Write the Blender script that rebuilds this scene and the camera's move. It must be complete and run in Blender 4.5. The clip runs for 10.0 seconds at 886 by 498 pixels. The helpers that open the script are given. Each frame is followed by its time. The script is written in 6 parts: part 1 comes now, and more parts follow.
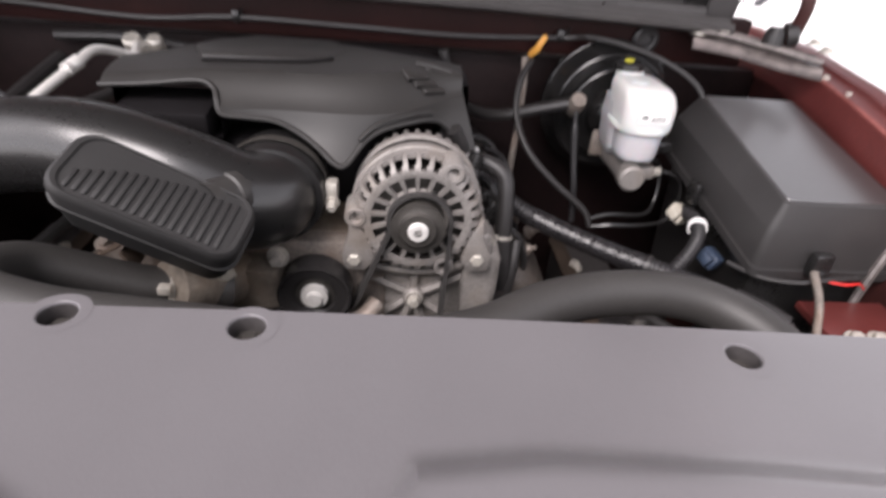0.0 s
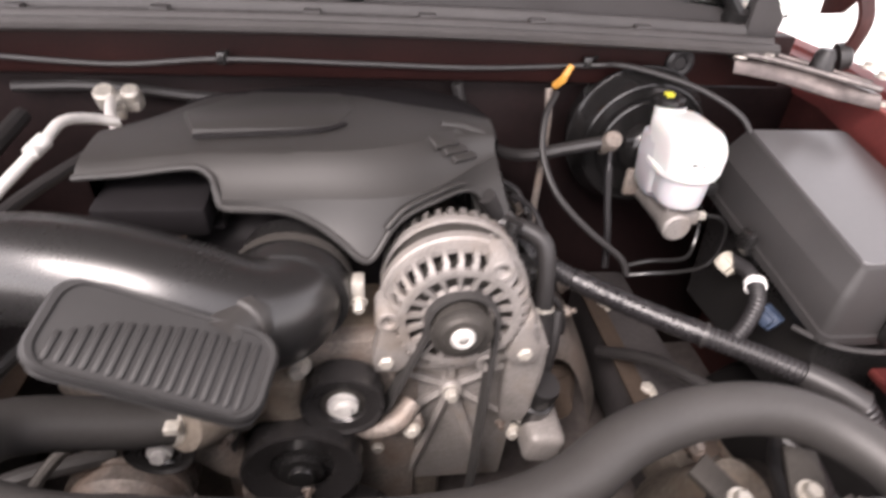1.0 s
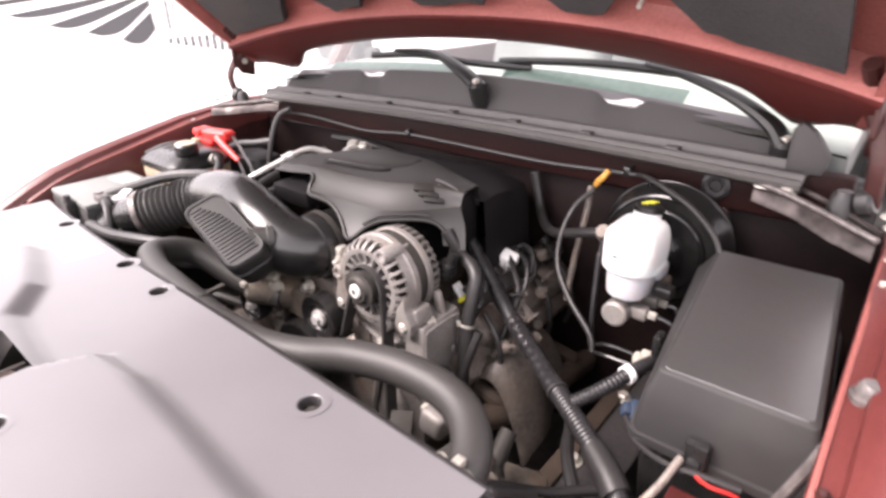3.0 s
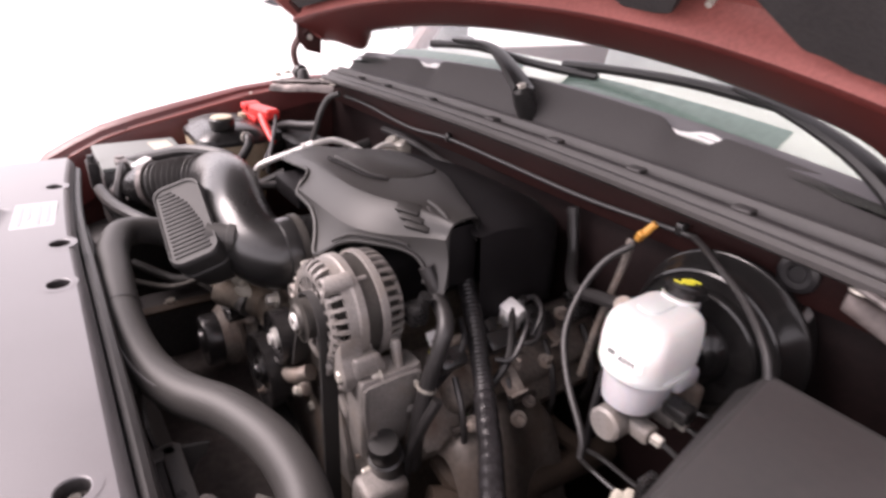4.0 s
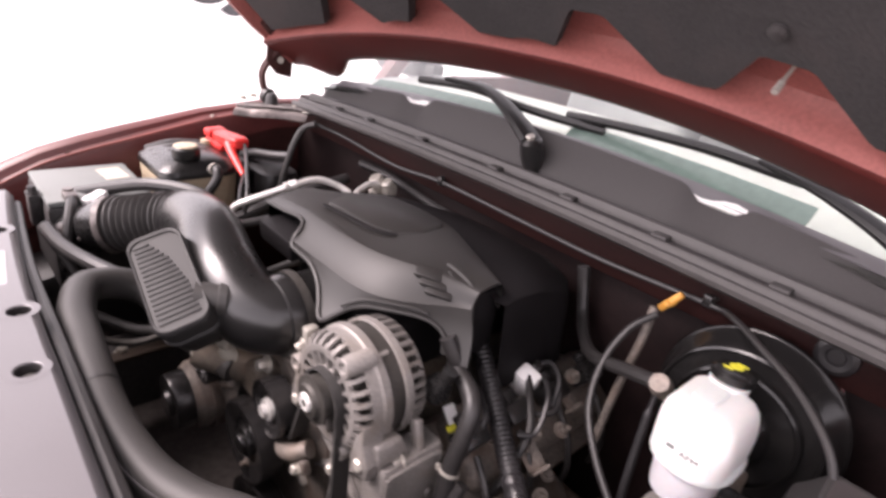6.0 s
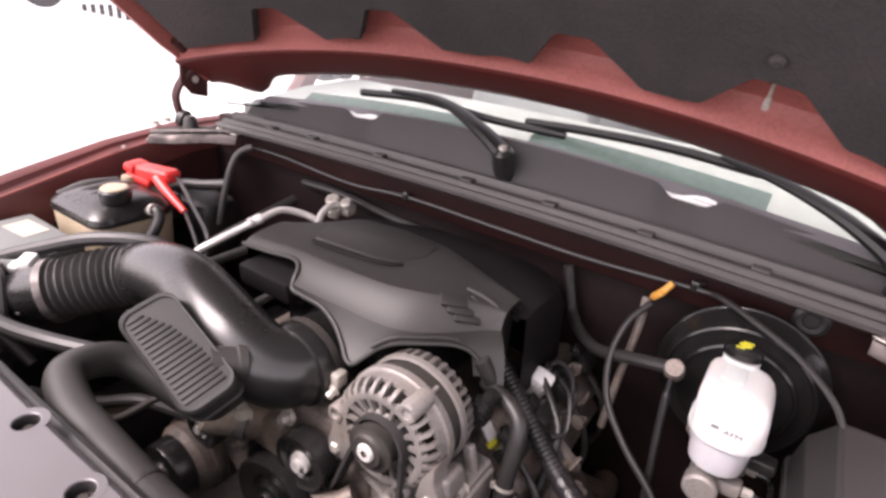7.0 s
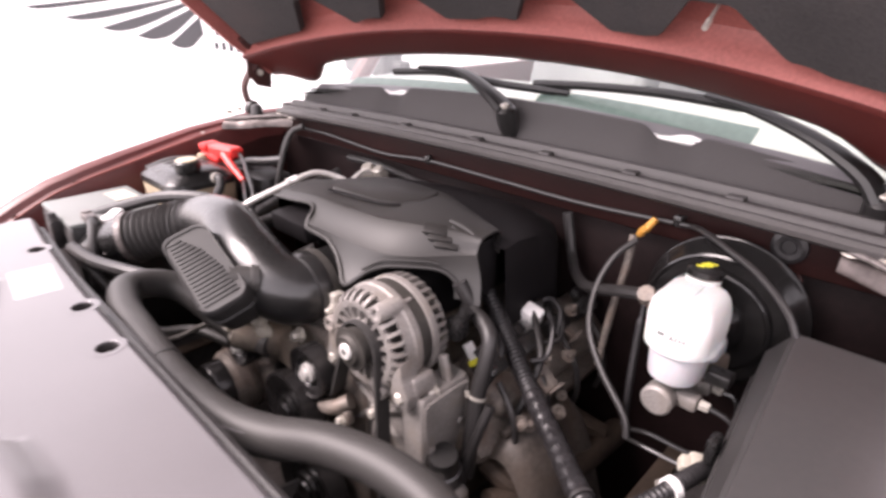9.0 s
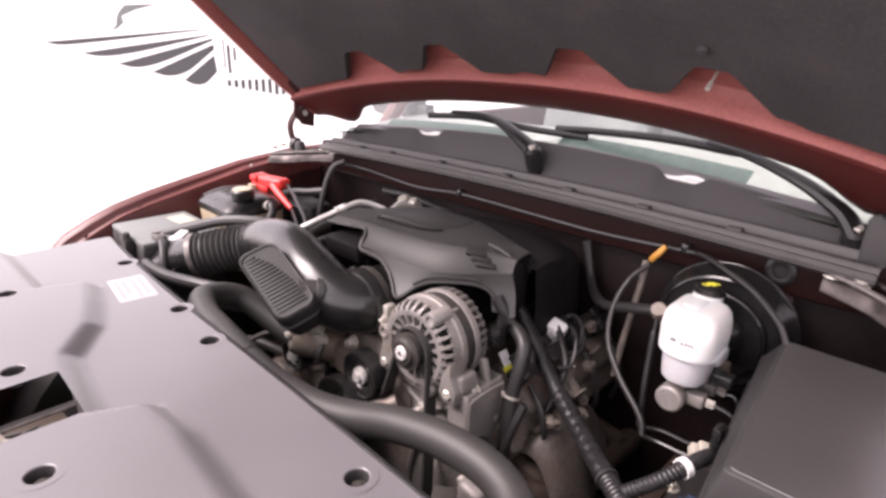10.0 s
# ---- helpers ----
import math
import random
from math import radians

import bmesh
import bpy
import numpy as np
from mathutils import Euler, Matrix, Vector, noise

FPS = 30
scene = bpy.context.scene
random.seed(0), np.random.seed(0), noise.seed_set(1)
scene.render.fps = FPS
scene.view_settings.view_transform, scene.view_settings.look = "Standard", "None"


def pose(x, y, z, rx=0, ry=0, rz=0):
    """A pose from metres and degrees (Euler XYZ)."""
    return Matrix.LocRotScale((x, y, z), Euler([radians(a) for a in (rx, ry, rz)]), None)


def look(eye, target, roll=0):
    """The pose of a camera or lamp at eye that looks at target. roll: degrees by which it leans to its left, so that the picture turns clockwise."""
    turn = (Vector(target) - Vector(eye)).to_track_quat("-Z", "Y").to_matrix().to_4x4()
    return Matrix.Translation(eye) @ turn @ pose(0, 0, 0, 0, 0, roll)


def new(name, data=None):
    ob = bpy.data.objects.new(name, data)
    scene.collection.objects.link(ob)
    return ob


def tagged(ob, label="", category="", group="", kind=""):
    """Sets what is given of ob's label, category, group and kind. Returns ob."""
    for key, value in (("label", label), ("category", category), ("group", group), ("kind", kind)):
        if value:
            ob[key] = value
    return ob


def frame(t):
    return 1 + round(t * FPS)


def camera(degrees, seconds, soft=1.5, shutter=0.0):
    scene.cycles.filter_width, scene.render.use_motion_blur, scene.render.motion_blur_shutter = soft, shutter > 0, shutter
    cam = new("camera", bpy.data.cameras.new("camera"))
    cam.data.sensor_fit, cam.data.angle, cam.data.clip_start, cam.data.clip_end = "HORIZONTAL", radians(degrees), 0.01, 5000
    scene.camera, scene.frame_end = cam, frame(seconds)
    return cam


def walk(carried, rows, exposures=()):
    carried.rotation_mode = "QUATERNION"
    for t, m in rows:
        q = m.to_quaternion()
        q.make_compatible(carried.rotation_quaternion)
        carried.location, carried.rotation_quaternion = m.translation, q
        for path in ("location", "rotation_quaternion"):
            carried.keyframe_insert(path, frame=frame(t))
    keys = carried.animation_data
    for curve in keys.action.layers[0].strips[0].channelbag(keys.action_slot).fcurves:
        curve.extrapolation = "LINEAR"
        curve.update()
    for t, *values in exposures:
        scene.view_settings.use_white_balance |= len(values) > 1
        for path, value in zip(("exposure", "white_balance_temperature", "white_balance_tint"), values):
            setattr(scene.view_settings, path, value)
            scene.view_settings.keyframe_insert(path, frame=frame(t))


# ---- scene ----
cam = camera(76.0, 10.0, soft=2.9, shutter=0.5)
PATH = [
    (0, (0.1139, -0.0594, 1.2496), (0.2046, 0.7831, 0.7185), 5.35),
    (0.2, (0.0904, 0.0012, 1.2718), (0.2109, 0.7953, 0.6760), 6.24),
    (0.5, (0.0315, 0.0836, 1.2400), (0.2872, 0.8598, 0.6637), 10.55),
    (0.7, (0.0256, 0.0822, 1.2465), (0.2335, 0.8903, 0.6954), 8.52),
    (1, (0.0582, 0.0937, 1.3089), (0.1804, 0.9053, 0.7376), 3.98),
    (1.3, (0.2082, 0.0734, 1.3350), (0.2464, 0.9316, 0.8230), 2.78),
    (1.5, (0.3090, 0.0773, 1.3290), (0.2459, 0.9550, 0.8542), 2.33),
    (1.7, (0.4000, 0.0872, 1.3338), (0.2207, 0.9456, 0.8532), -0.35),
    (2, (0.5034, 0.0545, 1.3572), (0.1784, 0.8949, 0.9235), -5.26),
    (2.2, (0.5913, -0.0080, 1.3586), (0.1654, 0.7880, 0.9286), -5.69),
    (2.5, (0.6682, -0.0830, 1.3763), (0.2078, 0.7036, 0.9649), 1.44),
    (2.7, (0.7303, -0.0866, 1.3721), (0.2184, 0.6671, 0.9601), -0.29),
    (3.8, (0.7828, 0.2537, 1.3542), (0.0779, 0.8095, 0.9135), 4.20),
    (4, (0.7649, 0.2669, 1.3485), (0.0379, 0.7994, 0.9148), 3.06),
    (4.5, (0.7405, 0.3106, 1.3197), (-0.0032, 0.8214, 0.8883), 2.73),
    (4.7, (0.7402, 0.3233, 1.2964), (-0.0070, 0.8282, 0.8642), 1.98),
    (5, (0.7496, 0.3379, 1.2820), (0.0127, 0.8563, 0.8482), 0.23),
    (5.5, (0.7230, 0.3271, 1.3196), (0.0182, 0.8675, 0.8600), 3.82),
    (5.7, (0.6842, 0.2898, 1.3658), (-0.0028, 0.8660, 0.9231), 6.06),
    (6.8, (0.4731, 0.0862, 1.4066), (-0.0324, 0.8525, 1.0102), 5.74),
    (7, (0.4604, 0.0962, 1.4270), (-0.0149, 0.8698, 1.0080), 5.67),
    (7.5, (0.4870, 0.1118, 1.4206), (0.0077, 0.8858, 1.0071), 5.96),
    (8, (0.5241, 0.1442, 1.4167), (-0.0015, 0.8768, 0.9841), 4.13),
    (8.3, (0.5825, 0.1527, 1.4025), (0.0150, 0.8627, 0.9857), 1.16),
    (8.5, (0.6319, 0.1583, 1.3846), (0.0583, 0.8743, 0.9868), 2.00),
    (9, (0.6825, 0.1069, 1.3622), (0.0515, 0.7710, 0.9612), 0.50),
    (9.5, (0.7019, 0.0124, 1.3837), (0.0477, 0.6773, 1.0233), 0.69),
    (10, (0.7259, -0.0401, 1.3859), (0.0783, 0.6419, 1.0459), 1.69),
]
EXPOSURE = [(t, stops, 6600 if t < 0.8 else 6900, 18.0 if t < 0.8 else 21.0 if t < 2.8 else 27.0) for t, stops in ((0.0, 1.90), (0.5, 2.1), (1.0, 2.6), (1.5, 2.75), (2.0, 2.9), (2.7, 2.85), (3.8, 2.28), (4.5, 2.10), (5.5, 2.34), (7.0, 2.24), (8.0, 2.42), (9.0, 2.52), (9.5, 2.40), (10.0, 2.2))]
walk(cam, [(t, look(eye, target, roll)) for t, eye, target, roll in PATH], EXPOSURE)

# ---- daylight under an overcast sky ----
world = bpy.data.worlds.new("sky")
scene.world = world
world.use_nodes = True
wn, wl = world.node_tree.nodes, world.node_tree.links
sky = wn.new("ShaderNodeTexSky")
sky.sky_type, sky.sun_disc = "NISHITA", False
sky.sun_elevation, sky.sun_rotation = radians(52), radians(216)
pale = wn.new("ShaderNodeHueSaturation")
pale.inputs["Saturation"].default_value = 0.12
wl.new(sky.outputs["Color"], pale.inputs["Color"])
wl.new(pale.outputs["Color"], wn["Background"].inputs["Color"])
wn["Background"].inputs["Strength"].default_value = 0.108
sun = new("sun", bpy.data.lights.new("sun", "SUN"))
sun.data.energy, sun.data.angle, sun.data.color = 1.3, radians(34), (1.0, 0.97, 0.94)
sun.matrix_world = look((-5.0, -6.5, 12.0), (0, 0.4, 1.0))


# ---- materials ----
def material(name, color, rough, metal=0.0, vary=0.25, grain=60.0, stain=6.0, bump=0.15, dust=0.0, dust_color=(0.22, 0.19, 0.15), **extra):
    m = bpy.data.materials.new(name)
    m.use_nodes = True
    n, l = m.node_tree.nodes, m.node_tree.links
    b = n["Principled BSDF"]
    b.inputs["Metallic"].default_value = metal
    for key, value in extra.items():
        b.inputs[key.replace("_", " ")].default_value = value
    co = n.new("ShaderNodeTexCoord")
    fine, broad = n.new("ShaderNodeTexNoise"), n.new("ShaderNodeTexNoise")
    for tex, scale, detail in ((fine, grain, 4), (broad, stain, 6)):
        tex.inputs["Scale"].default_value, tex.inputs["Detail"].default_value = scale, detail
        l.new(co.outputs["Object"], tex.inputs["Vector"])
    both = n.new("ShaderNodeMath")
    both.operation = "MULTIPLY_ADD"
    both.inputs[1].default_value = 0.45
    l.new(fine.outputs["Fac"], both.inputs[0])
    half = n.new("ShaderNodeMath")
    half.operation = "MULTIPLY"
    half.inputs[1].default_value = 0.55
    l.new(broad.outputs["Fac"], half.inputs[0])
    l.new(half.outputs[0], both.inputs[2])
    ramp = n.new("ShaderNodeValToRGB")
    lo, hi = [c * (1 - vary) for c in color], [min(1, c * (1 + vary)) for c in color]
    ramp.color_ramp.elements[0].position, ramp.color_ramp.elements[0].color = 0.3, (*lo, 1)
    ramp.color_ramp.elements[1].position, ramp.color_ramp.elements[1].color = 0.7, (*hi, 1)
    l.new(both.outputs[0], ramp.inputs["Fac"])
    out = ramp.outputs["Color"]
    if dust:
        mask = n.new("ShaderNodeValToRGB")
        mask.color_ramp.elements[0].position, mask.color_ramp.elements[1].position = 0.62 - 0.3 * dust, 0.80 - 0.15 * dust
        l.new(broad.outputs["Fac"], mask.inputs["Fac"])
        mix = n.new("ShaderNodeMix")
        mix.data_type = "RGBA"
        mix.inputs["B"].default_value = (*dust_color, 1)
        l.new(mask.outputs["Color"], mix.inputs["Factor"])
        l.new(out, mix.inputs["A"])
        out = mix.outputs["Result"]
    l.new(out, b.inputs["Base Color"])
    rr = n.new("ShaderNodeMapRange")
    rr.inputs["To Min"].default_value, rr.inputs["To Max"].default_value = max(0.02, rough - 0.04), min(1, rough + 0.06)
    l.new(both.outputs[0], rr.inputs["Value"])
    l.new(rr.outputs["Result"], b.inputs["Roughness"])
    if bump:
        bp = n.new("ShaderNodeBump")
        bp.inputs["Strength"].default_value, bp.inputs["Distance"].default_value = bump, 0.002
        l.new(fine.outputs["Fac"], bp.inputs["Height"])
        l.new(bp.outputs["Normal"], b.inputs["Normal"])
    return m


def plain(name, color, rough=0.5, metal=0.0, **extra):
    m = bpy.data.materials.new(name)
    m.use_nodes = True
    b = m.node_tree.nodes["Principled BSDF"]
    b.inputs["Base Color"].default_value = (*color, 1)
    b.inputs["Roughness"].default_value, b.inputs["Metallic"].default_value = rough, metal
    for key, value in extra.items():
        b.inputs[key.replace("_", " ")].default_value = value
    return m


M = dict(
    cover=material("grained_grey_plastic", (0.132, 0.126, 0.132), 0.29, vary=0.12, grain=900, stain=5, bump=0.03, Specular_IOR_Level=0.6),
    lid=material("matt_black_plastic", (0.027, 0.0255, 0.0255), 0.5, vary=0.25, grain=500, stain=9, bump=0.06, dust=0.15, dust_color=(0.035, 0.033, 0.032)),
    # Lid top: lighter base and blotches paint in part of the sky sheen
    lid_sheen=material("sheen_black_lid", (0.040, 0.038, 0.038), 0.30, vary=0.16, grain=120, stain=7, bump=0.0, dust=0.2, dust_color=(0.056, 0.053, 0.052), Specular_IOR_Level=1.0, Coat_Weight=1.0, Coat_Roughness=0.26, Coat_IOR=1.65),
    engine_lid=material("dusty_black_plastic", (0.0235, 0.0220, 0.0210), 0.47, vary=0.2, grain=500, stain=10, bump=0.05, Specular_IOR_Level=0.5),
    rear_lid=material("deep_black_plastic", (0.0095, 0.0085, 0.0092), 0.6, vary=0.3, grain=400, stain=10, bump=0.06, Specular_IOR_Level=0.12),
    gloss=material("satin_black_plastic", (0.014, 0.0135, 0.0135), 0.27, vary=0.12, grain=300, stain=6, bump=0.0, Specular_IOR_Level=0.7),
    pulley=material("black_pulley", (0.032, 0.030, 0.030), 0.24, 0.3, vary=0.3, grain=300, stain=20, bump=0.02),
    wiper=material("black_wiper_paint", (0.009, 0.009, 0.009), 0.42, vary=0.3, grain=200, stain=20, bump=0.03),
    bellows=material("ribbed_black_rubber", (0.060, 0.057, 0.056), 0.36, vary=0.2, grain=250, stain=20, bump=0.04),
    rubber=material("grey_black_rubber", (0.032, 0.030, 0.0288), 0.52, vary=0.2, grain=250, stain=14, bump=0.06),
    hose=material("worn_black_rubber", (0.022, 0.0205, 0.0205), 0.42, vary=0.3, grain=200, stain=18, bump=0.1),
    loom=material("ribbed_loom_plastic", (0.017, 0.016, 0.017), 0.40, vary=0.3, grain=200, stain=25, bump=0.05),
    shroud=material("dusty_black_shroud", (0.045, 0.042, 0.041), 0.5, vary=0.25, grain=250, stain=10, bump=0.05),
    tape=material("black_spiral_tape", (0.016, 0.015, 0.016), 0.24, vary=0.5, grain=260, stain=60, bump=0.5),
    shield=material("stained_steel_shield", (0.095, 0.080, 0.070), 0.48, 0.25, vary=0.55, grain=120, stain=18, bump=0.25, dust=0.4, dust_color=(0.080, 0.060, 0.048)),
    belt=material("belt_rubber", (0.030, 0.028, 0.027), 0.7, vary=0.2, grain=300, stain=30),
    alu=material("cast_aluminium", (0.250, 0.232, 0.219), 0.50, 0.3, vary=0.35, grain=300, stain=22, bump=0.45, dust=0.35, dust_color=(0.21, 0.180, 0.155)),
    dirty_alu=material("dirty_cast_aluminium", (0.22, 0.190, 0.168), 0.55, 0.35, vary=0.5, grain=220, stain=22, bump=0.4, dust=0.5, dust_color=(0.16, 0.112, 0.085)),
    block=material("oily_iron", (0.17, 0.145, 0.12), 0.6, 0.4, vary=0.5, grain=120, stain=14, bump=0.4, dust=0.4, dust_color=(0.12, 0.08, 0.05)),
    steel=material("bright_steel", (0.72, 0.70, 0.67), 0.28, 0.3, vary=0.15, grain=200, stain=20, bump=0.05),
    bolt=material("zinc_bolt", (0.52, 0.49, 0.44), 0.34, 0.45, vary=0.35, grain=200, stain=30, bump=0.1),
    rust=material("rusty_steel", (0.052, 0.036, 0.026), 0.75, 0.2, vary=0.4, grain=200, stain=20, bump=0.3),
    stator=material("stator_core", (0.06, 0.055, 0.05), 0.55, 0.5, vary=0.3, grain=300, stain=20),
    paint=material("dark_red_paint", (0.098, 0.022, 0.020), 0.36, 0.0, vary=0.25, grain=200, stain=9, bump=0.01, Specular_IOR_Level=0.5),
    hinge_paint=material("worn_shaded_maroon", (0.040, 0.0125, 0.011), 0.5, 0.0, vary=0.4, grain=120, stain=20, bump=0.05, Specular_IOR_Level=0.3),
    # One underside red in two tones: inner for the lit ledge, lip shaded
    inner=material("lit_pale_red_paint", (0.245, 0.078, 0.068), 0.5, 0.0, vary=0.3, grain=200, stain=6, bump=0.03, Specular_IOR_Level=0.3),
    lip=material("shaded_red_lip", (0.072, 0.014, 0.012), 0.5, 0.0, vary=0.2, grain=200, stain=6, bump=0.02, Specular_IOR_Level=0.2),
    pad=material("black_felt", (0.028, 0.0255, 0.0258), 0.95, vary=0.5, grain=200, stain=7, bump=0.8, dust=0.22, dust_color=(0.040, 0.031, 0.030)),
    black=material("black_metal", (0.048, 0.044, 0.044), 0.5, 0.0, vary=0.5, grain=120, stain=8, bump=0.2, Specular_IOR_Level=0.25),
    dark=material("underbay_black", (0.11, 0.094, 0.088), 0.8, vary=0.5, grain=60, stain=8, bump=0.3),
    cowl=material("faded_cowl_plastic", (0.049, 0.046, 0.046), 0.6, vary=0.16, grain=420, stain=7, bump=0.15, Specular_IOR_Level=0.3),
    seal=material("rubber_seal", (0.056, 0.052, 0.051), 0.5, vary=0.2, grain=300, stain=15),
    tank=material("translucent_white_plastic", (0.60, 0.592, 0.582), 0.35, vary=0.04, grain=200, stain=12, bump=0.02, Subsurface_Weight=0.15),
    tank_low=material("cloudy_white_plastic", (0.46, 0.45, 0.47), 0.32, vary=0.06, grain=200, stain=14, bump=0.02, Subsurface_Weight=0.15),
    tan=material("aged_tan_plastic", (0.42, 0.34, 0.24), 0.45, vary=0.2, grain=120, stain=10),
    red=material("bright_red_plastic", (0.62, 0.035, 0.03), 0.38, vary=0.1, grain=200, stain=20, bump=0.04),
    orange=material("amber_plastic", (0.62, 0.30, 0.06), 0.4, vary=0.15, grain=200, stain=30, bump=0.05),
    yellow=plain("yellow_print", (0.75, 0.70, 0.05), 0.5),
    sticker=plain("white_sticker", (0.80, 0.79, 0.78), 0.45),
    ink=plain("black_ink", (0.02, 0.02, 0.02), 0.6),
    blue=plain("blue_connector", (0.030, 0.045, 0.075), 0.5),
    ivory=material("ivory_plastic", (0.42, 0.39, 0.33), 0.5, vary=0.15, grain=100, stain=30),
    ground=material("bright_concrete", (0.62, 0.61, 0.60), 0.8, vary=0.05, grain=3, stain=0.3, bump=0.1),
    facade=material("white_render", (0.85, 0.85, 0.85), 0.8, vary=0.03, grain=4, stain=0.4),
    window=plain("dark_window", (0.05, 0.05, 0.055), 0.25),
    band=material("green_glass_band", (0.15, 0.215, 0.185), 0.15, vary=0.2, grain=60, stain=5, bump=0.0),
    dash=material("pale_dash", (0.17, 0.18, 0.175), 0.7, vary=0.1, grain=200, stain=6),
    seat=material("grey_cloth", (0.16, 0.17, 0.17), 0.9, vary=0.2, grain=200, stain=10),
    glass=plain("tinted_glass", (0.92, 0.97, 0.94), 0.02, 0.0, Transmission_Weight=1.0, IOR=1.45),
    servo=material("satin_black_paint", (0.011, 0.0105, 0.0105), 0.20, vary=0.2, grain=80, stain=6, bump=0.0),
    # Body red darkened: shade at the firewall is in both colours, plus rail dust
    rail=material("shaded_dusty_maroon", (0.0165, 0.0050, 0.0045), 0.55, vary=0.5, grain=200, stain=7, bump=0.05, dust=0.1, dust_color=(0.03, 0.012, 0.010), Specular_IOR_Level=0.15),
    firewall=material("shaded_firewall_maroon", (0.010, 0.0052, 0.0052), 0.55, vary=0.5, grain=120, stain=8, bump=0.1, Specular_IOR_Level=0.15),
    faint=material("faint_sticker", (0.34, 0.332, 0.34), 0.30, vary=0.18, grain=120, stain=40, bump=0.0),
    faint_ink=plain("faint_print", (0.27, 0.264, 0.27), 0.4),
    ribbed=material("ribbed_black_plastic", (0.0165, 0.0158, 0.0158), 0.58, vary=0.2, grain=300, stain=12, bump=0.01),
    plate=material("scuffed_bare_metal", (0.070, 0.058, 0.055), 0.36, 0.55, vary=0.7, grain=60, stain=26, bump=0.35),
    chrome=material("scuffed_metal", (0.13, 0.115, 0.11), 0.42, 0.35, vary=0.75, grain=90, stain=24, bump=0.15),
)


# ---- mesh builders ----
ORIGIN = {}


def thing(name, label, category, at, group="", kind=""):
    """An Empty at the thing's base that holds its parts."""
    ob = new(name)
    ob.empty_display_size = 0.02
    ob.location = at
    ORIGIN[ob] = Vector(at)
    return tagged(ob, label, category, group, kind)


def part(name, bm, mat, parent=None, label="", sharp=35):
    """One mesh object out of a bmesh in world places, under a thing or a part."""
    base = ORIGIN.get(parent, Vector((0, 0, 0)))
    bmesh.ops.translate(bm, vec=-base, verts=bm.verts)
    bmesh.ops.recalc_face_normals(bm, faces=bm.faces)
    me = bpy.data.meshes.new(name)
    bm.to_mesh(me)
    bm.free()
    me.shade_smooth()
    me.set_sharp_from_angle(angle=radians(sharp))
    me.materials.append(M[mat])
    ob = new(name, me)
    if parent is not None:
        ob.parent = parent
    ORIGIN[ob] = base
    return tagged(ob, label)


def single(name, bm, mat, label, category, at, group="", kind="", sharp=35):
    """A thing that is one mesh, with its origin at its base."""
    bmesh.ops.translate(bm, vec=-Vector(at), verts=bm.verts)
    bmesh.ops.recalc_face_normals(bm, faces=bm.faces)
    me = bpy.data.meshes.new(name)
    bm.to_mesh(me)
    bm.free()
    me.shade_smooth()
    me.set_sharp_from_angle(angle=radians(sharp))
    me.materials.append(M[mat])
    ob = new(name, me)
    ob.location = at
    ORIGIN[ob] = Vector(at)
    return tagged(ob, label, category, group, kind)


def merge(*parts_):
    """Several bmeshes as one."""
    out = bmesh.new()
    for b in parts_:
        me = bpy.data.meshes.new("t")
        b.to_mesh(me)
        out.from_mesh(me)
        bpy.data.meshes.remove(me)
        b.free()
    return out


def rbox(center, size, bevel=0.004, rot=(0, 0, 0), seg=2, taper=1.0):
    bm = bmesh.new()
    bmesh.ops.create_cube(bm, size=1)
    for v in bm.verts:
        k = taper if v.co.z > 0 else 1.0
        v.co = Vector((v.co.x * size[0] * k, v.co.y * size[1] * k, v.co.z * size[2]))
    if bevel:
        bmesh.ops.bevel(bm, geom=list(bm.edges), offset=bevel, segments=seg, affect="EDGES", profile=0.5)
    bm.transform(pose(*center, *rot))
    return bm


def turned(profile, center, axis=(0, 0, 1), seg=32, start=None):
    """A turned body: (radius, height) pairs along the axis."""
    bm = bmesh.new()
    q = Vector((0, 0, 1)).rotation_difference(Vector(axis)).to_matrix()
    rings = []
    for r, h in profile:
        if r < 1e-6:
            rings.append([bm.verts.new(Vector(center) + q @ Vector((0, 0, h)))])
        else:
            rings.append([bm.verts.new(Vector(center) + q @ Vector((r * math.cos(a), r * math.sin(a), h))) for a in [2 * math.pi * i / seg for i in range(seg)]])
    for a, b in zip(rings, rings[1:]):
        for i in range(seg):
            j = (i + 1) % seg
            if len(a) == 1 and len(b) == 1:
                continue
            if len(a) == 1:
                bm.faces.new((a[0], b[i], b[j]))
            elif len(b) == 1:
                bm.faces.new((a[i], a[j], b[0]))
            else:
                bm.faces.new((a[i], a[j], b[j], b[i]))
    return bm


def smooth_path(points, res=8):
    p = [Vector(q) for q in points]
    p = [2 * p[0] - p[1]] + p + [2 * p[-1] - p[-2]]
    out = []
    for i in range(1, len(p) - 2):
        a, b, c, d = p[i - 1 : i + 3]
        for k in range(res):
            t = k / res
            out.append(0.5 * (2 * b + (c - a) * t + (2 * a - 5 * b + 4 * c - d) * t * t + (3 * b - a - 3 * c + d) * t ** 3))
    return out + [p[-2]]


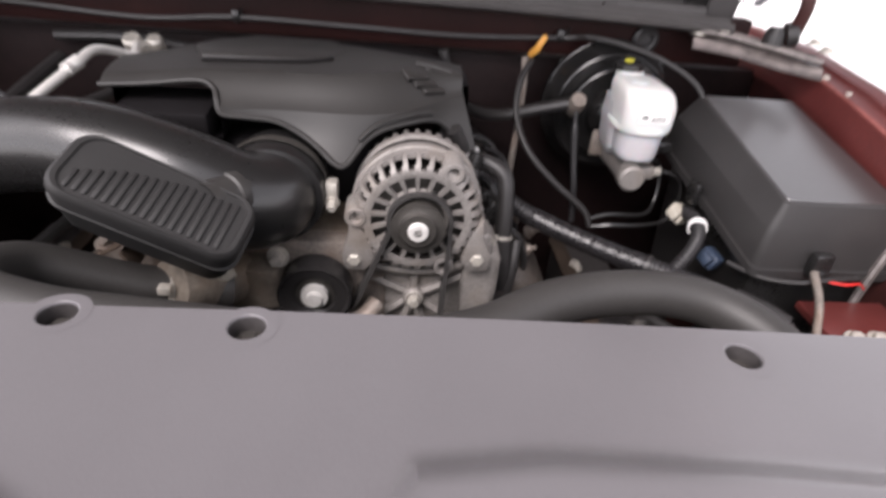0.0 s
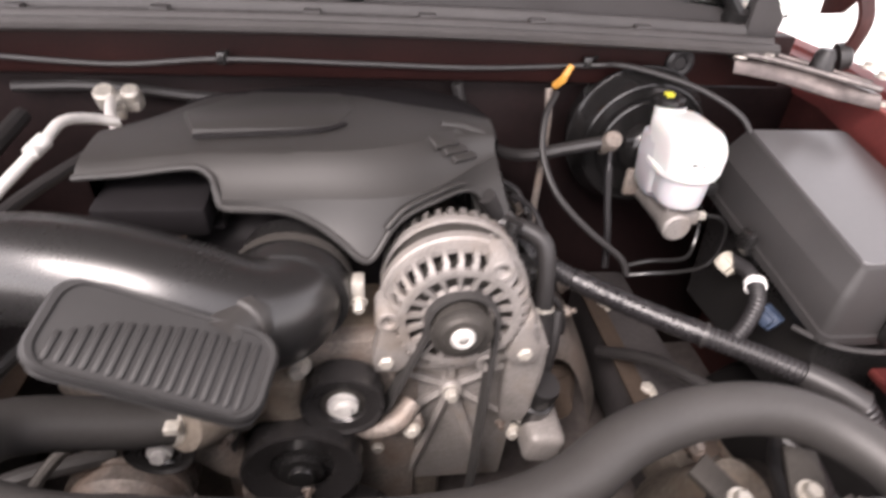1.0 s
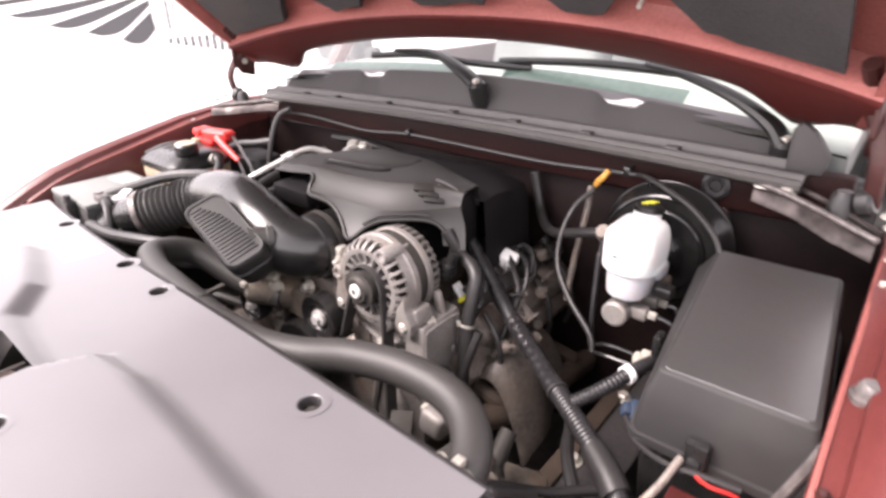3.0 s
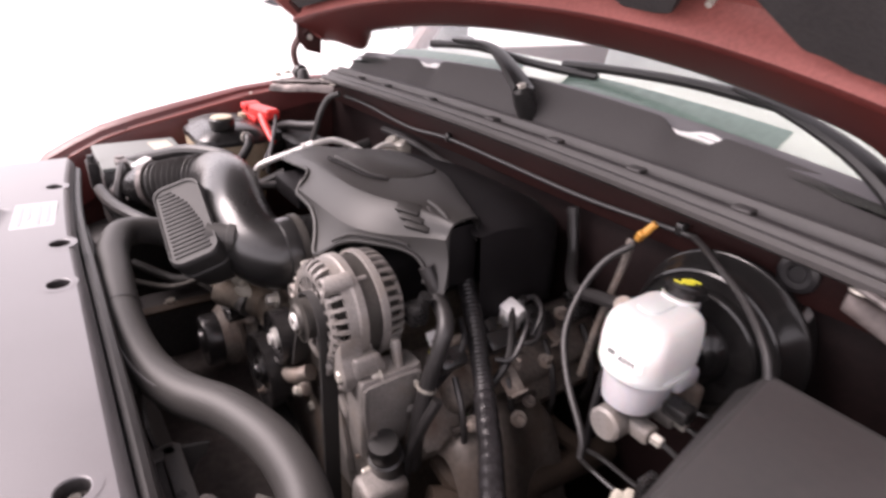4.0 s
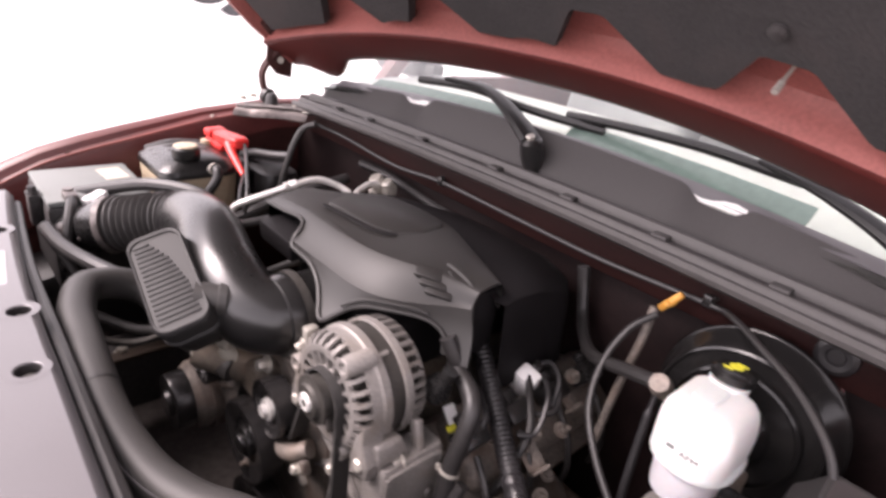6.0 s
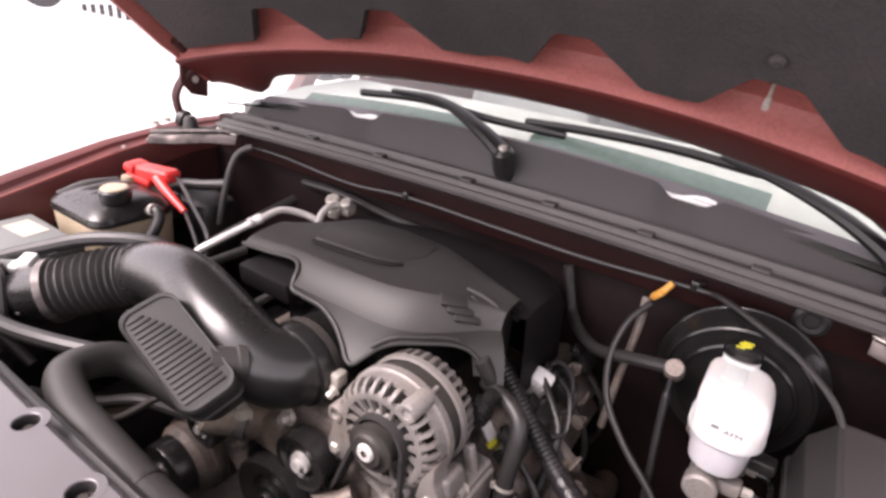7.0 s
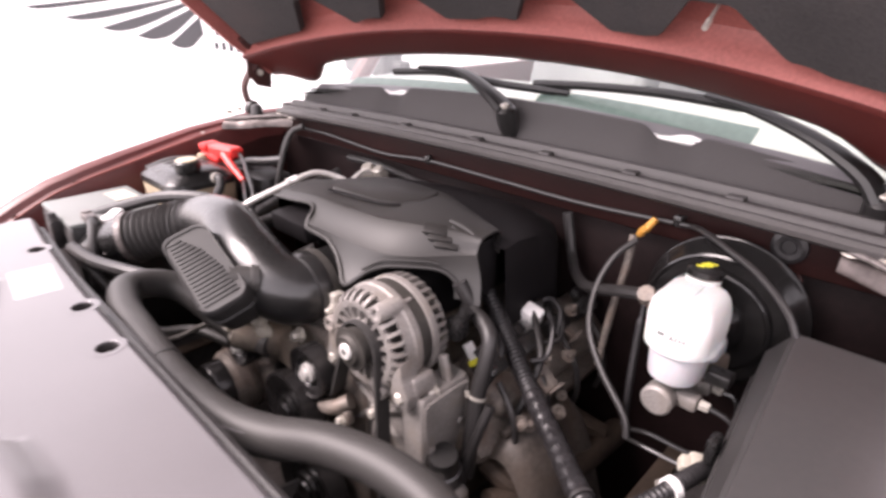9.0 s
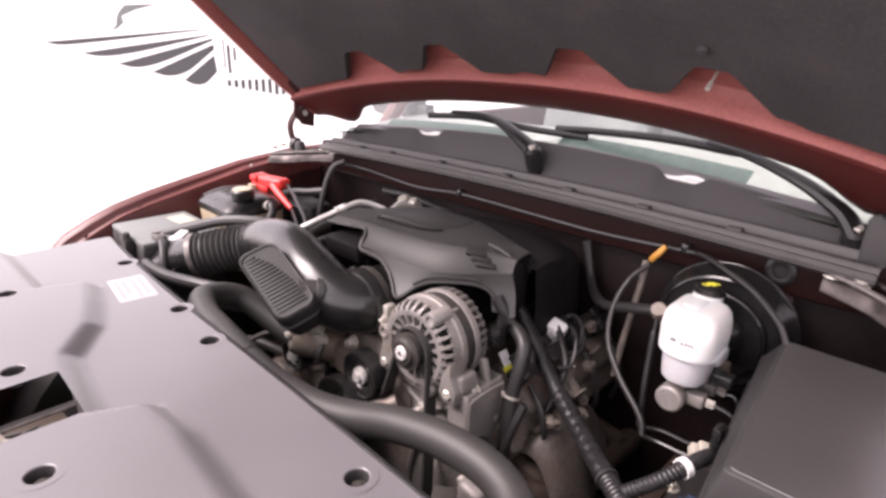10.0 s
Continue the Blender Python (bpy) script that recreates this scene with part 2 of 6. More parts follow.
def tube(points, radius, seg=14, res=8, rib=0.0, pitch=0.01, flat=1.0, up=(0, 0, 1), closed_ends=True):
    """A swept pipe; radius: a number, or a function of 0..1 along it; rib: depth of corrugations of that pitch."""
    path = smooth_path(points, res)
    if rib:
        fine, length = [], 0.0
        for a, b in zip(path, path[1:]):
            n = max(1, round((b - a).length / (pitch / 8)))
            fine += [a.lerp(b, k / n) for k in range(n)]
        path = fine + [path[-1]]
    lengths = [0.0]
    for a, b in zip(path, path[1:]):
        lengths.append(lengths[-1] + (b - a).length)
    bm = bmesh.new()
    side = None
    rings = []
    for i, c in enumerate(path):
        d = (path[min(i + 1, len(path) - 1)] - path[max(i - 1, 0)]).normalized()
        if side is None:
            side = d.cross(Vector(up))
            if side.length < 1e-3:
                side = d.cross(Vector((1, 0, 0)))
        side = (side - d * side.dot(d)).normalized()
        other = d.cross(side)
        s = lengths[i] / lengths[-1]
        r = radius(s) if callable(radius) else radius
        if rib:
            r += rib * (0.5 + 0.5 * math.sin(2 * math.pi * lengths[i] / pitch)) - rib
        rings.append([bm.verts.new(c + side * (r * math.cos(a)) + other * (r * flat * math.sin(a))) for a in [2 * math.pi * k / seg for k in range(seg)]])
    for a, b in zip(rings, rings[1:]):
        for k in range(seg):
            j = (k + 1) % seg
            bm.faces.new((a[k], a[j], b[j], b[k]))
    if closed_ends:
        bm.faces.new(rings[0])
        bm.faces.new(list(reversed(rings[-1])))
    return bm


def sheet(rows, thick=0.0, direction=(0, 0, -1)):
    """A skin over rows of points; thick: given a thickness along direction."""
    bm = bmesh.new()
    grid = [[bm.verts.new(p) for p in row] for row in rows]
    for a, b in zip(grid, grid[1:]):
        for k in range(len(a) - 1):
            bm.faces.new((a[k], a[k + 1], b[k + 1], b[k]))
    if thick:
        d = Vector(direction).normalized() * thick
        back = [[bm.verts.new(v.co + d) for v in row] for row in grid]
        for a, b in zip(back, back[1:]):
            for k in range(len(a) - 1):
                bm.faces.new((a[k + 1], a[k], b[k], b[k + 1]))
        rim = grid[0] + [r[-1] for r in grid[1:]] + grid[-1][-2::-1] + [r[0] for r in grid[-2:0:-1]]
        rimb = back[0] + [r[-1] for r in back[1:]] + back[-1][-2::-1] + [r[0] for r in back[-2:0:-1]]
        for k in range(len(rim)):
            j = (k + 1) % len(rim)
            bm.faces.new((rim[k], rimb[k], rimb[j], rim[j]))
    return bm


def slab(outline, z0, z1, m=None, bevel=0.0):
    """An upright prism on an outline (x, y), moved by m."""
    bm = bmesh.new()
    lo = [bm.verts.new((x, y, z0)) for x, y in outline]
    hi = [bm.verts.new((x, y, z1)) for x, y in outline]
    bm.faces.new(list(reversed(lo)))
    bm.faces.new(hi)
    for k in range(len(lo)):
        j = (k + 1) % len(lo)
        bm.faces.new((lo[k], lo[j], hi[j], hi[k]))
    if bevel:
        bmesh.ops.recalc_face_normals(bm, faces=bm.faces)
        bmesh.ops.bevel(bm, geom=list(bm.edges), offset=bevel, segments=2, affect="EDGES", profile=0.5)
    if m is not None:
        bm.transform(m)
    return bm


def round_rect(w, d, r, n=5, cx=0.0, cy=0.0):
    out = []
    for sx, sy, a0 in ((1, 1, 0), (-1, 1, 90), (-1, -1, 180), (1, -1, 270)):
        for k in range(n + 1):
            a = radians(a0 + 90 * k / n)
            out.append((cx + sx * (w / 2 - r) + r * math.cos(a), cy + sy * (d / 2 - r) + r * math.sin(a)))
    return out


def hexbolt(at, axis, size=0.006, length=0.008, washer=True):
    prof = [(0, length), (size * 0.8, length), (size, length * 0.8), (size, 0.0)]
    b = turned(prof, at, axis, seg=6)
    if washer:
        b = merge(b, turned([(0, 0.0015), (size * 1.45, 0.0015), (size * 1.5, -0.001), (0, -0.001)], at, axis, seg=16))
    return b


def stack(loops, caps=True):
    """A skin through loops of equally many points."""
    bm = bmesh.new()
    rings = [[bm.verts.new(p) for p in loop] for loop in loops]
    for a, b in zip(rings, rings[1:]):
        for k in range(len(a)):
            j = (k + 1) % len(a)
            bm.faces.new((a[k], a[j], b[j], b[k]))
    if caps:
        bm.faces.new(list(reversed(rings[0])))
        bm.faces.new(rings[-1])
    return bm


def lerp(a, b, t):
    return a + (b - a) * t


def curve(xs, ys, x):
    return float(np.interp(x, xs, ys))


# ==== the setting ====
def build_ground():
    bm = bmesh.new()
    vs = [bm.verts.new(p) for p in ((-400, -400, 0), (400, -400, 0), (400, 400, 0), (-400, 400, 0))]
    bm.faces.new(vs)
    single("ground", bm, "ground", "bright pale concrete yard, washed out by daylight", "ground", (0, 0, 0), kind="structure")


build_ground()


def build_facade():
    """A white low building behind the yard with a fan of dark slanted openings and a row of narrow ones."""
    az = radians(65)
    c = Vector((-14.5 * math.sin(az), 14.5 * math.cos(az), 0.0))
    m = Matrix.Translation(c) @ pose(0, 0, -0.38, 0, 0, 65) @ Matrix.Diagonal((1.12, 1, 1.0, 1))
    root = thing("yard_wall", "white yard wall with a fan of dark slanted openings", "wall", c)
    b = rbox((0, 0.25, 1.40), (12, 0.5, 2.8), 0.02)
    b.transform(m)
    part("wall", b, "facade", root)
    # each opening: pointed end, belly, and the two corners at the fan's root
    fan = (
        ((-2.78, 1.57), (-2.46, 1.52), (-1.60, 1.64), (0.00, 1.90), (0.0, 1.93)),
        ((-2.18, 1.36), (-1.84, 1.30), (-1.20, 1.40), (0.18, 1.79), (0.19, 1.82)),
        ((-1.58, 1.14), (-1.22, 1.07), (-0.70, 1.22), (0.25, 1.69), (0.25, 1.74)),
        ((-0.97, 0.97), (-0.66, 0.89), (-0.28, 1.01), (0.26, 1.49), (0.26, 1.61)),
        ((-0.38, 0.80), (-0.20, 0.70), (0.03, 0.73), (0.28, 0.99), (0.25, 1.37)),
    )
    for corners in fan:
        lo = smooth_path([(x, 0, z) for x, z in corners[:4]], 6)
        a, e = Vector((corners[0][0], 0, corners[0][1])), Vector((corners[4][0], 0, corners[4][1]))
        b = sheet([[p, a.lerp(e, k / (len(lo) - 1))] for k, p in enumerate(lo)], 0.06, (0, 1, 0))
        b.transform(m @ Matrix.Translation((0, -0.012, 0)))
        part("slanted_opening", b, "window", root)
    for x, z0, z1, w in ((0.45, 1.08, 1.74, 0.03), (0.54, 0.96, 1.60, 0.06), (0.66, 1.25, 1.55, 0.05)):
        b = rbox((x, 0.02, (z0 + z1) / 2), (w, 0.06, z1 - z0), 0.0)
        b.transform(m)
        part("post", b, "window", root)
    for i in range(11):
        top, low = 0.80 + 0.006 * i, 0.66 - 0.028 * min(i, 7)
        b = rbox((0.50 + 0.140 * i, 0.02, (top + low) / 2), (0.075, 0.06, top - low), 0.0)
        b.transform(m)
        part("narrow_opening", b, "window", root)
    b = sheet([[Vector((x, 0, z)), Vector((x + w, 0, z + 0.05))] for x, z, w in ((-1.60, 1.84, 0.12), (-1.50, 1.96, 0.14), (-1.48, 2.10, 0.10), (-1.42, 2.24, 0.30), (-1.30, 2.38, 0.60))], 0.06, (0, 1, 0))
    b.transform(m @ Matrix.Translation((0, -0.012, 0)))
    part("pale_mark", b, "seat", root, "pale grey mark on the wall")
    return root, m


def build_far_wall():
    az = radians(-33)
    c = Vector((-11.0 * math.sin(az), 11.0 * math.cos(az), 0.0))
    m = Matrix.Translation(c) @ pose(0, 0, 0, 0, 0, -33)
    root = thing("yard_wall", "white yard wall with dark slanted openings beyond the driver's side", "wall", c)
    b = rbox((0.6, 0.25, 0.8), (10, 0.5, 1.6), 0.02)
    b.transform(m)
    part("wall", b, "facade", root)
    for x0, z0, x1, z1, w in ((-0.75, 0.42, -0.20, 0.62, 0.07), (-0.55, 0.25, -0.15, 0.48, 0.07), (-0.30, 0.10, -0.05, 0.34, 0.07), (2.6, 0.30, 3.1, 0.10, 0.05), (2.9, 0.42, 3.6, 0.14, 0.05)):
        n = Vector((z0 - z1, 0, x1 - x0)).normalized() * w
        a, e = Vector((x0, 0, z0)), Vector((x1, 0, z1))
        b = sheet([[p + n * f, p - n * f] for p, f in ((a, 0.2), (a.lerp(e, 0.2), 1.0), (a.lerp(e, 0.6), 0.8), (e, 0.5))], 0.06, (0, 1, 0))
        b.transform(m @ Matrix.Translation((0, -0.012, 0)))
        part("slanted_opening", b, "window", root)


# ==== the truck's body ====
truck = thing("pickup_truck", "dark red pickup truck with its bonnet raised over the engine bay", "truck", (0, 0.5, 0.0))


def fender(side):
    """A fender from its nose to the windscreen: crown, inner lip and outer flank."""
    ys = [0.17, 0.20, 0.26, 0.32, 0.38, 0.46, 0.55, 0.72, 0.90, 1.10, 1.55]
    zs = [0.816, 0.876, 0.930, 0.960, 0.985, 1.006, 1.025, 1.057, 1.076, 1.074, 1.070]
    rows = []
    for y, z in zip(ys, zs):
        lip = curve([0.3, 0.55, 0.80, 1.35], [1.0, 0.8, 0.45, 0.45], y)
        pinch = curve([0.17, 0.3, 0.5, 0.9, 1.1, 1.35], [0.038, 0.010, 0.034, 0.042, 0.040, 0.034], y)
        flank = curve([0.3, 0.55, 1.1, 1.35], [0.0, 0.040, 0.040, 0.036], y)
        row = [(0.772, -0.150), (0.772, -0.040), (0.775, -0.030), (0.790, -0.028), (0.794, -0.024), (0.797, -0.010), (0.806, -0.002), (0.826 - pinch * 0.2, 0.0), (0.838 - pinch * 0.2, -0.007), (0.848 - pinch * 0.2, -0.032), (0.856 - pinch * 0.2, -0.085), (0.862 - pinch * 0.2, -0.18), (0.864 - pinch * 0.2, -0.48)]
        rows.append([(side * x, y, z + dz * (lip if n < 6 else 1.0)) for n, (x, dz) in enumerate(row)])
    return sheet(rows)


for s in (-1, 1):
    f = part("fender", fender(s), "paint", truck, "dark red painted fender with a lighter inner lip")
    part("worn_edge", tube([(s * 0.7755, 0.30, 0.9235), (s * 0.7755, 0.38, 0.960), (s * 0.7755, 0.46, 0.982), (s * 0.7755, 0.55, 1.001), (s * 0.7755, 0.64, 1.0205), (s * 0.7755, 0.72, 1.036), (s * 0.7755, 0.80, 1.0475), (s * 0.7755, 0.90, 1.0595)], 0.0032, 8, 6), "inner", f, "worn pale edge of the inner lip")
    for y, z in ((0.30, 0.926), (0.43, 0.976), (0.74, 1.041), (0.80, 1.050)):
        part("bolt", hexbolt((s * 0.783, y, z), (0, 0, 1), 0.0046, 0.005), "hinge_paint" if y < 0.7 else "bolt", f)

for s in (-1, 1):
    for y in (0.42, 2.75):
        w = part("wheel", turned([(0.10, -0.06), (0.20, -0.07), (0.225, -0.085), (0.225, 0.085), (0.20, 0.07), (0.0, 0.05)], (s * 0.745, y, 0.385), (s, 0, 0), 40), "chrome", truck)
        part("tyre", turned([(0.226, -0.085), (0.33, -0.09), (0.372, -0.078), (0.385, -0.05), (0.385, 0.05), (0.372, 0.078), (0.33, 0.09), (0.226, 0.085)], (s * 0.745, y, 0.385), (s, 0, 0), 48), "hose", w)
part("front_fascia", sheet([[(x, -0.215 + 0.10 * (x / 0.8) ** 2, z) for z in (0.40, 0.60, 0.80, 0.93)] for x in (-0.86, -0.6, -0.3, 0, 0.3, 0.6, 0.86)], 0.03, (0, 1, 0)), "paint", truck)
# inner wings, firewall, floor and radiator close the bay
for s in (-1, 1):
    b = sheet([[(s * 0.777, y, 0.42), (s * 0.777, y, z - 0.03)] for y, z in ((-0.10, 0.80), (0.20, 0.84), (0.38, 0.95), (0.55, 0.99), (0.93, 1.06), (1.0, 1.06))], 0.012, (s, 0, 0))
    # Darker than the fender paint: the wing's shade is in the colour
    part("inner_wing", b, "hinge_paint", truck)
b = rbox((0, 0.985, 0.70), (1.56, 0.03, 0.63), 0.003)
part("firewall", b, "firewall", truck, "maroon painted firewall, darkened for shade")
b = rbox((0, 0.42, 0.41), (1.56, 1.12, 0.02), 0.002)
part("splash_shield", b, "dark", truck)
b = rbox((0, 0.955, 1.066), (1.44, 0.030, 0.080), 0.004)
part("firewall_rail", b, "rail", truck, "dusty red firewall rail, darkened for the shade under the cowl")
b = rbox((0, 0.20, 0.70), (1.20, 0.055, 0.50), 0.006)
part("radiator", b, "dark", truck)
for x in (-0.668, 0.668):
    part("radiator_support", rbox((x, 0.22, 0.80), (0.13, 0.10, 0.20), 0.01), "inner", truck)


def cowl():
    """The plastic tray below the windscreen: two raised lips and a sloped panel."""
    lift = 0.014
    prof = [(0.930, 1.080), (0.906, 1.082), (0.899, 1.087), (0.898, 1.094), (0.903, 1.100), (0.910, 1.100), (0.913, 1.092), (0.915, 1.092), (0.917, 1.101), (0.922, 1.106), (0.927, 1.106), (0.929, 1.100), (0.945, 1.100), (0.946, 1.110), (0.950, 1.116), (0.957, 1.117), (0.961, 1.112), (0.968, 1.110)]
    rows = []
    for i in range(41):
        x = -0.66 + 1.32 * i / 40
        sag = -0.010 * (x / 0.66) ** 2
        back = -0.012 * (x / 0.66) ** 2
        rows.append([(x, y + back, z + sag + lift) for y, z in prof])
    return sheet(rows)


part("cowl_lip", cowl(), "seal", truck, "grey rubber seal and plastic lip of the cowl")


def cowl_panel():
    """Sloped panel from the lip to the glass, with notches in its upper edge."""
    rows = []
    for i in range(121):
        x = -0.64 + 1.28 * i / 120
        top = 0.086 - 0.034 * (x / 0.62) ** 2
        for c, w, d in ((0.335, 0.050, 0.018), (-0.315, 0.050, 0.016)):
            if abs(x - c) < w:
                top -= d * (1 - max(0, (abs(x - c) - w * 0.5) / (w * 0.5)))
        sag = -0.010 * (x / 0.66) ** 2
        back = -0.012 * (x / 0.66) ** 2
        rows.append([(x, 0.962 + back + k * 0.036, 1.118 + sag + max(0.002, k * (top - 0.012))) for k in (0, 0.3, 0.6, 0.9, 1.0)])
    return sheet(rows, 0.003, (0, 0.8, -0.3))


# Black strips paint the shade in the two gaps of the seal
for y0, y1, z in ((0.9128, 0.9156, 1.1075), (0.9292, 0.9450, 1.1165)):
    part("seal_gap_shade", sheet([[(x, y - 0.012 * (x / 0.66) ** 2, z - 0.010 * (x / 0.66) ** 2) for y in (y0, y1)] for x in [-0.655 + 1.31 * j / 30 for j in range(31)]], 0.002), "black", truck, "black strip standing for shade between the seal lips")
part("cowl_panel", cowl_panel(), "cowl", truck, "faded dark grey plastic cowl panel")
for x in (-0.52, -0.40, -0.22, -0.02, 0.14, 0.30, 0.46):
    part("seal_clip", rbox((x, 0.937 - 0.012 * (x / 0.66) ** 2, 1.1195 - 0.01 * (x / 0.66) ** 2), (0.024, 0.018, 0.007), 0.002), "seal", truck)


# Added white patches stand for sky reflected by the glass behind each notch
for c, w in ((0.335, 0.040), (-0.315, 0.040)):
    part("notch_glare", sheet([[(c + w * f, 1.0005 - 0.003 * abs(f), 1.150 - 0.036 * (c / 0.62) ** 2 + dz + 0.004 * math.sin(3 * f)) for dz in (0.0, 0.016, 0.032)] for f in (-1, -0.6, -0.2, 0.2, 0.6, 1)], 0.003, (0, 1, 0)), "sticker", truck, "added white patch for the sky glare in the cowl notch")


def windscreen():
    rows = []
    for i in range(25):
        x = -0.70 + 1.40 * i / 24
        bow = -0.07 * (x / 0.78) ** 2
        rows.append([(x * (1 - 0.16 * k), 1.008 + bow + 0.78 * k, 1.168 + 0.46 * k - 0.042 * (x / 0.78) ** 2) for k in (0, 0.1, 0.25, 0.5, 0.75, 1.0)])
    return sheet(rows, 0.005, (0, 0.5, -0.86))


# The frit's reflection is in this strip's grey
part("lower_frit", sheet([[(x, 1.013 - 0.07 * (x / 0.78) ** 2 + 0.78 * k, 1.1765 + 0.46 * k - 0.042 * (x / 0.78) ** 2) for k in (0.0, 0.012, 0.024)] for x in [-0.60 + 1.20 * j / 30 for j in range(31)]], 0.0012, (0, 0.5, -0.86)), "cover", truck, "lower windscreen border, grey for its reflection")
glass = part("windscreen", windscreen(), "glass", truck, "green-tinted windscreen")
glass.visible_shadow = False
part("dashboard", sheet([[(x, 1.06 - 0.06 * (x / 0.7) ** 2 + k, 1.125 + 0.03 * min(1, k * 4)) for k in (0, 0.08, 0.2, 0.4)] for x in (-0.7, -0.45, -0.2, 0, 0.2, 0.45, 0.7)], 0.06), "dash", truck)
part("roof", sheet([[(x, 1.76 + k, 1.60 + 0.05 * math.sin(1.6 * k) - 0.03 * (x / 0.7) ** 2) for k in (0, 0.3, 0.8, 1.4)] for x in (-0.66, -0.35, 0, 0.35, 0.66)], 0.03), "paint", truck)
part("glass_band", sheet([[(x, 1.016 - 0.07 * (x / 0.78) ** 2 + 0.78 * k, 1.1755 + 0.46 * k - 0.042 * (x / 0.78) ** 2) for k in (0.024, 0.045, 0.065)] for x in [0.04 + 0.40 * j / 16 for j in range(17)]], 0.0012, (0, 0.5, -0.86)), "band", truck, "dark green lower band of the windscreen")
part("glass_band", sheet([[(x, 1.016 - 0.07 * (x / 0.78) ** 2 + 0.78 * k, 1.1755 + 0.46 * k - 0.042 * (x / 0.78) ** 2) for k in (0.024, 0.040, 0.055)] for x in [-0.50 + 0.42 * j / 16 for j in range(17)]], 0.0012, (0, 0.5, -0.86)), "band", truck, "dark green lower band of the windscreen")
# Unseen cab rear, added to block light from behind on the bonnet rim
part("cab_back", rbox((0, 3.1, 0.92), (1.70, 0.05, 0.80), 0.02), "seat", truck)
part("cab_bulkhead", rbox((0, 1.35, 0.70), (1.5, 0.04, 0.60), 0.01), "seat", truck)
part("cab_floor", rbox((0, 2.2, 0.52), (1.7, 1.8, 0.04), 0.01), "seat", truck)
for s in (-1, 1):
    part("rear_pillar", tube([(s * 0.84, 3.1, 1.20), (s * 0.76, 3.08, 1.45), (s * 0.67, 3.04, 1.62)], 0.06, 10), "paint", truck)
for s in (-1, 1):
    part("pillar", tube([(s * 0.760, 1.20, 1.09), (s * 0.715, 1.42, 1.37), (s * 0.67, 1.78, 1.615)], 0.028, 10), "paint", truck)
    part("door", sheet([[(s * 0.850, y, 0.50), (s * 0.858, y, 0.85), (s * 0.846, y, 1.06), (s * 0.822, y, 1.135)] for y in (1.556, 1.9, 2.3)], 0.04, (-s, 0, 0)), "paint", truck)
    part("side_panel", sheet([[(s * 0.850, y, 0.62), (s * 0.858, y, 0.85), (s * 0.846, y, 1.06), (s * 0.822, y, 1.135)] for y in (2.306, 2.7, 3.12)], 0.04, (-s, 0, 0)), "paint", truck)
    part("sill", rbox((s * 0.80, 1.83, 0.46), (0.10, 0.96, 0.08), 0.02), "paint", truck)
    mirror = part("mirror", merge(rbox((s * 0.965, 1.47, 1.200), (0.24, 0.10, 0.17), 0.03, seg=3), rbox((s * 0.85, 1.48, 1.15), (0.10, 0.05, 0.04), 0.01)), "rubber", truck, "grey door mirror housing")
    part("seat", merge(rbox((s * 0.36, 1.95, 1.10), (0.46, 0.14, 0.56), 0.05, (-14, 0, 0), 3), rbox((s * 0.36, 2.02, 1.44), (0.24, 0.09, 0.16), 0.035, (-10, 0, 0), 3)), "seat", truck)

# hinge plates at both ends of the cowl
def pressed_plate(s):
    """A scuffed pressed sheet with a raised rib, from the cowl's end to the fender lip."""
    rows = []
    for i in range(25):
        k = i / 24
        x = lerp(0.600, 0.764, k)
        mid = curve([0, 0.4, 0.8, 1], [0.905, 0.880, 0.830, 0.800], k)
        half = curve([0, 0.3, 0.7, 1], [0.014, 0.022, 0.030, 0.018], k)
        z = curve([0, 0.3, 0.7, 1], [1.082, 1.080, 1.072, 1.068], k)
        row = []
        for j in range(13):
            f = -1 + 2 * j / 12
            rib = 0.007 * math.exp(-((f + 0.25) / 0.22) ** 2) + 0.004 * math.exp(-((f - 0.55) / 0.16) ** 2)
            row.append((s * x, mid + half * f, z + rib * math.sin(math.pi * min(1, k * 1.05)) - 0.016 * max(0, -f - 0.6) / 0.4))
        rows.append(row)
    return sheet(rows, 0.003)


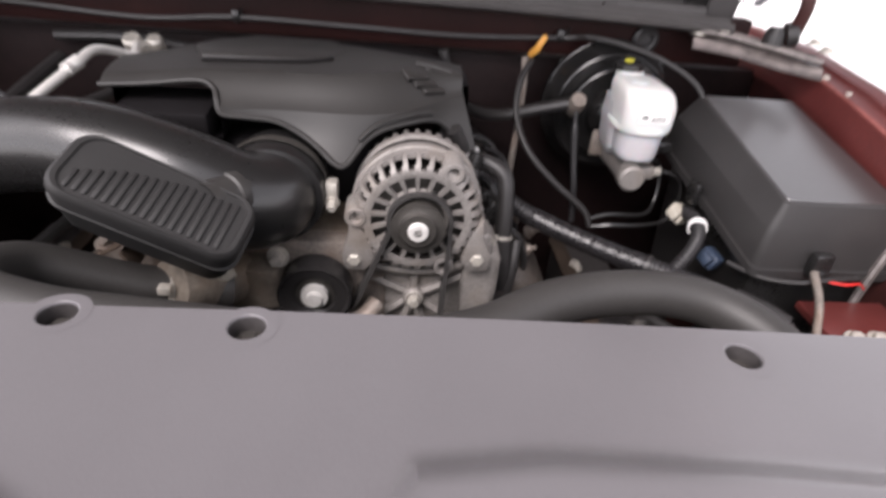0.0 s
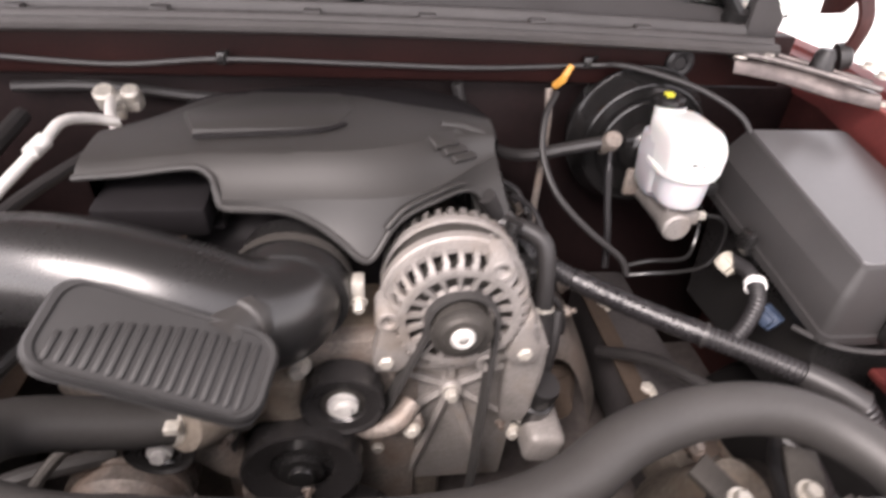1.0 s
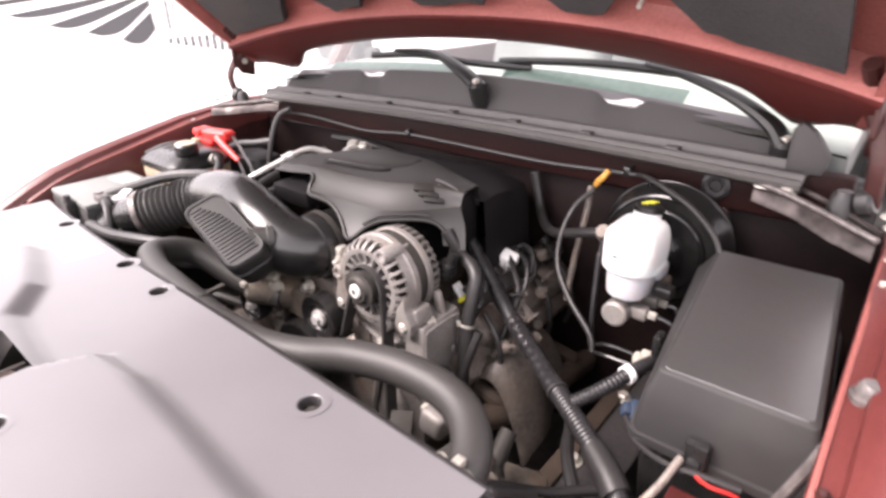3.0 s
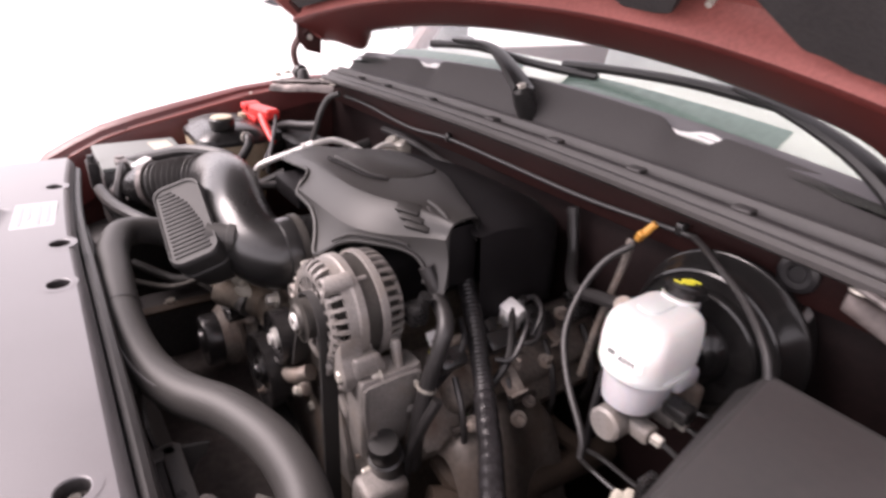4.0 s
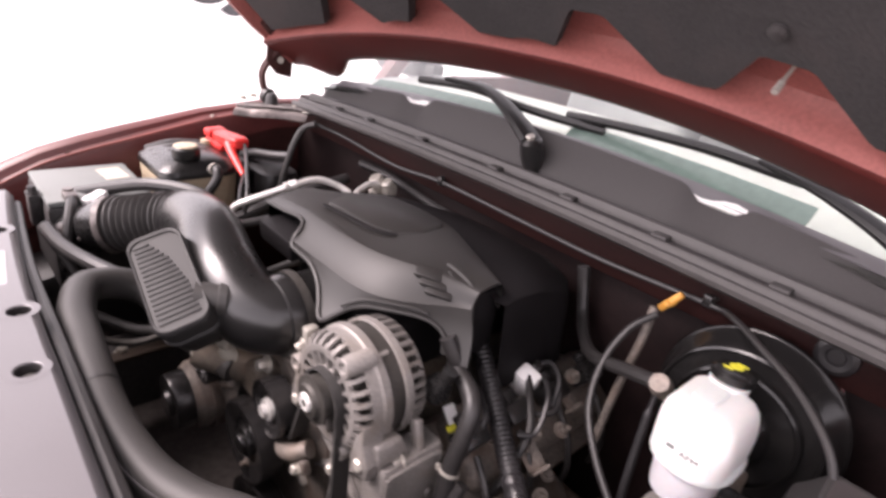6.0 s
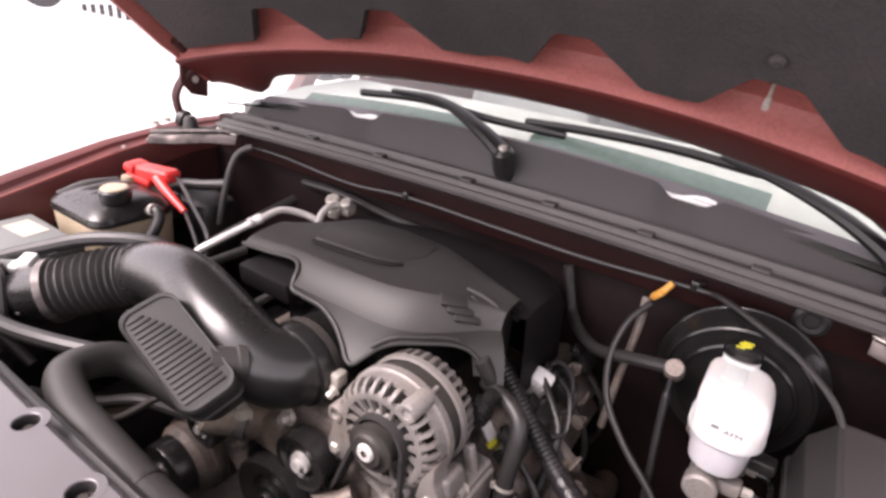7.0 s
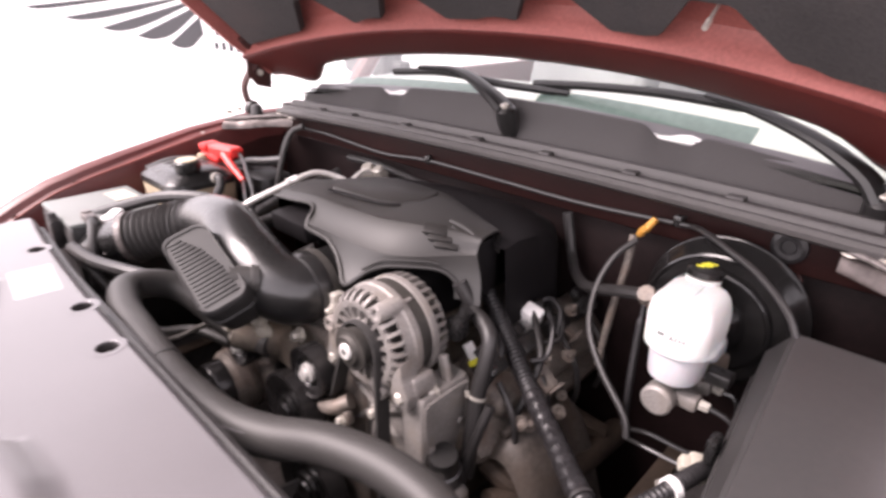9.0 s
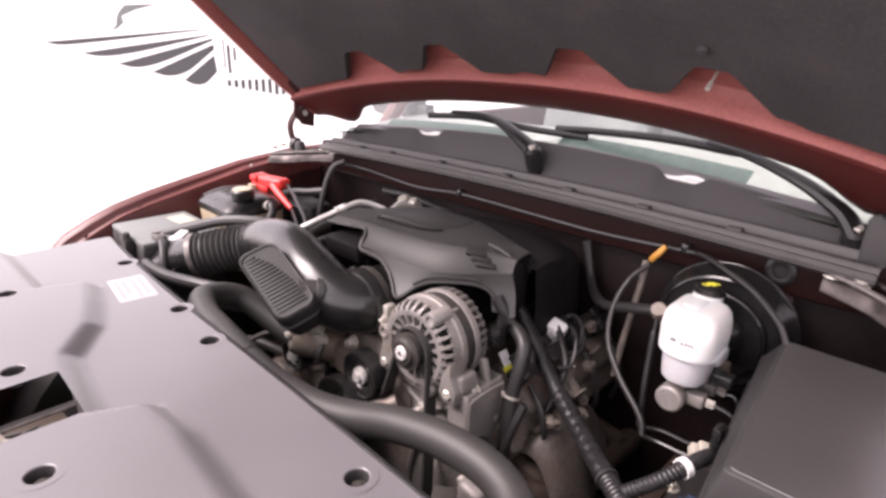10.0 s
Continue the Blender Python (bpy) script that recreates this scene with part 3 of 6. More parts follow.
for s in (-1, 1):
    plate = part("hinge_plate", pressed_plate(s), "plate", truck, "scuffed bare metal bonnet hinge plate")
    for off, z0, mat in ((-0.010, 0.006, "chrome"), (0.030, 0.008, "plate")):
        part("plate_ridge", tube([(s * 0.606, 0.902 + off * 0.6, 1.084 + z0), (s * 0.640, 0.888 + off, 1.083 + z0), (s * 0.690, 0.858 + off, 1.077 + z0), (s * 0.735, 0.822 + off * 0.8, 1.072 + z0), (s * 0.765, 0.800 + off * 0.5, 1.068 + z0)], 0.0042, 8, 6), mat, plate)
    part("plate_slot", slab(round_rect(0.020, 0.010, 0.005), 1.0715, 1.0745, pose(s * 0.733 - s * 0.733, 0, 0) @ Matrix.Translation((s * 0.733, 0.833, 0))), "dark", plate)
    for x, y, z in ((0.610, 0.902, 1.086), (0.645, 0.888, 1.086), (0.772, 0.840, 1.092), (0.778, 0.815, 1.086)):
        part("bolt", hexbolt((s * x, y, z), (0, 0, 1), 0.0085, 0.008), "bolt", plate)
    part("rubber_buffer", turned([(0, 0.034), (0.010, 0.034), (0.015, 0.026), (0.016, 0.012), (0.019, 0.0), (0, 0)], (s * 0.715, 0.862, 1.076), (0, 0, 1), 20), "hose", plate)
    if s > 0:
        part("cowl_end", slab([(0.0, 0.0), (0.050, 0.0), (0.054, 0.030), (0.030, 0.062), (0.012, 0.075), (0.0, 0.066)], -0.012, 0.012, Matrix.Translation((s * 0.628, 0.945, 1.104)) @ Matrix(((s, 0, 0, 0), (0, 0, 1, 0), (0, 1, 0, 0), (0, 0, 0, 1))), 0.004), "cowl", truck, "grey plastic end piece of the cowl")

# ==== the raised bonnet ====
HOOD_A = radians(41)
hood = thing("bonnet", "raised dark red bonnet with black felt lining underneath", "bonnet", (0, 0.955, 1.268))


def hp(u, v, w=0.0):
    """A place on the bonnet: u across, v up from its rear edge, w out of its face."""
    w = w - 0.10 * (abs(u) / 0.68) ** 2.2 * (1 - 0.35 * v)
    return (u, 0.955 - v * math.cos(HOOD_A) + w * math.sin(HOOD_A), 1.268 + v * math.sin(HOOD_A) + w * math.cos(HOOD_A))


def hood_half(v):
    return curve([0, 0.1, 0.6, 1.15], [0.715, 0.735, 0.742, 0.705], v)


def skin(prof, w_out, n=72):
    rows = []
    for v, w in prof:
        h = hood_half(v)
        us = [-h + 2 * h * i / n for i in range(n + 1)]
        drop = [0.055 * math.exp(-((abs(u) - 0.618) / 0.050) ** 2) * max(0, (0.05 - v) / 0.09) for u in us]
        rows.append([hp(u, v - d, w + w_out) for u, d in zip(us, drop)])
    return sheet(rows)


part("outer_panel", skin([(v, 0.0) for v in (-0.022, 0.1, 0.25, 0.4, 0.55, 0.7, 0.85, 1.0, 1.1, 1.16)], 0.086), "paint", hood)
# The lip's shade and the ledge's light are in their reds
part("rear_lip", skin([(-0.022, 0.084), (-0.036, 0.056), (-0.040, 0.036), (-0.037, 0.027), (-0.020, 0.021), (0.020, 0.015), (0.048, 0.010), (0.054, 0.010), (0.057, 0.013)], 0.0), "lip", hood, "rolled rear lip, its red darkened for shade", 60)
part("inner_panel", skin([(0.057, 0.013), (0.059, 0.020), (0.063, 0.038), (0.067, 0.054), (0.072, 0.059), (0.11, 0.062), (0.16, 0.062), (0.3, 0.064), (0.6, 0.064), (1.0, 0.064), (1.12, 0.054), (1.16, 0.082)], 0.0), "inner", hood, "inner panel, its red lightened for the lit ledge")
for s in (-1, 1):
    rows = [[hp(s * hood_half(v), v, w) for w in (0.084, 0.020)] for v in (-0.02, 0.1, 0.3, 0.6, 0.9, 1.16)]
    part("side_edge", sheet(rows, 0.012, (-s, 0, 0)), "inner", hood)

NOTCH = (-0.415, -0.165, 0.165, 0.415)


def lining():
    """A felt pad with notches along its rear border."""
    rows = []
    us = [-0.68 + 1.36 * i / 190 for i in range(191)]
    start = []
    for u in us:
        v = 0.074 - 0.02 * max(0, (abs(u) - 0.52) / 0.15) + 0.006 * math.sin(u * 40)
        for c in NOTCH:
            d = abs(u - c)
            v = max(v, 0.072 + 0.082 * min(1, max(0, (0.088 - d) / 0.062)))
        start.append(v)
    for k in (0, 0.004, 0.02, 0.06, 0.15, 0.3, 0.5, 0.75, 1.0):
        rows.append([hp(u, s + (1.04 - s) * k, 0.026 - (0.006 if k else 0.0) - 0.006 * (math.sin(u * 9) * math.sin(k * 8)) ** 2 * (1 if k > 0.02 else 0)) for u, s in zip(us, start)])
    return sheet(rows, 0.012, (0, math.sin(HOOD_A), math.cos(HOOD_A)))


pad = part("felt_lining", lining(), "pad", hood, "black felt lining with a notched border")
for u, v in ((0.408, 0.125), (-0.134, 0.30), (0.168, 0.30), (0.41, 0.34), (-0.42, 0.34), (0.02, 0.55), (0.36, 0.62), (-0.36, 0.62), (0.41, 0.20)):
    part("fastener", turned([(0, 0.004), (0.006, 0.003), (0.009, 0.0), (0.009, -0.004), (0, -0.004)], hp(u, v, 0.014 if v > 0.16 else 0.058), (0, -math.sin(HOOD_A), -math.cos(HOOD_A)), 14), "bolt" if v < 0.13 else "pad", hood)
random.seed(4)
for i in range(9):
    u, v = random.uniform(-0.55, 0.62), random.uniform(0.16, 0.55)
    part("lint_fleck", rbox(hp(u, v, 0.0185 if v > 0.2 else 0.0195), (random.uniform(0.002, 0.005), 0.0025, 0.002), 0.0005, (0, 0, random.uniform(0, 90)), 1), "cowl", pad)
part("striker", tube([hp(0.408, 0.118, 0.062), hp(0.408, 0.124, 0.030), hp(0.408, 0.128, 0.008)], lambda s: 0.0022 if s < 0.7 else 0.0038, 8, 6), "bolt", hood, "bright metal striker pin")
for s in (-1, 1):
    arm = merge(
        tube([(s * 0.745, 0.862, 1.095), (s * 0.742, 0.850, 1.150), (s * 0.732, 0.866, 1.190), (s * 0.720, 0.885, 1.215)], 0.0115, 8, 8, flat=0.6),
        slab([(-0.045, -0.03), (0.02, -0.035), (0.05, -0.01), (0.06, 0.03), (0.01, 0.035), (-0.03, 0.015)], -0.004, 0.004, pose(s * 0.725, 0.888, 1.205, 0, 90, 0), 0.002),
        tube([(s * 0.724, 0.905, 1.195), (s * 0.715, 0.880, 1.235), (s * 0.705, 0.84, 1.275)], 0.011, 8, 8),
    )
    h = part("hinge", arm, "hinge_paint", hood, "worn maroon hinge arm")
    part("pivot_disc", turned([(0, 0.010), (0.014, 0.010), (0.019, 0.006), (0.020, 0.0), (0.020, -0.008), (0, -0.008)], (s * 0.742, 0.862, 1.100), (s * 0.9, -0.3, 0.3), 24), "hose", h, "black pivot disc")
    part("pivot", turned([(0, 0.006), (0.006, 0.006), (0.008, 0.003), (0.008, -0.014), (0, -0.014)], (s * 0.733, 0.888, 1.188), (s, 0, 0), 14), "bolt", h)


# ==== wipers ====
def wiper(arm_points, blade_points, hub, label):
    root = thing("wiper", label, "wiper", hub, "windscreen wipers")
    part("arm", tube(arm_points, lambda s: lerp(0.021, 0.008, s), 10, 8, flat=0.6), "wiper", root)
    part("blade", tube(blade_points, 0.006, 8, 8, flat=1.3), "wiper", root)
    part("pivot_cap", turned([(0, 0.014), (0.012, 0.014), (0.019, 0.009), (0.020, -0.016), (0.015, -0.05), (0, -0.05)], hub, (0, -0.35, 0.9), 20), "gloss", root)
    part("nut", hexbolt((hub[0], hub[1] - 0.005, hub[2] + 0.011), (0, -0.35, 0.9), 0.008, 0.008), "bolt", root)


wiper([(0.035, 0.955, 1.178), (-0.02, 0.975, 1.200), (-0.10, 1.005, 1.222), (-0.165, 1.020, 1.230), (-0.26, 1.020, 1.228)], [(-0.34, 1.015, 1.212), (-0.20, 1.035, 1.220), (-0.05, 1.040, 1.210), (0.10, 1.06, 1.205)], (0.035, 0.955, 1.172), "black wiper arm and blade resting low on the windscreen")
wiper([(0.617, 0.958, 1.138), (0.590, 0.968, 1.166), (0.525, 0.988, 1.197), (0.44, 1.006, 1.222), (0.36, 1.03, 1.232)], [(0.42, 1.015, 1.224), (0.28, 1.04, 1.227), (0.13, 1.055, 1.222), (0.02, 1.06, 1.215)], (0.617, 0.958, 1.134), "black wiper arm beside the driver's end of the cowl")

# ==== radiator cover ====
rad = thing("radiator_cover", "long grey plastic radiator cover with fastener holes", "cover", (0, 0.10, 0.96))


def cover_z(x, y):
    """Height of the cover: flat at the rear, a raised step in front, bent down at the nose."""
    z = 0.992 - 0.010 * (x / 0.6) ** 2
    if y < -0.05:
        z -= 0.9 * (-0.05 - y) ** 1.4
    return z


def cover_step(x):
    """The line of the raised step across the cover."""
    return curve([-0.58, -0.305, -0.278, -0.200, -0.120, -0.045, 0.0, 0.105, 0.130, 0.200, 0.320, 0.40, 0.58], [0.112, 0.116, 0.184, 0.165, 0.140, 0.092, 0.085, 0.074, 0.126, 0.133, 0.127, 0.12, 0.11], x)


HOLES = [(-0.372, 0.262), (-0.107, 0.252), (0.019, 0.242), (0.366, 0.227), (-0.303, 0.073), (-0.036, 0.031), (0.181, 0.010)]


def cover_sheet():
    nx, ny = 190, 100
    rear = lambda x: 0.268 + (0.026 * (x / 0.5) ** 2 if x < 0 else -0.006 * x / 0.5)
    rows = []
    for i in range(nx + 1):
        x = -0.565 + 1.13 * i / nx
        row = [(x, rear(x) + 0.004, 0.945), (x, rear(x) + 0.002, 0.978 - 0.010 * (x / 0.6) ** 2), (x, rear(x) - 0.003, cover_z(x, rear(x)) - 0.004)]
        for j in range(ny + 1):
            y = rear(x) - 0.008 + (-0.20 - rear(x)) * j / ny
            ramp = min(1, max(0, (cover_step(x) - y) / 0.034 + 0.5))
            rise = 0.0170 * ramp * ramp * (3 - 2 * ramp)
            row.append((x, y, cover_z(x, y) + rise))
        row.append((x, -0.205, cover_z(x, -0.2) - 0.05))
        rows.append(row)
    bm = sheet(rows)
    # the latch opening and the fastener holes go through the sheet
    gone = []
    for f in bm.faces:
        c = f.calc_center_median()
        if 0.0 < c.x < 0.110 and -0.03 < c.y < 0.066 and c.z > 0.97:
            gone.append(f)
        elif c.z > 0.97 and any((c.x - x) ** 2 + (c.y - y) ** 2 < 0.0160 ** 2 for x, y in HOLES):
            gone.append(f)
    bmesh.ops.delete(bm, geom=gone, context="FACES")
    return bm


part("panel", cover_sheet(), "cover", rad)
for x, y in HOLES:
    z = cover_z(x, y) + (0.0168 if y < cover_step(x) else 0.0)
    clip = part("fastener_hole", turned([(0.0212, 0.0003), (0.0136, 0.0003), (0.0126, -0.0003), (0.0124, -0.002)], (x, y, z), (0, 0, 1), 32), "cover", rad, "", 12)
    # Black walls paint the shade down inside the hole
    part("well", turned([(0.0124, -0.002), (0.0120, -0.017), (0, -0.017)], (x, y, z), (0, 0, 1), 28), "black", clip)
    part("clip", merge(turned([(0, -0.008), (0.0045, -0.008), (0.006, -0.0095), (0.006, -0.016)], (x, y, z), (0, 0, 1), 16), turned([(0, -0.0135), (0.0118, -0.0135), (0.0118, -0.0155)], (x, y, z), (0, 0, 1), 24)), "stator", clip)
part("rear_lip", tube([(-0.56, 0.305, 0.955), (-0.3, 0.285, 0.960), (0, 0.279, 0.962), (0.3, 0.275, 0.960), (0.56, 0.270, 0.955)], 0.008, 8, 8), "hose", rad)
part("notice_sticker", slab(round_rect(0.105, 0.056, 0.004), 0.0, 0.0006, pose(-0.238, 0.228, 0.9905, 0, 0, -6)), "faint", rad, "pale notice sticker with faint print")
for i, (w, dx) in enumerate(((0.08, 0.0), (0.085, 0.002), (0.06, -0.01), (0.082, 0.0))):
    part("print_line", slab(round_rect(w, 0.005, 0.001), 0.0, 0.0004, pose(-0.238 + dx, 0.246 - 0.012 * i, 0.9912, 0, 0, -6)), "faint_ink", rad)
latch = thing("bonnet_latch", "dusty metal bonnet latch in the cover's opening", "latch", (0.06, 0.02, 0.94))
part("latch_plate", rbox((0.06, 0.02, 0.935), (0.15, 0.12, 0.010), 0.003), "black", latch)
part("latch_frame", merge(rbox((0.02, 0.02, 0.955), (0.006, 0.11, 0.030), 0.002), rbox((0.108, 0.02, 0.955), (0.006, 0.11, 0.030), 0.002), rbox((0.065, -0.022, 0.966), (0.09, 0.014, 0.006), 0.002, (0, 0, 12))), "chrome", latch)
part("spring", tube([(0.055 + 0.005 * math.cos(a * 0.9), 0.05 - 0.0022 * a, 0.972 + 0.005 * math.sin(a * 0.9)) for a in range(24)], 0.0012, 6, 3), "stator", latch)
part("latch_jaw", merge(rbox((0.045, 0.03, 0.962), (0.022, 0.06, 0.028), 0.004), rbox((0.085, 0.01, 0.958), (0.012, 0.07, 0.02), 0.003, (0, 0, 20))), "rust", latch)
part("latch_lever", tube([(-0.01, -0.02, 0.968), (0.03, -0.006, 0.972), (0.06, 0.004, 0.974), (0.078, 0.016, 0.972)], 0.0055, 8), "dirty_alu", latch)
part("hook", merge(rbox((0.082, 0.022, 0.968), (0.016, 0.026, 0.034), 0.004, (0, 12, 25)), rbox((0.092, 0.040, 0.976), (0.010, 0.034, 0.008), 0.003, (18, 0, -20))), "dirty_alu", latch)
part("return_arm", tube([(0.050, 0.052, 0.958), (0.058, 0.030, 0.978), (0.068, 0.012, 0.980), (0.066, -0.014, 0.966)], 0.0042, 8, 6), "stator", latch)
part("side_plate", rbox((0.060, 0.030, 0.962), (0.004, 0.060, 0.040), 0.0015, (0, 0, -16)), "stator", latch)
for x, y in ((0.03, 0.045), (0.095, -0.01)):
    part("bolt", hexbolt((x, y, 0.951), (0, 0, 1), 0.008, 0.008), "bolt", latch)


# ==== engine: block, heads and front casting ====
engine = thing("engine", "dusty cast aluminium and iron engine", "engine", (0, 0.75, 0.43))
part("block", merge(rbox((-0.02, 0.78, 0.62), (0.34, 0.46, 0.36), 0.03), rbox((-0.02, 0.78, 0.82), (0.22, 0.46, 0.14), 0.03)), "block", engine)
for s in (-1, 1):
    part("cylinder_head", rbox((s * 0.215 - 0.02, 0.81, 0.745), (0.15, 0.42, 0.14), 0.02, (0, s * 40, 0)), "dirty_alu", engine)
    part("valve_cover", rbox((s * 0.235 - 0.01, 0.84, 0.805), (0.11, 0.36, 0.07), 0.02, (0, s * 40, 0), 3), "dirty_alu", engine, "stained aluminium valve cover")
part("intake_manifold", rbox((-0.02, 0.80, 0.915), (0.26, 0.36, 0.11), 0.03, seg=3), "rear_lid", engine)
part("front_casting", rbox((-0.01, 0.56, 0.70), (0.24, 0.05, 0.36), 0.015), "dirty_alu", engine)
part("thermostat_housing", merge(turned([(0, 0.06), (0.030, 0.06), (0.034, 0.05), (0.034, -0.03), (0, -0.03)], (-0.09, 0.50, 0.845), (-0.5, -0.7, 0.3), 20), rbox((-0.05, 0.53, 0.83), (0.07, 0.07, 0.06), 0.012)), "block", engine)
part("water_pump", turned([(0, -0.04), (0.035, -0.04), (0.07, 0.0), (0.085, 0.02), (0.085, 0.06), (0, 0.06)], (-0.03, 0.56, 0.75), (0, 1, 0), 28), "dirty_alu", engine)
for x, y, z in ((-0.02, 0.515, 0.868),):
    part("stud", hexbolt((x, y, z), (0, -1, 0.2), 0.009, 0.016), "bolt", engine)
for i in range(4):
    y = 0.66 + 0.085 * i
    coil = part("ignition_coil", rbox((0.255, y, 0.868), (0.030, 0.045, 0.036), 0.006, (0, 40, 0)), "gloss", engine, "black ignition coil with its plug")
    part("connector", rbox((0.243, y - 0.005, 0.892), (0.018, 0.022, 0.014), 0.003, (0, 40, 10)), "gloss", coil)
    part("plug_lead", tube([(0.272, y, 0.85), (0.305, y - 0.01, 0.82), (0.315, y - 0.01, 0.77), (0.30, y, 0.72)], 0.005, 8), "hose", engine)
manifold = part("exhaust_manifold", tube([(0.31, 0.60, 0.68), (0.34, 0.68, 0.665), (0.35, 0.80, 0.66), (0.34, 0.95, 0.62)], 0.024, 12), "rust", engine, "rusty brown exhaust manifold")
for k in range(3):
    part("runner", tube([(0.27, 0.64 + 0.1 * k, 0.71), (0.31, 0.64 + 0.1 * k, 0.70), (0.345, 0.67 + 0.1 * k, 0.67)], 0.016, 10), "rust", manifold)

# ==== engine cover ====
lid = thing("engine_cover", "black plastic engine cover with a raised centre panel", "cover", (0, 0.72, 0.95))


BORDER = [(-0.230, 0.602, 1.030), (-0.175, 0.594, 1.035), (-0.118, 0.586, 1.042), (-0.096, 0.580, 1.036), (-0.086, 0.576, 1.012), (-0.060, 0.574, 1.012), (-0.026, 0.566, 1.010), (0.004, 0.558, 0.998), (0.030, 0.546, 0.982), (0.047, 0.540, 0.970), (0.058, 0.541, 0.970), (0.078, 0.564, 0.992), (0.098, 0.590, 1.002), (0.128, 0.620, 1.004), (0.150, 0.644, 1.002), (0.164, 0.658, 0.996), (0.174, 0.665, 0.984), (0.180, 0.668, 0.966), (0.186, 0.670, 0.955), (0.200, 0.676, 0.955)]
HIGH_CREASE = [(-0.230, 0.634, 1.038), (-0.130, 0.634, 1.050), (-0.070, 0.632, 1.053), (0.0, 0.630, 1.054), (0.060, 0.632, 1.055), (0.100, 0.646, 1.056), (0.137, 0.668, 1.056), (0.168, 0.690, 1.052), (0.187, 0.698, 1.046), (0.200, 0.703, 1.042)]
REAR_EDGE = [(-0.230, 0.700, 1.042), (-0.170, 0.748, 1.047), (-0.138, 0.796, 1.050), (-0.05, 0.806, 1.052), (0.039, 0.799, 1.052), (0.120, 0.766, 1.051), (0.187, 0.742, 1.049), (0.200, 0.735, 1.046)]


def along(line, x, soft_y=0.022, soft_z=0.010):
    """A place on a line given by corners, with its bends rounded off."""
    xs = [p[0] for p in line]
    mean = lambda k, d: sum(curve(xs, [p[k] for p in line], x + d * j / 5) for j in range(-5, 6)) / 11
    return Vector((x, mean(1, soft_y), mean(2, soft_z)))


def border(x):
    return along(BORDER, x, 0.012, 0.003)


def cover_rear(x):
    return along(REAR_EDGE, x).y


def cover_row(x):
    """Section of the cover cut off at its front border: front face, slope between the two creases, top and rear edge."""
    a, d = border(x), along(REAR_EDGE, x)
    base = along([(-0.230, 0.592, 0.96), (-0.09, 0.566, 0.96), (0.0, 0.548, 0.96), (0.05, 0.543, 0.96), (0.10, 0.562, 0.96), (0.15, 0.622, 0.96), (0.18, 0.662, 0.96), (0.2, 0.676, 0.96)], x, 0.03).y
    low = along([(-0.230, 0.606, 1.022), (-0.09, 0.588, 1.022), (0.0, 0.590, 1.022), (0.07, 0.592, 1.020), (0.115, 0.606, 1.019), (0.15, 0.640, 1.020), (0.18, 0.672, 1.022), (0.2, 0.690, 1.026)], x, 0.03, 0.03)
    high = along(HIGH_CREASE, x, 0.05, 0.04)

    def at(z):
        if z <= low.z:
            f = (z - 0.96) / (low.z - 0.96)
            return Vector((x, lerp(base, low.y, f) + 0.006 * math.sin(math.pi * min(1, max(0, f))), z))
        f = min(1.0, (z - low.z) / (high.z - low.z))
        return Vector((x, lerp(low.y, high.y, f) + 0.004 * math.sin(math.pi * f) * (1 - 2 * f), z))

    turn = max(a.z + 0.001, low.z)
    row = [at(lerp(a.z, turn, k / 6)) for k in range(7)] + [at(lerp(turn, max(high.z, turn + 0.002), k)) for k in (0.006, 0.03, 0.10, 0.22, 0.40, 0.62, 0.82, 0.95, 1.0)]
    c = row[-1]
    up = lambda h: Vector((0, 0, h))
    row += [c.lerp(d, 0.06) + up(0.001), c.lerp(d, 0.25) + up(0.003), c.lerp(d, 0.5) + up(0.004), c.lerp(d, 0.8) + up(0.004), c.lerp(d, 0.95) + up(0.002), d]
    for p in row:
        p.x += 0.32 * max(0.0, 1.03 - p.z) * min(1.0, max(0.0, (x - 0.14) / 0.05))
    return row + [d + Vector((0, 0.002, -0.008)), d + Vector((0, 0.002, -0.035))]


xs = sorted(set([-0.230 + 0.430 * i / 104 for i in range(105)] + [-0.0965, -0.0915, -0.0860]))
part("top_shell", sheet([cover_row(x) for x in xs], 0.0035, (0, 0.25, -1)), "engine_lid", lid, sharp=26)
part("front_rim", tube([cover_row(x)[0] + Vector((0, -0.001, 0.001)) for x in (-0.230, -0.175, -0.118, -0.098, -0.092, -0.086, -0.060, -0.026, 0.004, 0.028, 0.045, 0.058, 0.078, 0.098, 0.128, 0.150, 0.162, 0.170, 0.176, 0.180)], 0.0036, 8, 6), "engine_lid", lid)
part("rim_flange", tube([cover_row(x)[0] + Vector((0, -0.001, 0.0105)) for x in (0.072, 0.085, 0.100, 0.128, 0.148, 0.158)], 0.0026, 8, 6), "engine_lid", lid)
part("raised_panel", slab([(-0.128, 0.672), (-0.012, 0.680), (0.022, 0.694), (0.040, 0.735), (0.034, 0.775), (0.020, 0.790), (-0.085, 0.790), (-0.150, 0.725)], 1.040, 1.0595, Matrix.Identity(4), 0.005), "engine_lid", lid)
# Black bead paints the groove's shade
part("groove_shade", tube([(-0.124, 0.663, 1.0555), (-0.06, 0.667, 1.0570), (-0.010, 0.671, 1.0580), (0.016, 0.680, 1.0585), (0.030, 0.692, 1.0585)], 0.0034, 8, 6, flat=0.6), "rear_lid", lid)
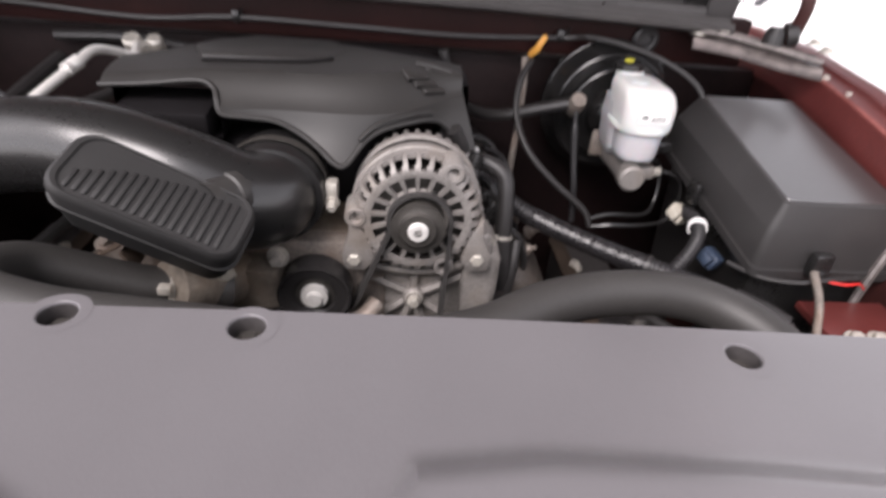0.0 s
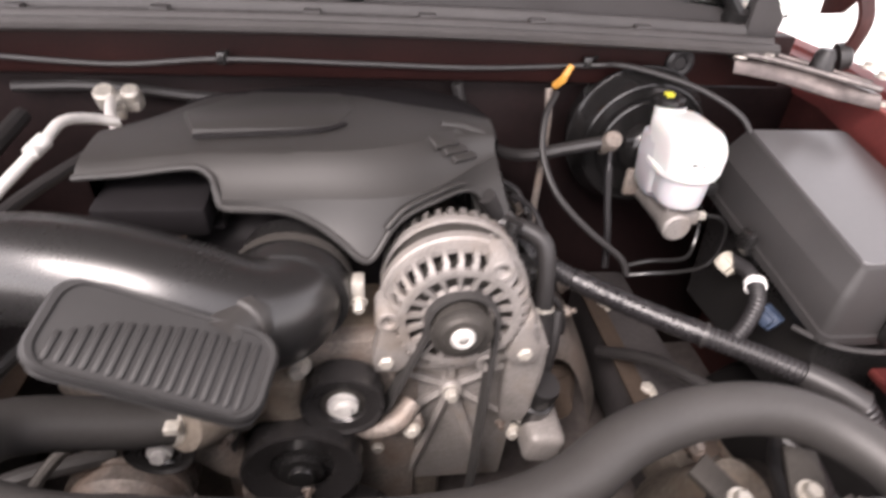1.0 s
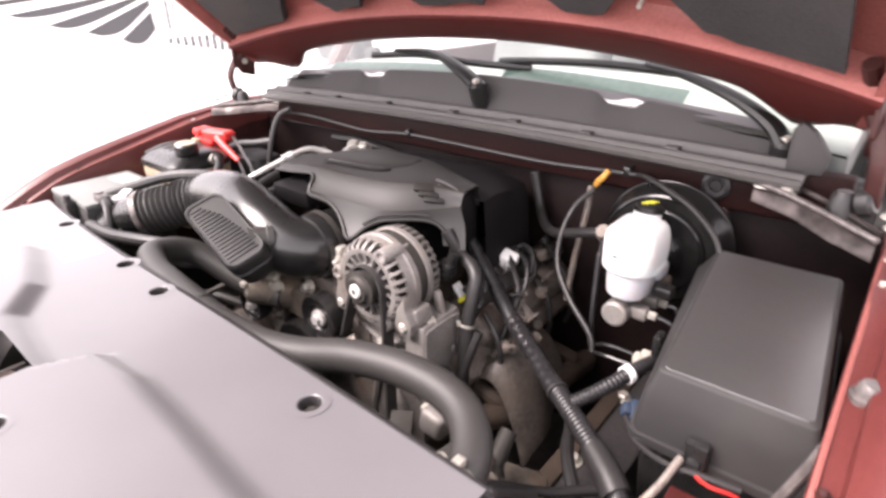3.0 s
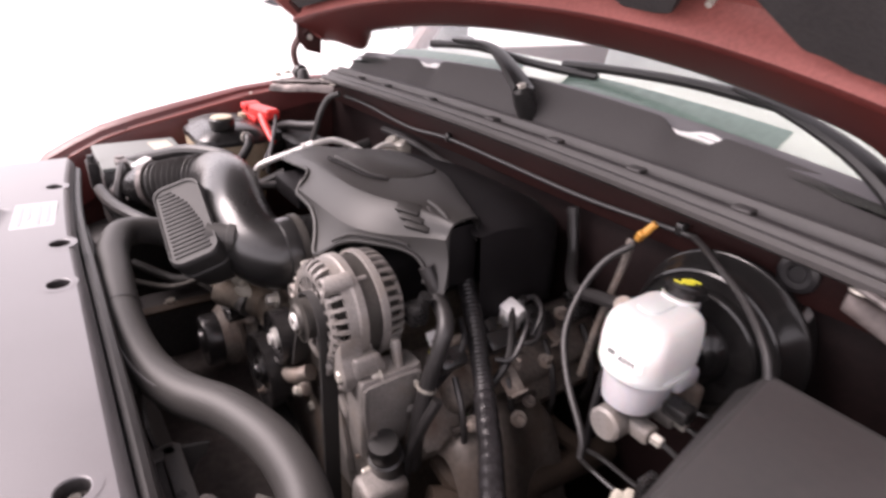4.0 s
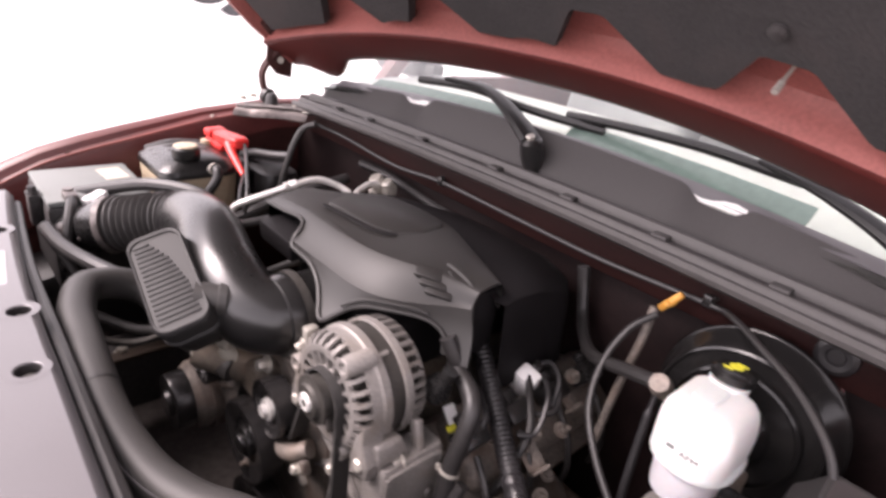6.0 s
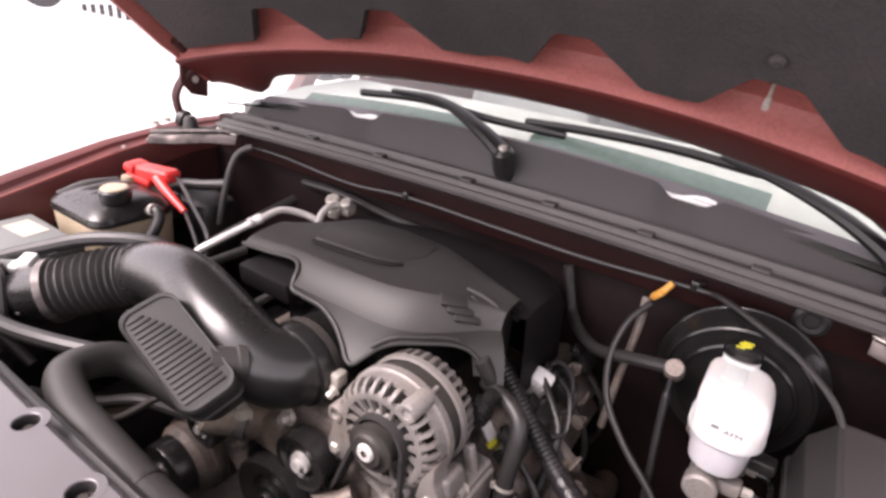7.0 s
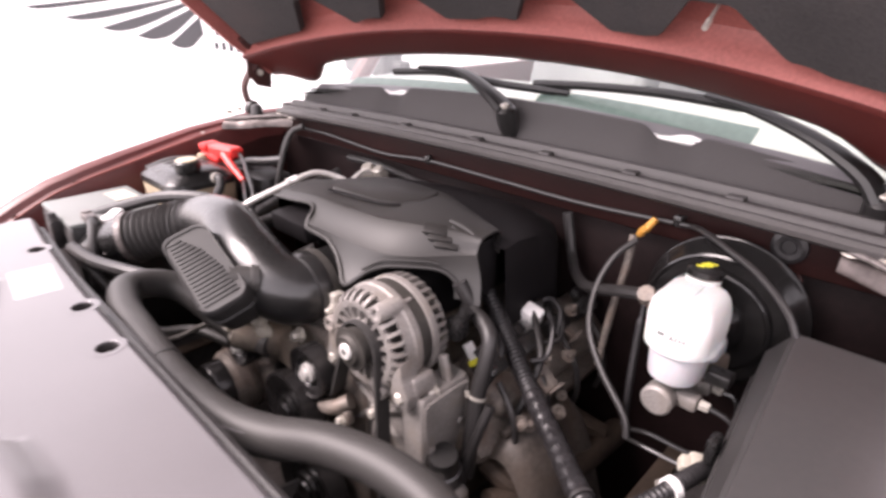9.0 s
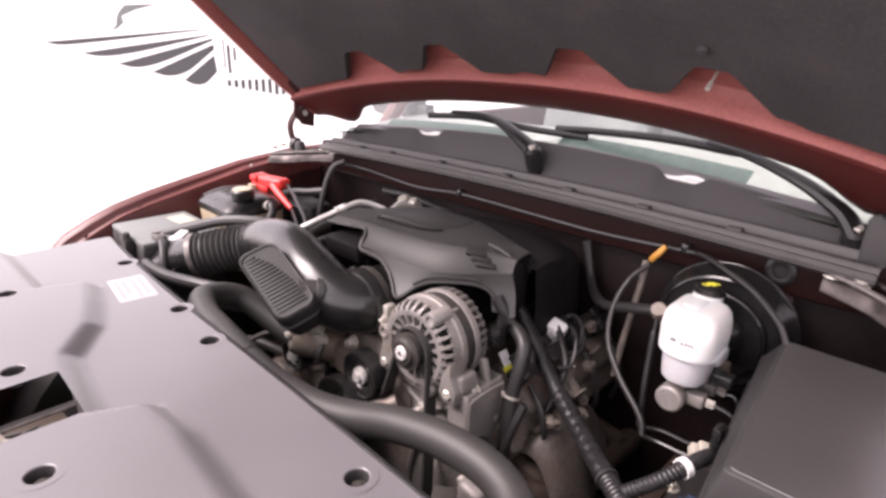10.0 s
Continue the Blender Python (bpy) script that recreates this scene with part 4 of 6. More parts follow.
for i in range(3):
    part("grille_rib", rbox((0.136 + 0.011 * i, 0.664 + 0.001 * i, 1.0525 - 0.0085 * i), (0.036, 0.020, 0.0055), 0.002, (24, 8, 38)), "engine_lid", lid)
    # Black bar paints the shade between the ribs
    part("slot_shade", rbox((0.136 + 0.011 * i, 0.662 + 0.001 * i, 1.0470 - 0.0085 * i), (0.028, 0.010, 0.003), 0.001, (24, 8, 38)), "rear_lid", lid)
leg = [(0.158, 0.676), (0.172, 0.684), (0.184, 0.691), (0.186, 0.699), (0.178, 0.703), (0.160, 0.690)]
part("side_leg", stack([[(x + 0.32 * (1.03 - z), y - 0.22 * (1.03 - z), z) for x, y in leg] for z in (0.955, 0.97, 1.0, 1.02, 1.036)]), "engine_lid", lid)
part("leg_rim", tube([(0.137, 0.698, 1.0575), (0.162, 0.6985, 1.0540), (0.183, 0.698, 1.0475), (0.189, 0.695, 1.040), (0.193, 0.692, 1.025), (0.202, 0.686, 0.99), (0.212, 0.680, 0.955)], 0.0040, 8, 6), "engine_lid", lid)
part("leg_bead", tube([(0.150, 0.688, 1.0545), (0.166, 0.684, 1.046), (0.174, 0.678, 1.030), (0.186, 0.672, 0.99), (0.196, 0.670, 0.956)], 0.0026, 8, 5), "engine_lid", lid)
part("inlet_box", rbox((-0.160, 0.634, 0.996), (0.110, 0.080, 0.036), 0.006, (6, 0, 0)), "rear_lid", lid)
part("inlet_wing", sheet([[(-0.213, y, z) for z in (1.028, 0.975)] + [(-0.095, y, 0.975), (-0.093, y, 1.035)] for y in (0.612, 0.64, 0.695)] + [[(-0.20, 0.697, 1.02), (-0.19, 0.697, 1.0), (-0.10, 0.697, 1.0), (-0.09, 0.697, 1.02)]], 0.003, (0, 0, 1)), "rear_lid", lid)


def rear_cover():
    rows = []
    for i in range(31):
        x = lerp(-0.165, 0.205, i / 30)
        fall = 0.012 * max(0, (x - 0.12) / 0.085) ** 2
        y0, y1 = cover_rear(x) - 0.01, curve([-0.165, -0.05, 0.12, 0.18, 0.205], [0.86, 0.925, 0.940, 0.925, 0.895], x)
        row = [(x, lerp(y0, y1, k), z - fall) for k, z in ((0, 1.036), (0.25, 1.042), (0.5, 1.040), (0.75, 1.030), (0.93, 1.014), (1.0, 1.002))]
        rows.append(row + [(x, y1 + 0.006, 0.955 - fall), (x, y1 + 0.008, 0.89)])
    rows.append([(0.214, lerp(0.735, 0.885, k), z) for k, z in ((0, 1.022), (0.25, 1.026), (0.5, 1.022), (0.75, 1.012), (0.93, 0.996), (1.0, 0.984), (1.02, 0.94), (1.03, 0.89))])
    rows.append([(0.222, lerp(0.737, 0.880, k), 0.885) for k in (0, 0.25, 0.5, 0.75, 0.93, 1.0, 1.02, 1.03)])
    return sheet(rows)


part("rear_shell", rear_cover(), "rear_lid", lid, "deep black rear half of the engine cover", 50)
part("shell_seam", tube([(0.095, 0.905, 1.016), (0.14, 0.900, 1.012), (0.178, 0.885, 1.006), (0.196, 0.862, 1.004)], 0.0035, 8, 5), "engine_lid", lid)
# Added black block stands for the shade in the side opening
part("side_mouth_shade", rbox((0.184, 0.722, 0.985), (0.010, 0.056, 0.095), 0.003), "rear_lid", lid)

# ==== throttle pipe, bellows and resonator ====
pipe = thing("intake_pipe", "satin black plastic air intake pipe with ribbed bellows", "pipe", (-0.2, 0.5, 0.93))
part("duct", tube([(-0.365, 0.519, 0.966), (-0.308, 0.521, 0.987), (-0.240, 0.517, 0.997), (-0.178, 0.506, 0.995), (-0.110, 0.496, 0.977), (-0.060, 0.501, 0.952), (-0.034, 0.522, 0.941), (-0.026, 0.548, 0.940)], lambda s: curve([0, 0.12, 0.5, 0.8, 1], [0.044, 0.048, 0.050, 0.054, 0.056], s), 28, 8), "gloss", pipe)
part("throttle_collar", turned([(0.045, -0.02), (0.058, -0.018), (0.060, -0.008), (0.060, 0.012), (0.056, 0.018), (0.056, 0.05), (0, 0.05)], (-0.024, 0.548, 0.940), (0, 1, 0), 36), "gloss", pipe)
part("hose_clamp", turned([(0.0615, -0.006), (0.0625, -0.006), (0.0625, 0.006), (0.0615, 0.006)], (-0.024, 0.556, 0.940), (0, 1, 0), 36), "stator", pipe, "dark metal band clamp")
part("clamp_screw", merge(rbox((0.042, 0.548, 0.945), (0.014, 0.020, 0.022), 0.003), hexbolt((0.043, 0.538, 0.932), (0, -1, -0.3), 0.006, 0.012)), "bolt", pipe, "bright clamp screw")
part("bellows", tube([(-0.458, 0.430, 0.934), (-0.428, 0.462, 0.946), (-0.396, 0.494, 0.957), (-0.365, 0.519, 0.966)], 0.050, 28, 6, rib=0.010, pitch=0.0125), "bellows", pipe, "ribbed black rubber bellows")
part("sensor_housing", tube([(-0.56, 0.385, 0.885), (-0.52, 0.395, 0.905), (-0.485, 0.410, 0.924), (-0.455, 0.430, 0.940)], 0.043, 24, 6), "gloss", pipe)
part("hose_clamp", turned([(0.046, -0.007), (0.0475, -0.007), (0.0475, 0.007), (0.046, 0.007)], (-0.363, 0.519, 0.967), (0.90, 0.25, 0.33), 30), "hose", pipe)
part("hose_clamp", merge(turned([(0.047, -0.006), (0.0525, -0.006), (0.0525, 0.006), (0.047, 0.006)], (-0.456, 0.432, 0.935), (0.68, 0.68, 0.28), 30), hexbolt((-0.462, 0.388, 0.915), (-0.2, -1, 0), 0.006, 0.014)), "chrome", pipe, "dull metal band clamp")
part("joint_pipe", merge(turned([(0.022, -0.03), (0.022, 0.0), (0.025, 0.002), (0.025, 0.012), (0.022, 0.014), (0.022, 0.03)], (-0.054, 0.462, 0.974), (0.45, 0.85, -0.1), 20)), "rubber", pipe, "pale ring on the resonator joint")

res = thing("resonator", "black plastic intake resonator with a ribbed top", "resonator", (-0.09, 0.42, 0.90))
RM = Matrix(((0.913, 0.203, 0.353, -0.0985), (-0.058, 0.923, -0.380, 0.4129), (-0.403, 0.327, 0.855, 0.9975), (0, 0, 0, 1)))
b = stack([[(x * k, y * k + dy, z) for x, y in round_rect(0.170, 0.074, 0.020)] for z, k, dy in ((-0.090, 0.80, 0.02), (-0.072, 0.93, 0.014), (-0.034, 0.99, 0.006), (-0.032, 1.02, 0.005), (-0.028, 1.02, 0.004), (-0.026, 0.99, 0.004), (-0.006, 1.0, 0.0), (0.0, 0.985, 0.0), (0.003, 0.95, 0.0), (0.0025, 0.90, 0.0), (0.0, 0.885, 0.0))])
b.transform(RM)
part("body", b, "ribbed", res)
for i in range(17):
    x = -0.066 + 0.0082 * i
    reach = curve([0, 4, 10, 16], [0.022, 0.040, 0.052, 0.054], i)
    b = rbox((x, -0.0285 + reach / 2, 0.0002), (0.0046, reach, 0.0040), 0.0016)
    b.transform(RM)
    part("rib", b, "ribbed", res)
part("neck", tube([(-0.072, 0.425, 0.968), (-0.060, 0.448, 0.972), (-0.050, 0.475, 0.974)], 0.019, 16), "gloss", res)

# ==== alternator ====
alt = thing("alternator", "grey cast alternator with slotted end frames", "alternator", (0.143, 0.59, 0.86))
AC = Vector((0.143, 0.0, 0.927))


def slotted_shell(prof, seg, cuts, bosses=(), depth=0.006):
    """A drum turned from (radius, y) pairs; cuts: for a band, the pitch and width of its slots in steps round the drum, none beside the bosses."""
    bm = bmesh.new()
    rings = [[bm.verts.new((AC.x + r * math.sin(2 * math.pi * k / seg), y, AC.z + r * math.cos(2 * math.pi * k / seg))) for k in range(seg)] for r, y in prof]
    for n, (a, b) in enumerate(zip(rings, rings[1:])):
        for k in range(seg):
            j = (k + 1) % seg
            near = any(abs((360 * (k + 0.5) / seg - c + 180) % 360 - 180) < 9 for c in bosses)
            if n in cuts and k % cuts[n][0] < cuts[n][1] and not (near and n > 3):
                continue
            bm.faces.new((a[k], a[j], b[j], b[k]))
    bmesh.ops.recalc_face_normals(bm, faces=bm.faces)
    bmesh.ops.solidify(bm, geom=list(bm.faces), thickness=depth)
    return bm


BOSSES = (31, 151, 271)
part("front_frame", slotted_shell([(0.031, 0.516), (0.036, 0.514), (0.054, 0.512), (0.057, 0.511), (0.063, 0.511), (0.069, 0.514), (0.0742, 0.521), (0.0758, 0.530), (0.0758, 0.542), (0.0765, 0.544), (0.0785, 0.546), (0.0785, 0.556), (0.0740, 0.557)], 180, {1: (10, 7), 4: (6, 3), 5: (6, 4), 6: (6, 4)}, BOSSES), "alu", alt, "grey cast front frame with cooling slots")
part("rear_frame", slotted_shell([(0.012, 0.622), (0.046, 0.621), (0.062, 0.618), (0.071, 0.612), (0.0750, 0.606), (0.0760, 0.590), (0.0775, 0.588), (0.0775, 0.579), (0.0735, 0.578)], 170, {2: (5, 3), 3: (5, 3), 4: (5, 3)}, (), 0.005), "alu", alt, "grey cast rear frame with narrow fins")
part("stator", turned([(0.062, 0), (0.0715, 0), (0.0715, 0.034), (0.062, 0.034)], (AC.x, 0.550, AC.z), (0, 1, 0), 64), "stator", alt, "dark laminated stator ring")
part("rotor", turned([(0, 0.0), (0.058, 0.0), (0.058, 0.085), (0, 0.085)], (AC.x, 0.526, AC.z), (0, 1, 0), 32), "stator", alt)
for a in BOSSES:
    x, z = AC.x + 0.0715 * math.sin(radians(a)), AC.z + 0.0715 * math.cos(radians(a))
    part("bolt_boss", turned([(0.0062, 0.016), (0.0062, 0.001), (0.0075, -0.001), (0.0112, -0.001), (0.0125, 0.001), (0.0130, 0.038), (0.006, 0.038)], (x, 0.510, z), (0, 1, 0), 22), "alu", alt)
    part("through_bolt", turned([(0, 0.0), (0.0032, 0.0), (0.0032, 0.022), (0, 0.022)], (AC.x + 0.0712 * math.sin(radians(a)), 0.550, AC.z + 0.0712 * math.cos(radians(a))), (0, 1, 0), 12), "alu", alt)
for sx, web in ((-1, [(0.0785, 0.936), (0.060, 0.905), (0.046, 0.870), (0.060, 0.853), (0.084, 0.855), (0.088, 0.872), (0.0800, 0.900)]), (1, [(0.0785, 0.930), (0.062, 0.905), (0.055, 0.872), (0.066, 0.856), (0.090, 0.858), (0.092, 0.880), (0.0800, 0.905)])):
    part("ear_web", slab([(AC.x + sx * x, z) for x, z in (web if sx > 0 else web[::-1])], 0.0, 0.032, Matrix(((1, 0, 0, 0), (0, 0, 1, 0.513), (0, 1, 0, 0), (0, 0, 0, 1))), 0.003), "alu", alt)
part("mounting_foot", merge(rbox((0.222, 0.546, 0.886), (0.030, 0.040, 0.030), 0.006, (0, -14, 0), 3), rbox((0.228, 0.592, 0.888), (0.016, 0.012, 0.044), 0.004, (0, -16, 0), 3)), "alu", alt)
pul = part("pulley", turned([(0.012, -0.006), (0.020, -0.006), (0.022, -0.002), (0.026, 0.0), (0.0315, 0.0), (0.0315, 0.003), (0.028, 0.0045), (0.0285, 0.022), (0.0315, 0.024), (0.0315, 0.027), (0.018, 0.028), (0.016, 0.036)], (AC.x, 0.492, AC.z), (0, 1, 0), 40), "stator", alt, "dark grooved belt pulley")
part("nut", merge(turned([(0.0045, -0.006), (0.0105, -0.006), (0.012, -0.004), (0.012, 0.006)], (AC.x, 0.488, AC.z), (0, 1, 0), 24), turned([(0, -0.002), (0.0048, -0.002)], (AC.x, 0.488, AC.z), (0, 1, 0), 6)), "steel", pul, "bright steel pulley nut")
for x, z in ((0.070, 0.869), (0.218, 0.874)):
    part("mounting_ear", merge(rbox(((x + AC.x) / 2 + (x - AC.x) * 0.28, 0.548, z + 0.016), (0.034, 0.036, 0.050), 0.008, (0, (x - AC.x) * -380, 0)), turned([(0, -0.002), (0.013, -0.002), (0.0145, 0.002), (0.0145, 0.05), (0, 0.05)], (x, 0.522, z), (0, 1, 0), 20)), "alu", alt)
    part("mounting_bolt", hexbolt((x, 0.519, z), (0, -1, 0), 0.0085, 0.010), "bolt", alt)
part("terminal_cap", merge(rbox((0.212, 0.632, 0.930), (0.03, 0.03, 0.034), 0.008), turned([(0, 0.012), (0.010, 0.012), (0.010, -0.01), (0, -0.01)], (0.220, 0.638, 0.950), (0.3, 0.2, 0.9), 14)), "gloss", alt)

bracket = thing("accessory_bracket", "ribbed cast aluminium bracket below the alternator", "bracket", (0.14, 0.58, 0.60))
part("front_web", slab([(0.060, 0.61), (0.225, 0.61), (0.238, 0.86), (0.215, 0.874), (0.143, 0.850), (0.072, 0.868), (0.048, 0.845)], 0.0, 0.035, Matrix(((1, 0, 0, 0), (0, 0, 1, 0.545), (0, 1, 0, 0), (0, 0, 0, 1))), 0.004), "alu", bracket)
hub = (0.145, 0.800)
for x, z in ((0.066, 0.838), (0.226, 0.842), (0.062, 0.735), (0.228, 0.735), (0.10, 0.64), (0.195, 0.64), (0.145, 0.848)):
    part("rib", tube([(hub[0], 0.541, hub[1]), ((hub[0] + x) / 2, 0.540, (hub[1] + z) / 2), (x, 0.543, z)], 0.0065, 6, 3), "alu", bracket)
part("boss", turned([(0, -0.004), (0.010, -0.004), (0.014, 0.0), (0.016, 0.02), (0, 0.02)], (hub[0], 0.532, hub[1]), (0, 1, 0), 18), "alu", bracket)
part("side_box", stack([[(x, y + sy, z) for x, y in round_rect(w, d, 0.006, 3, 0.226, 0.574)] for z, w, d, sy in ((0.735, 0.030, 0.050, -0.014), (0.760, 0.040, 0.078, -0.006), (0.800, 0.044, 0.092, 0.0), (0.866, 0.044, 0.096, 0.002), (0.873, 0.038, 0.090, 0.002))]), "alu", bracket)
for y in (0.534, 0.616):
    part("side_rib", tube([(0.2485, y, 0.864), (0.2485, y, 0.82), (0.2465, lerp(y, 0.57, 0.15), 0.772)], 0.0030, 8, 5), "alu", bracket)
part("side_rib", tube([(0.2485, 0.536, 0.864), (0.2490, 0.575, 0.866), (0.2485, 0.614, 0.864)], 0.0030, 8, 5), "alu", bracket)
for y, z in ((0.545, 0.780), (0.606, 0.800)):
    part("boss", turned([(0, 0.004), (0.006, 0.004), (0.0085, 0.0), (0.0085, -0.006), (0, -0.006)], (0.2475, y, z), (1, 0, 0), 16), "alu", bracket)
part("pump_bracket", rbox((0.268, 0.545, 0.700), (0.050, 0.070, 0.050), 0.012, (0, 8, 0), 3), "alu", bracket)
part("arch_rim", tube([(0.058, 0.535, 0.862), (0.10, 0.533, 0.848), (0.145, 0.532, 0.844), (0.19, 0.533, 0.850), (0.228, 0.535, 0.866)], 0.006, 8), "alu", bracket)
for x, y, z in ((0.236, 0.560, 0.870), (0.232, 0.548, 0.70), (0.06, 0.54, 0.70), (0.145, 0.53, 0.80)):
    part("bolt", hexbolt((x, y, z), (0, -1, 0), 0.008, 0.012), "bolt", bracket)
part("pump_cap", merge(turned([(0, 0.018), (0.020, 0.018), (0.022, 0.012), (0.022, -0.012), (0.026, -0.014), (0.026, -0.05), (0, -0.05)], (0.262, 0.555, 0.765), (0.15, -0.25, 1), 24)), "gloss", bracket, "black filler cap of the steering pump")


# ==== pulleys and belt ====
def pulley(name, at, r, depth, label, hubmat="steel"):
    root = thing(name, label, "pulley", at, "belt pulleys")
    x, y, z = at
    part("rim", turned([(r * 0.52, 0.004), (r * 0.60, 0.0), (r * 0.86, -0.001), (r * 0.94, -0.004), (r, -0.003), (r, depth), (r * 0.9, depth + 0.002), (r * 0.3, depth)], at, (0, 1, 0), 44), "pulley", root)
    part("dished_web", turned([(r * 0.36, 0.003), (r * 0.45, 0.005), (r * 0.53, 0.005)], at, (0, 1, 0), 36), "gloss" if hubmat == "gloss" else "stator", root)
    part("hub_bolt", merge(turned([(0, -0.010), (r * 0.20, -0.010), (r * 0.22, -0.007), (r * 0.22, -0.004), (r * 0.36, -0.003), (r * 0.38, 0.003), (r * 0.38, 0.006)], at, (0, 1, 0), 20)), hubmat, root)
    return root


pulley("idler_pulley", (0.024, 0.494, 0.827), 0.044, 0.026, "black smooth idler pulley with a bright centre bolt")
pulley("water_pump_pulley", (-0.024, 0.480, 0.738), 0.066, 0.030, "black water pump pulley", "gloss")
pulley("tensioner_pulley", (-0.158, 0.470, 0.800), 0.034, 0.026, "dusty belt tensioner pulley")
pulley("crank_pulley", (0.0, 0.485, 0.575), 0.085, 0.030, "dark crankshaft pulley low in the bay", "gloss")
arm = thing("belt_tensioner", "dirty cast belt tensioner", "tensioner", (-0.12, 0.50, 0.70))
part("arm_casting", tube([(-0.158, 0.508, 0.800), (-0.13, 0.512, 0.76), (-0.10, 0.515, 0.72), (-0.07, 0.52, 0.69)], lambda s: 0.026 - 0.006 * s, 12), "dirty_alu", arm)
part("spring_case", turned([(0, -0.01), (0.035, -0.01), (0.040, 0.0), (0.040, 0.05), (0, 0.05)], (-0.06, 0.50, 0.675), (0, 1, 0), 24), "dirty_alu", arm)


def flat_belt(points, w=0.024, t=0.005, y=0.514):
    rows = []
    path = [Vector((x, 0, z)) for x, z in points]
    for i, p in enumerate(path):
        d = (path[min(i + 1, len(path) - 1)] - path[max(i - 1, 0)]).normalized()
        n = Vector((d.z, 0, -d.x)) * t / 2
        rows.append([(p.x + n.x, y - w / 2, p.z + n.z), (p.x + n.x, y + w / 2, p.z + n.z)])
    return sheet(rows, t, (1, 0, 0))


loop = [(0.172, 0.60), (0.174, 0.75), (0.1765, 0.905)] + [(0.143 + 0.0335 * math.cos(radians(a)), 0.927 + 0.0335 * math.sin(radians(a))) for a in range(-15, 200, 12)] + [(0.112, 0.915), (0.095, 0.870), (0.074, 0.812), (0.068, 0.80)] + [(0.027 + 0.044 * math.cos(radians(a)), 0.828 + 0.044 * math.sin(radians(a))) for a in range(-40, -150, -14)] + [(-0.02, 0.81)] + [(-0.035 + 0.065 * math.cos(radians(a)), 0.745 + 0.065 * math.sin(radians(a))) for a in range(70, 200, 12)] + [(-0.09, 0.64), (-0.07, 0.58)]
single("drive_belt", flat_belt(loop), "belt", "worn black rubber drive belt round the pulleys", "belt", (0.05, 0.514, 0.60))

# ==== hoses and wiring ====
up = thing("radiator_hose", "thick grey-black rubber upper radiator hose", "hose", (0.1, 0.33, 0.91))
part("hose", tube([(-0.07, 0.49, 0.84), (-0.15, 0.46, 0.86), (-0.235, 0.415, 0.915), (-0.232, 0.345, 0.940), (-0.17, 0.316, 0.940), (-0.10, 0.308, 0.936), (-0.03, 0.303, 0.932), (0.04, 0.300, 0.927), (0.105, 0.304, 0.922), (0.16, 0.314, 0.919), (0.21, 0.333, 0.920), (0.265, 0.366, 0.922), (0.335, 0.388, 0.922), (0.405, 0.390, 0.920), (0.455, 0.372, 0.914), (0.49, 0.33, 0.905), (0.50, 0.27, 0.89)], 0.0235, 20, 8), "rubber", up)
part("seam_ring", turned([(0.0236, -0.002), (0.0245, -0.002), (0.0245, 0.002), (0.0236, 0.002)], (0.005, 0.3015, 0.9295), (1, 0, -0.07), 24), "hose", up)
part("print_stripe", tube([(0.105, 0.2855, 0.9355), (0.16, 0.2955, 0.9325), (0.21, 0.3145, 0.9335), (0.265, 0.3475, 0.9355)], 0.0016, 6, 6), "cover", up, "worn pale print along the hose")
part("hose_clamp", merge(turned([(0.0237, -0.006), (0.0252, -0.006), (0.0252, 0.006), (0.0237, 0.006)], (-0.128, 0.468, 0.852), (-0.85, -0.35, 0.3), 24), rbox((-0.125, 0.445, 0.868), (0.014, 0.012, 0.010), 0.002)), "bolt", up, "bright spring clamp")
part("hose_clamp", merge(turned([(0.0237, -0.006), (0.0252, -0.006), (0.0252, 0.006), (0.0237, 0.006)], (0.4965, 0.305, 0.899), (0.15, -0.95, -0.25), 24), rbox((0.494, 0.305, 0.927), (0.012, 0.014, 0.010), 0.002)), "bolt", up, "bright spring clamp")

loom = thing("wiring_loom", "ribbed black wiring loom across the engine", "loom", (0.35, 0.62, 0.82))
part("conduit", tube([(0.165, 0.748, 0.945), (0.233, 0.720, 0.896), (0.31, 0.680, 0.854), (0.392, 0.627, 0.838), (0.467, 0.570, 0.836), (0.541, 0.514, 0.834), (0.600, 0.468, 0.826), (0.628, 0.440, 0.788)], 0.0142, 16, 8, rib=0.0011, pitch=0.0068), "loom", loom)
part("tape_wrap", tube([(0.325, 0.671, 0.850), (0.360, 0.648, 0.843), (0.392, 0.627, 0.838), (0.430, 0.598, 0.836), (0.467, 0.570, 0.836)], 0.0156, 16, 8, rib=0.0007, pitch=0.019), "tape", loom, "shiny black spiral tape")
part("boot", tube([(0.555, 0.503, 0.834), (0.585, 0.480, 0.829), (0.606, 0.462, 0.822)], lambda k: 0.0165 + 0.002 * k, 14, 6), "hose", loom)
part("branch", tube([(0.490, 0.553, 0.836), (0.515, 0.568, 0.856), (0.538, 0.595, 0.873), (0.552, 0.640, 0.876), (0.56, 0.70, 0.86)], 0.0105, 12, 8, rib=0.0014, pitch=0.006), "loom", loom)
part("cable_tie", turned([(0.0112, -0.005), (0.0135, -0.005), (0.0135, 0.005), (0.0112, 0.005)], (0.546, 0.616, 0.876), (0.35, 0.9, 0.1), 20), "sticker", loom, "white plastic band")
part("cable_tie", turned([(0.0140, -0.0025), (0.0168, -0.0025), (0.0168, 0.0025), (0.0140, 0.0025)], (0.467, 0.570, 0.836), (0.8, -0.6, 0.0), 20), "hose", loom)

hh = thing("heater_hose", "black rubber hose beside the alternator with a steel clip", "hose", (0.25, 0.66, 0.80))
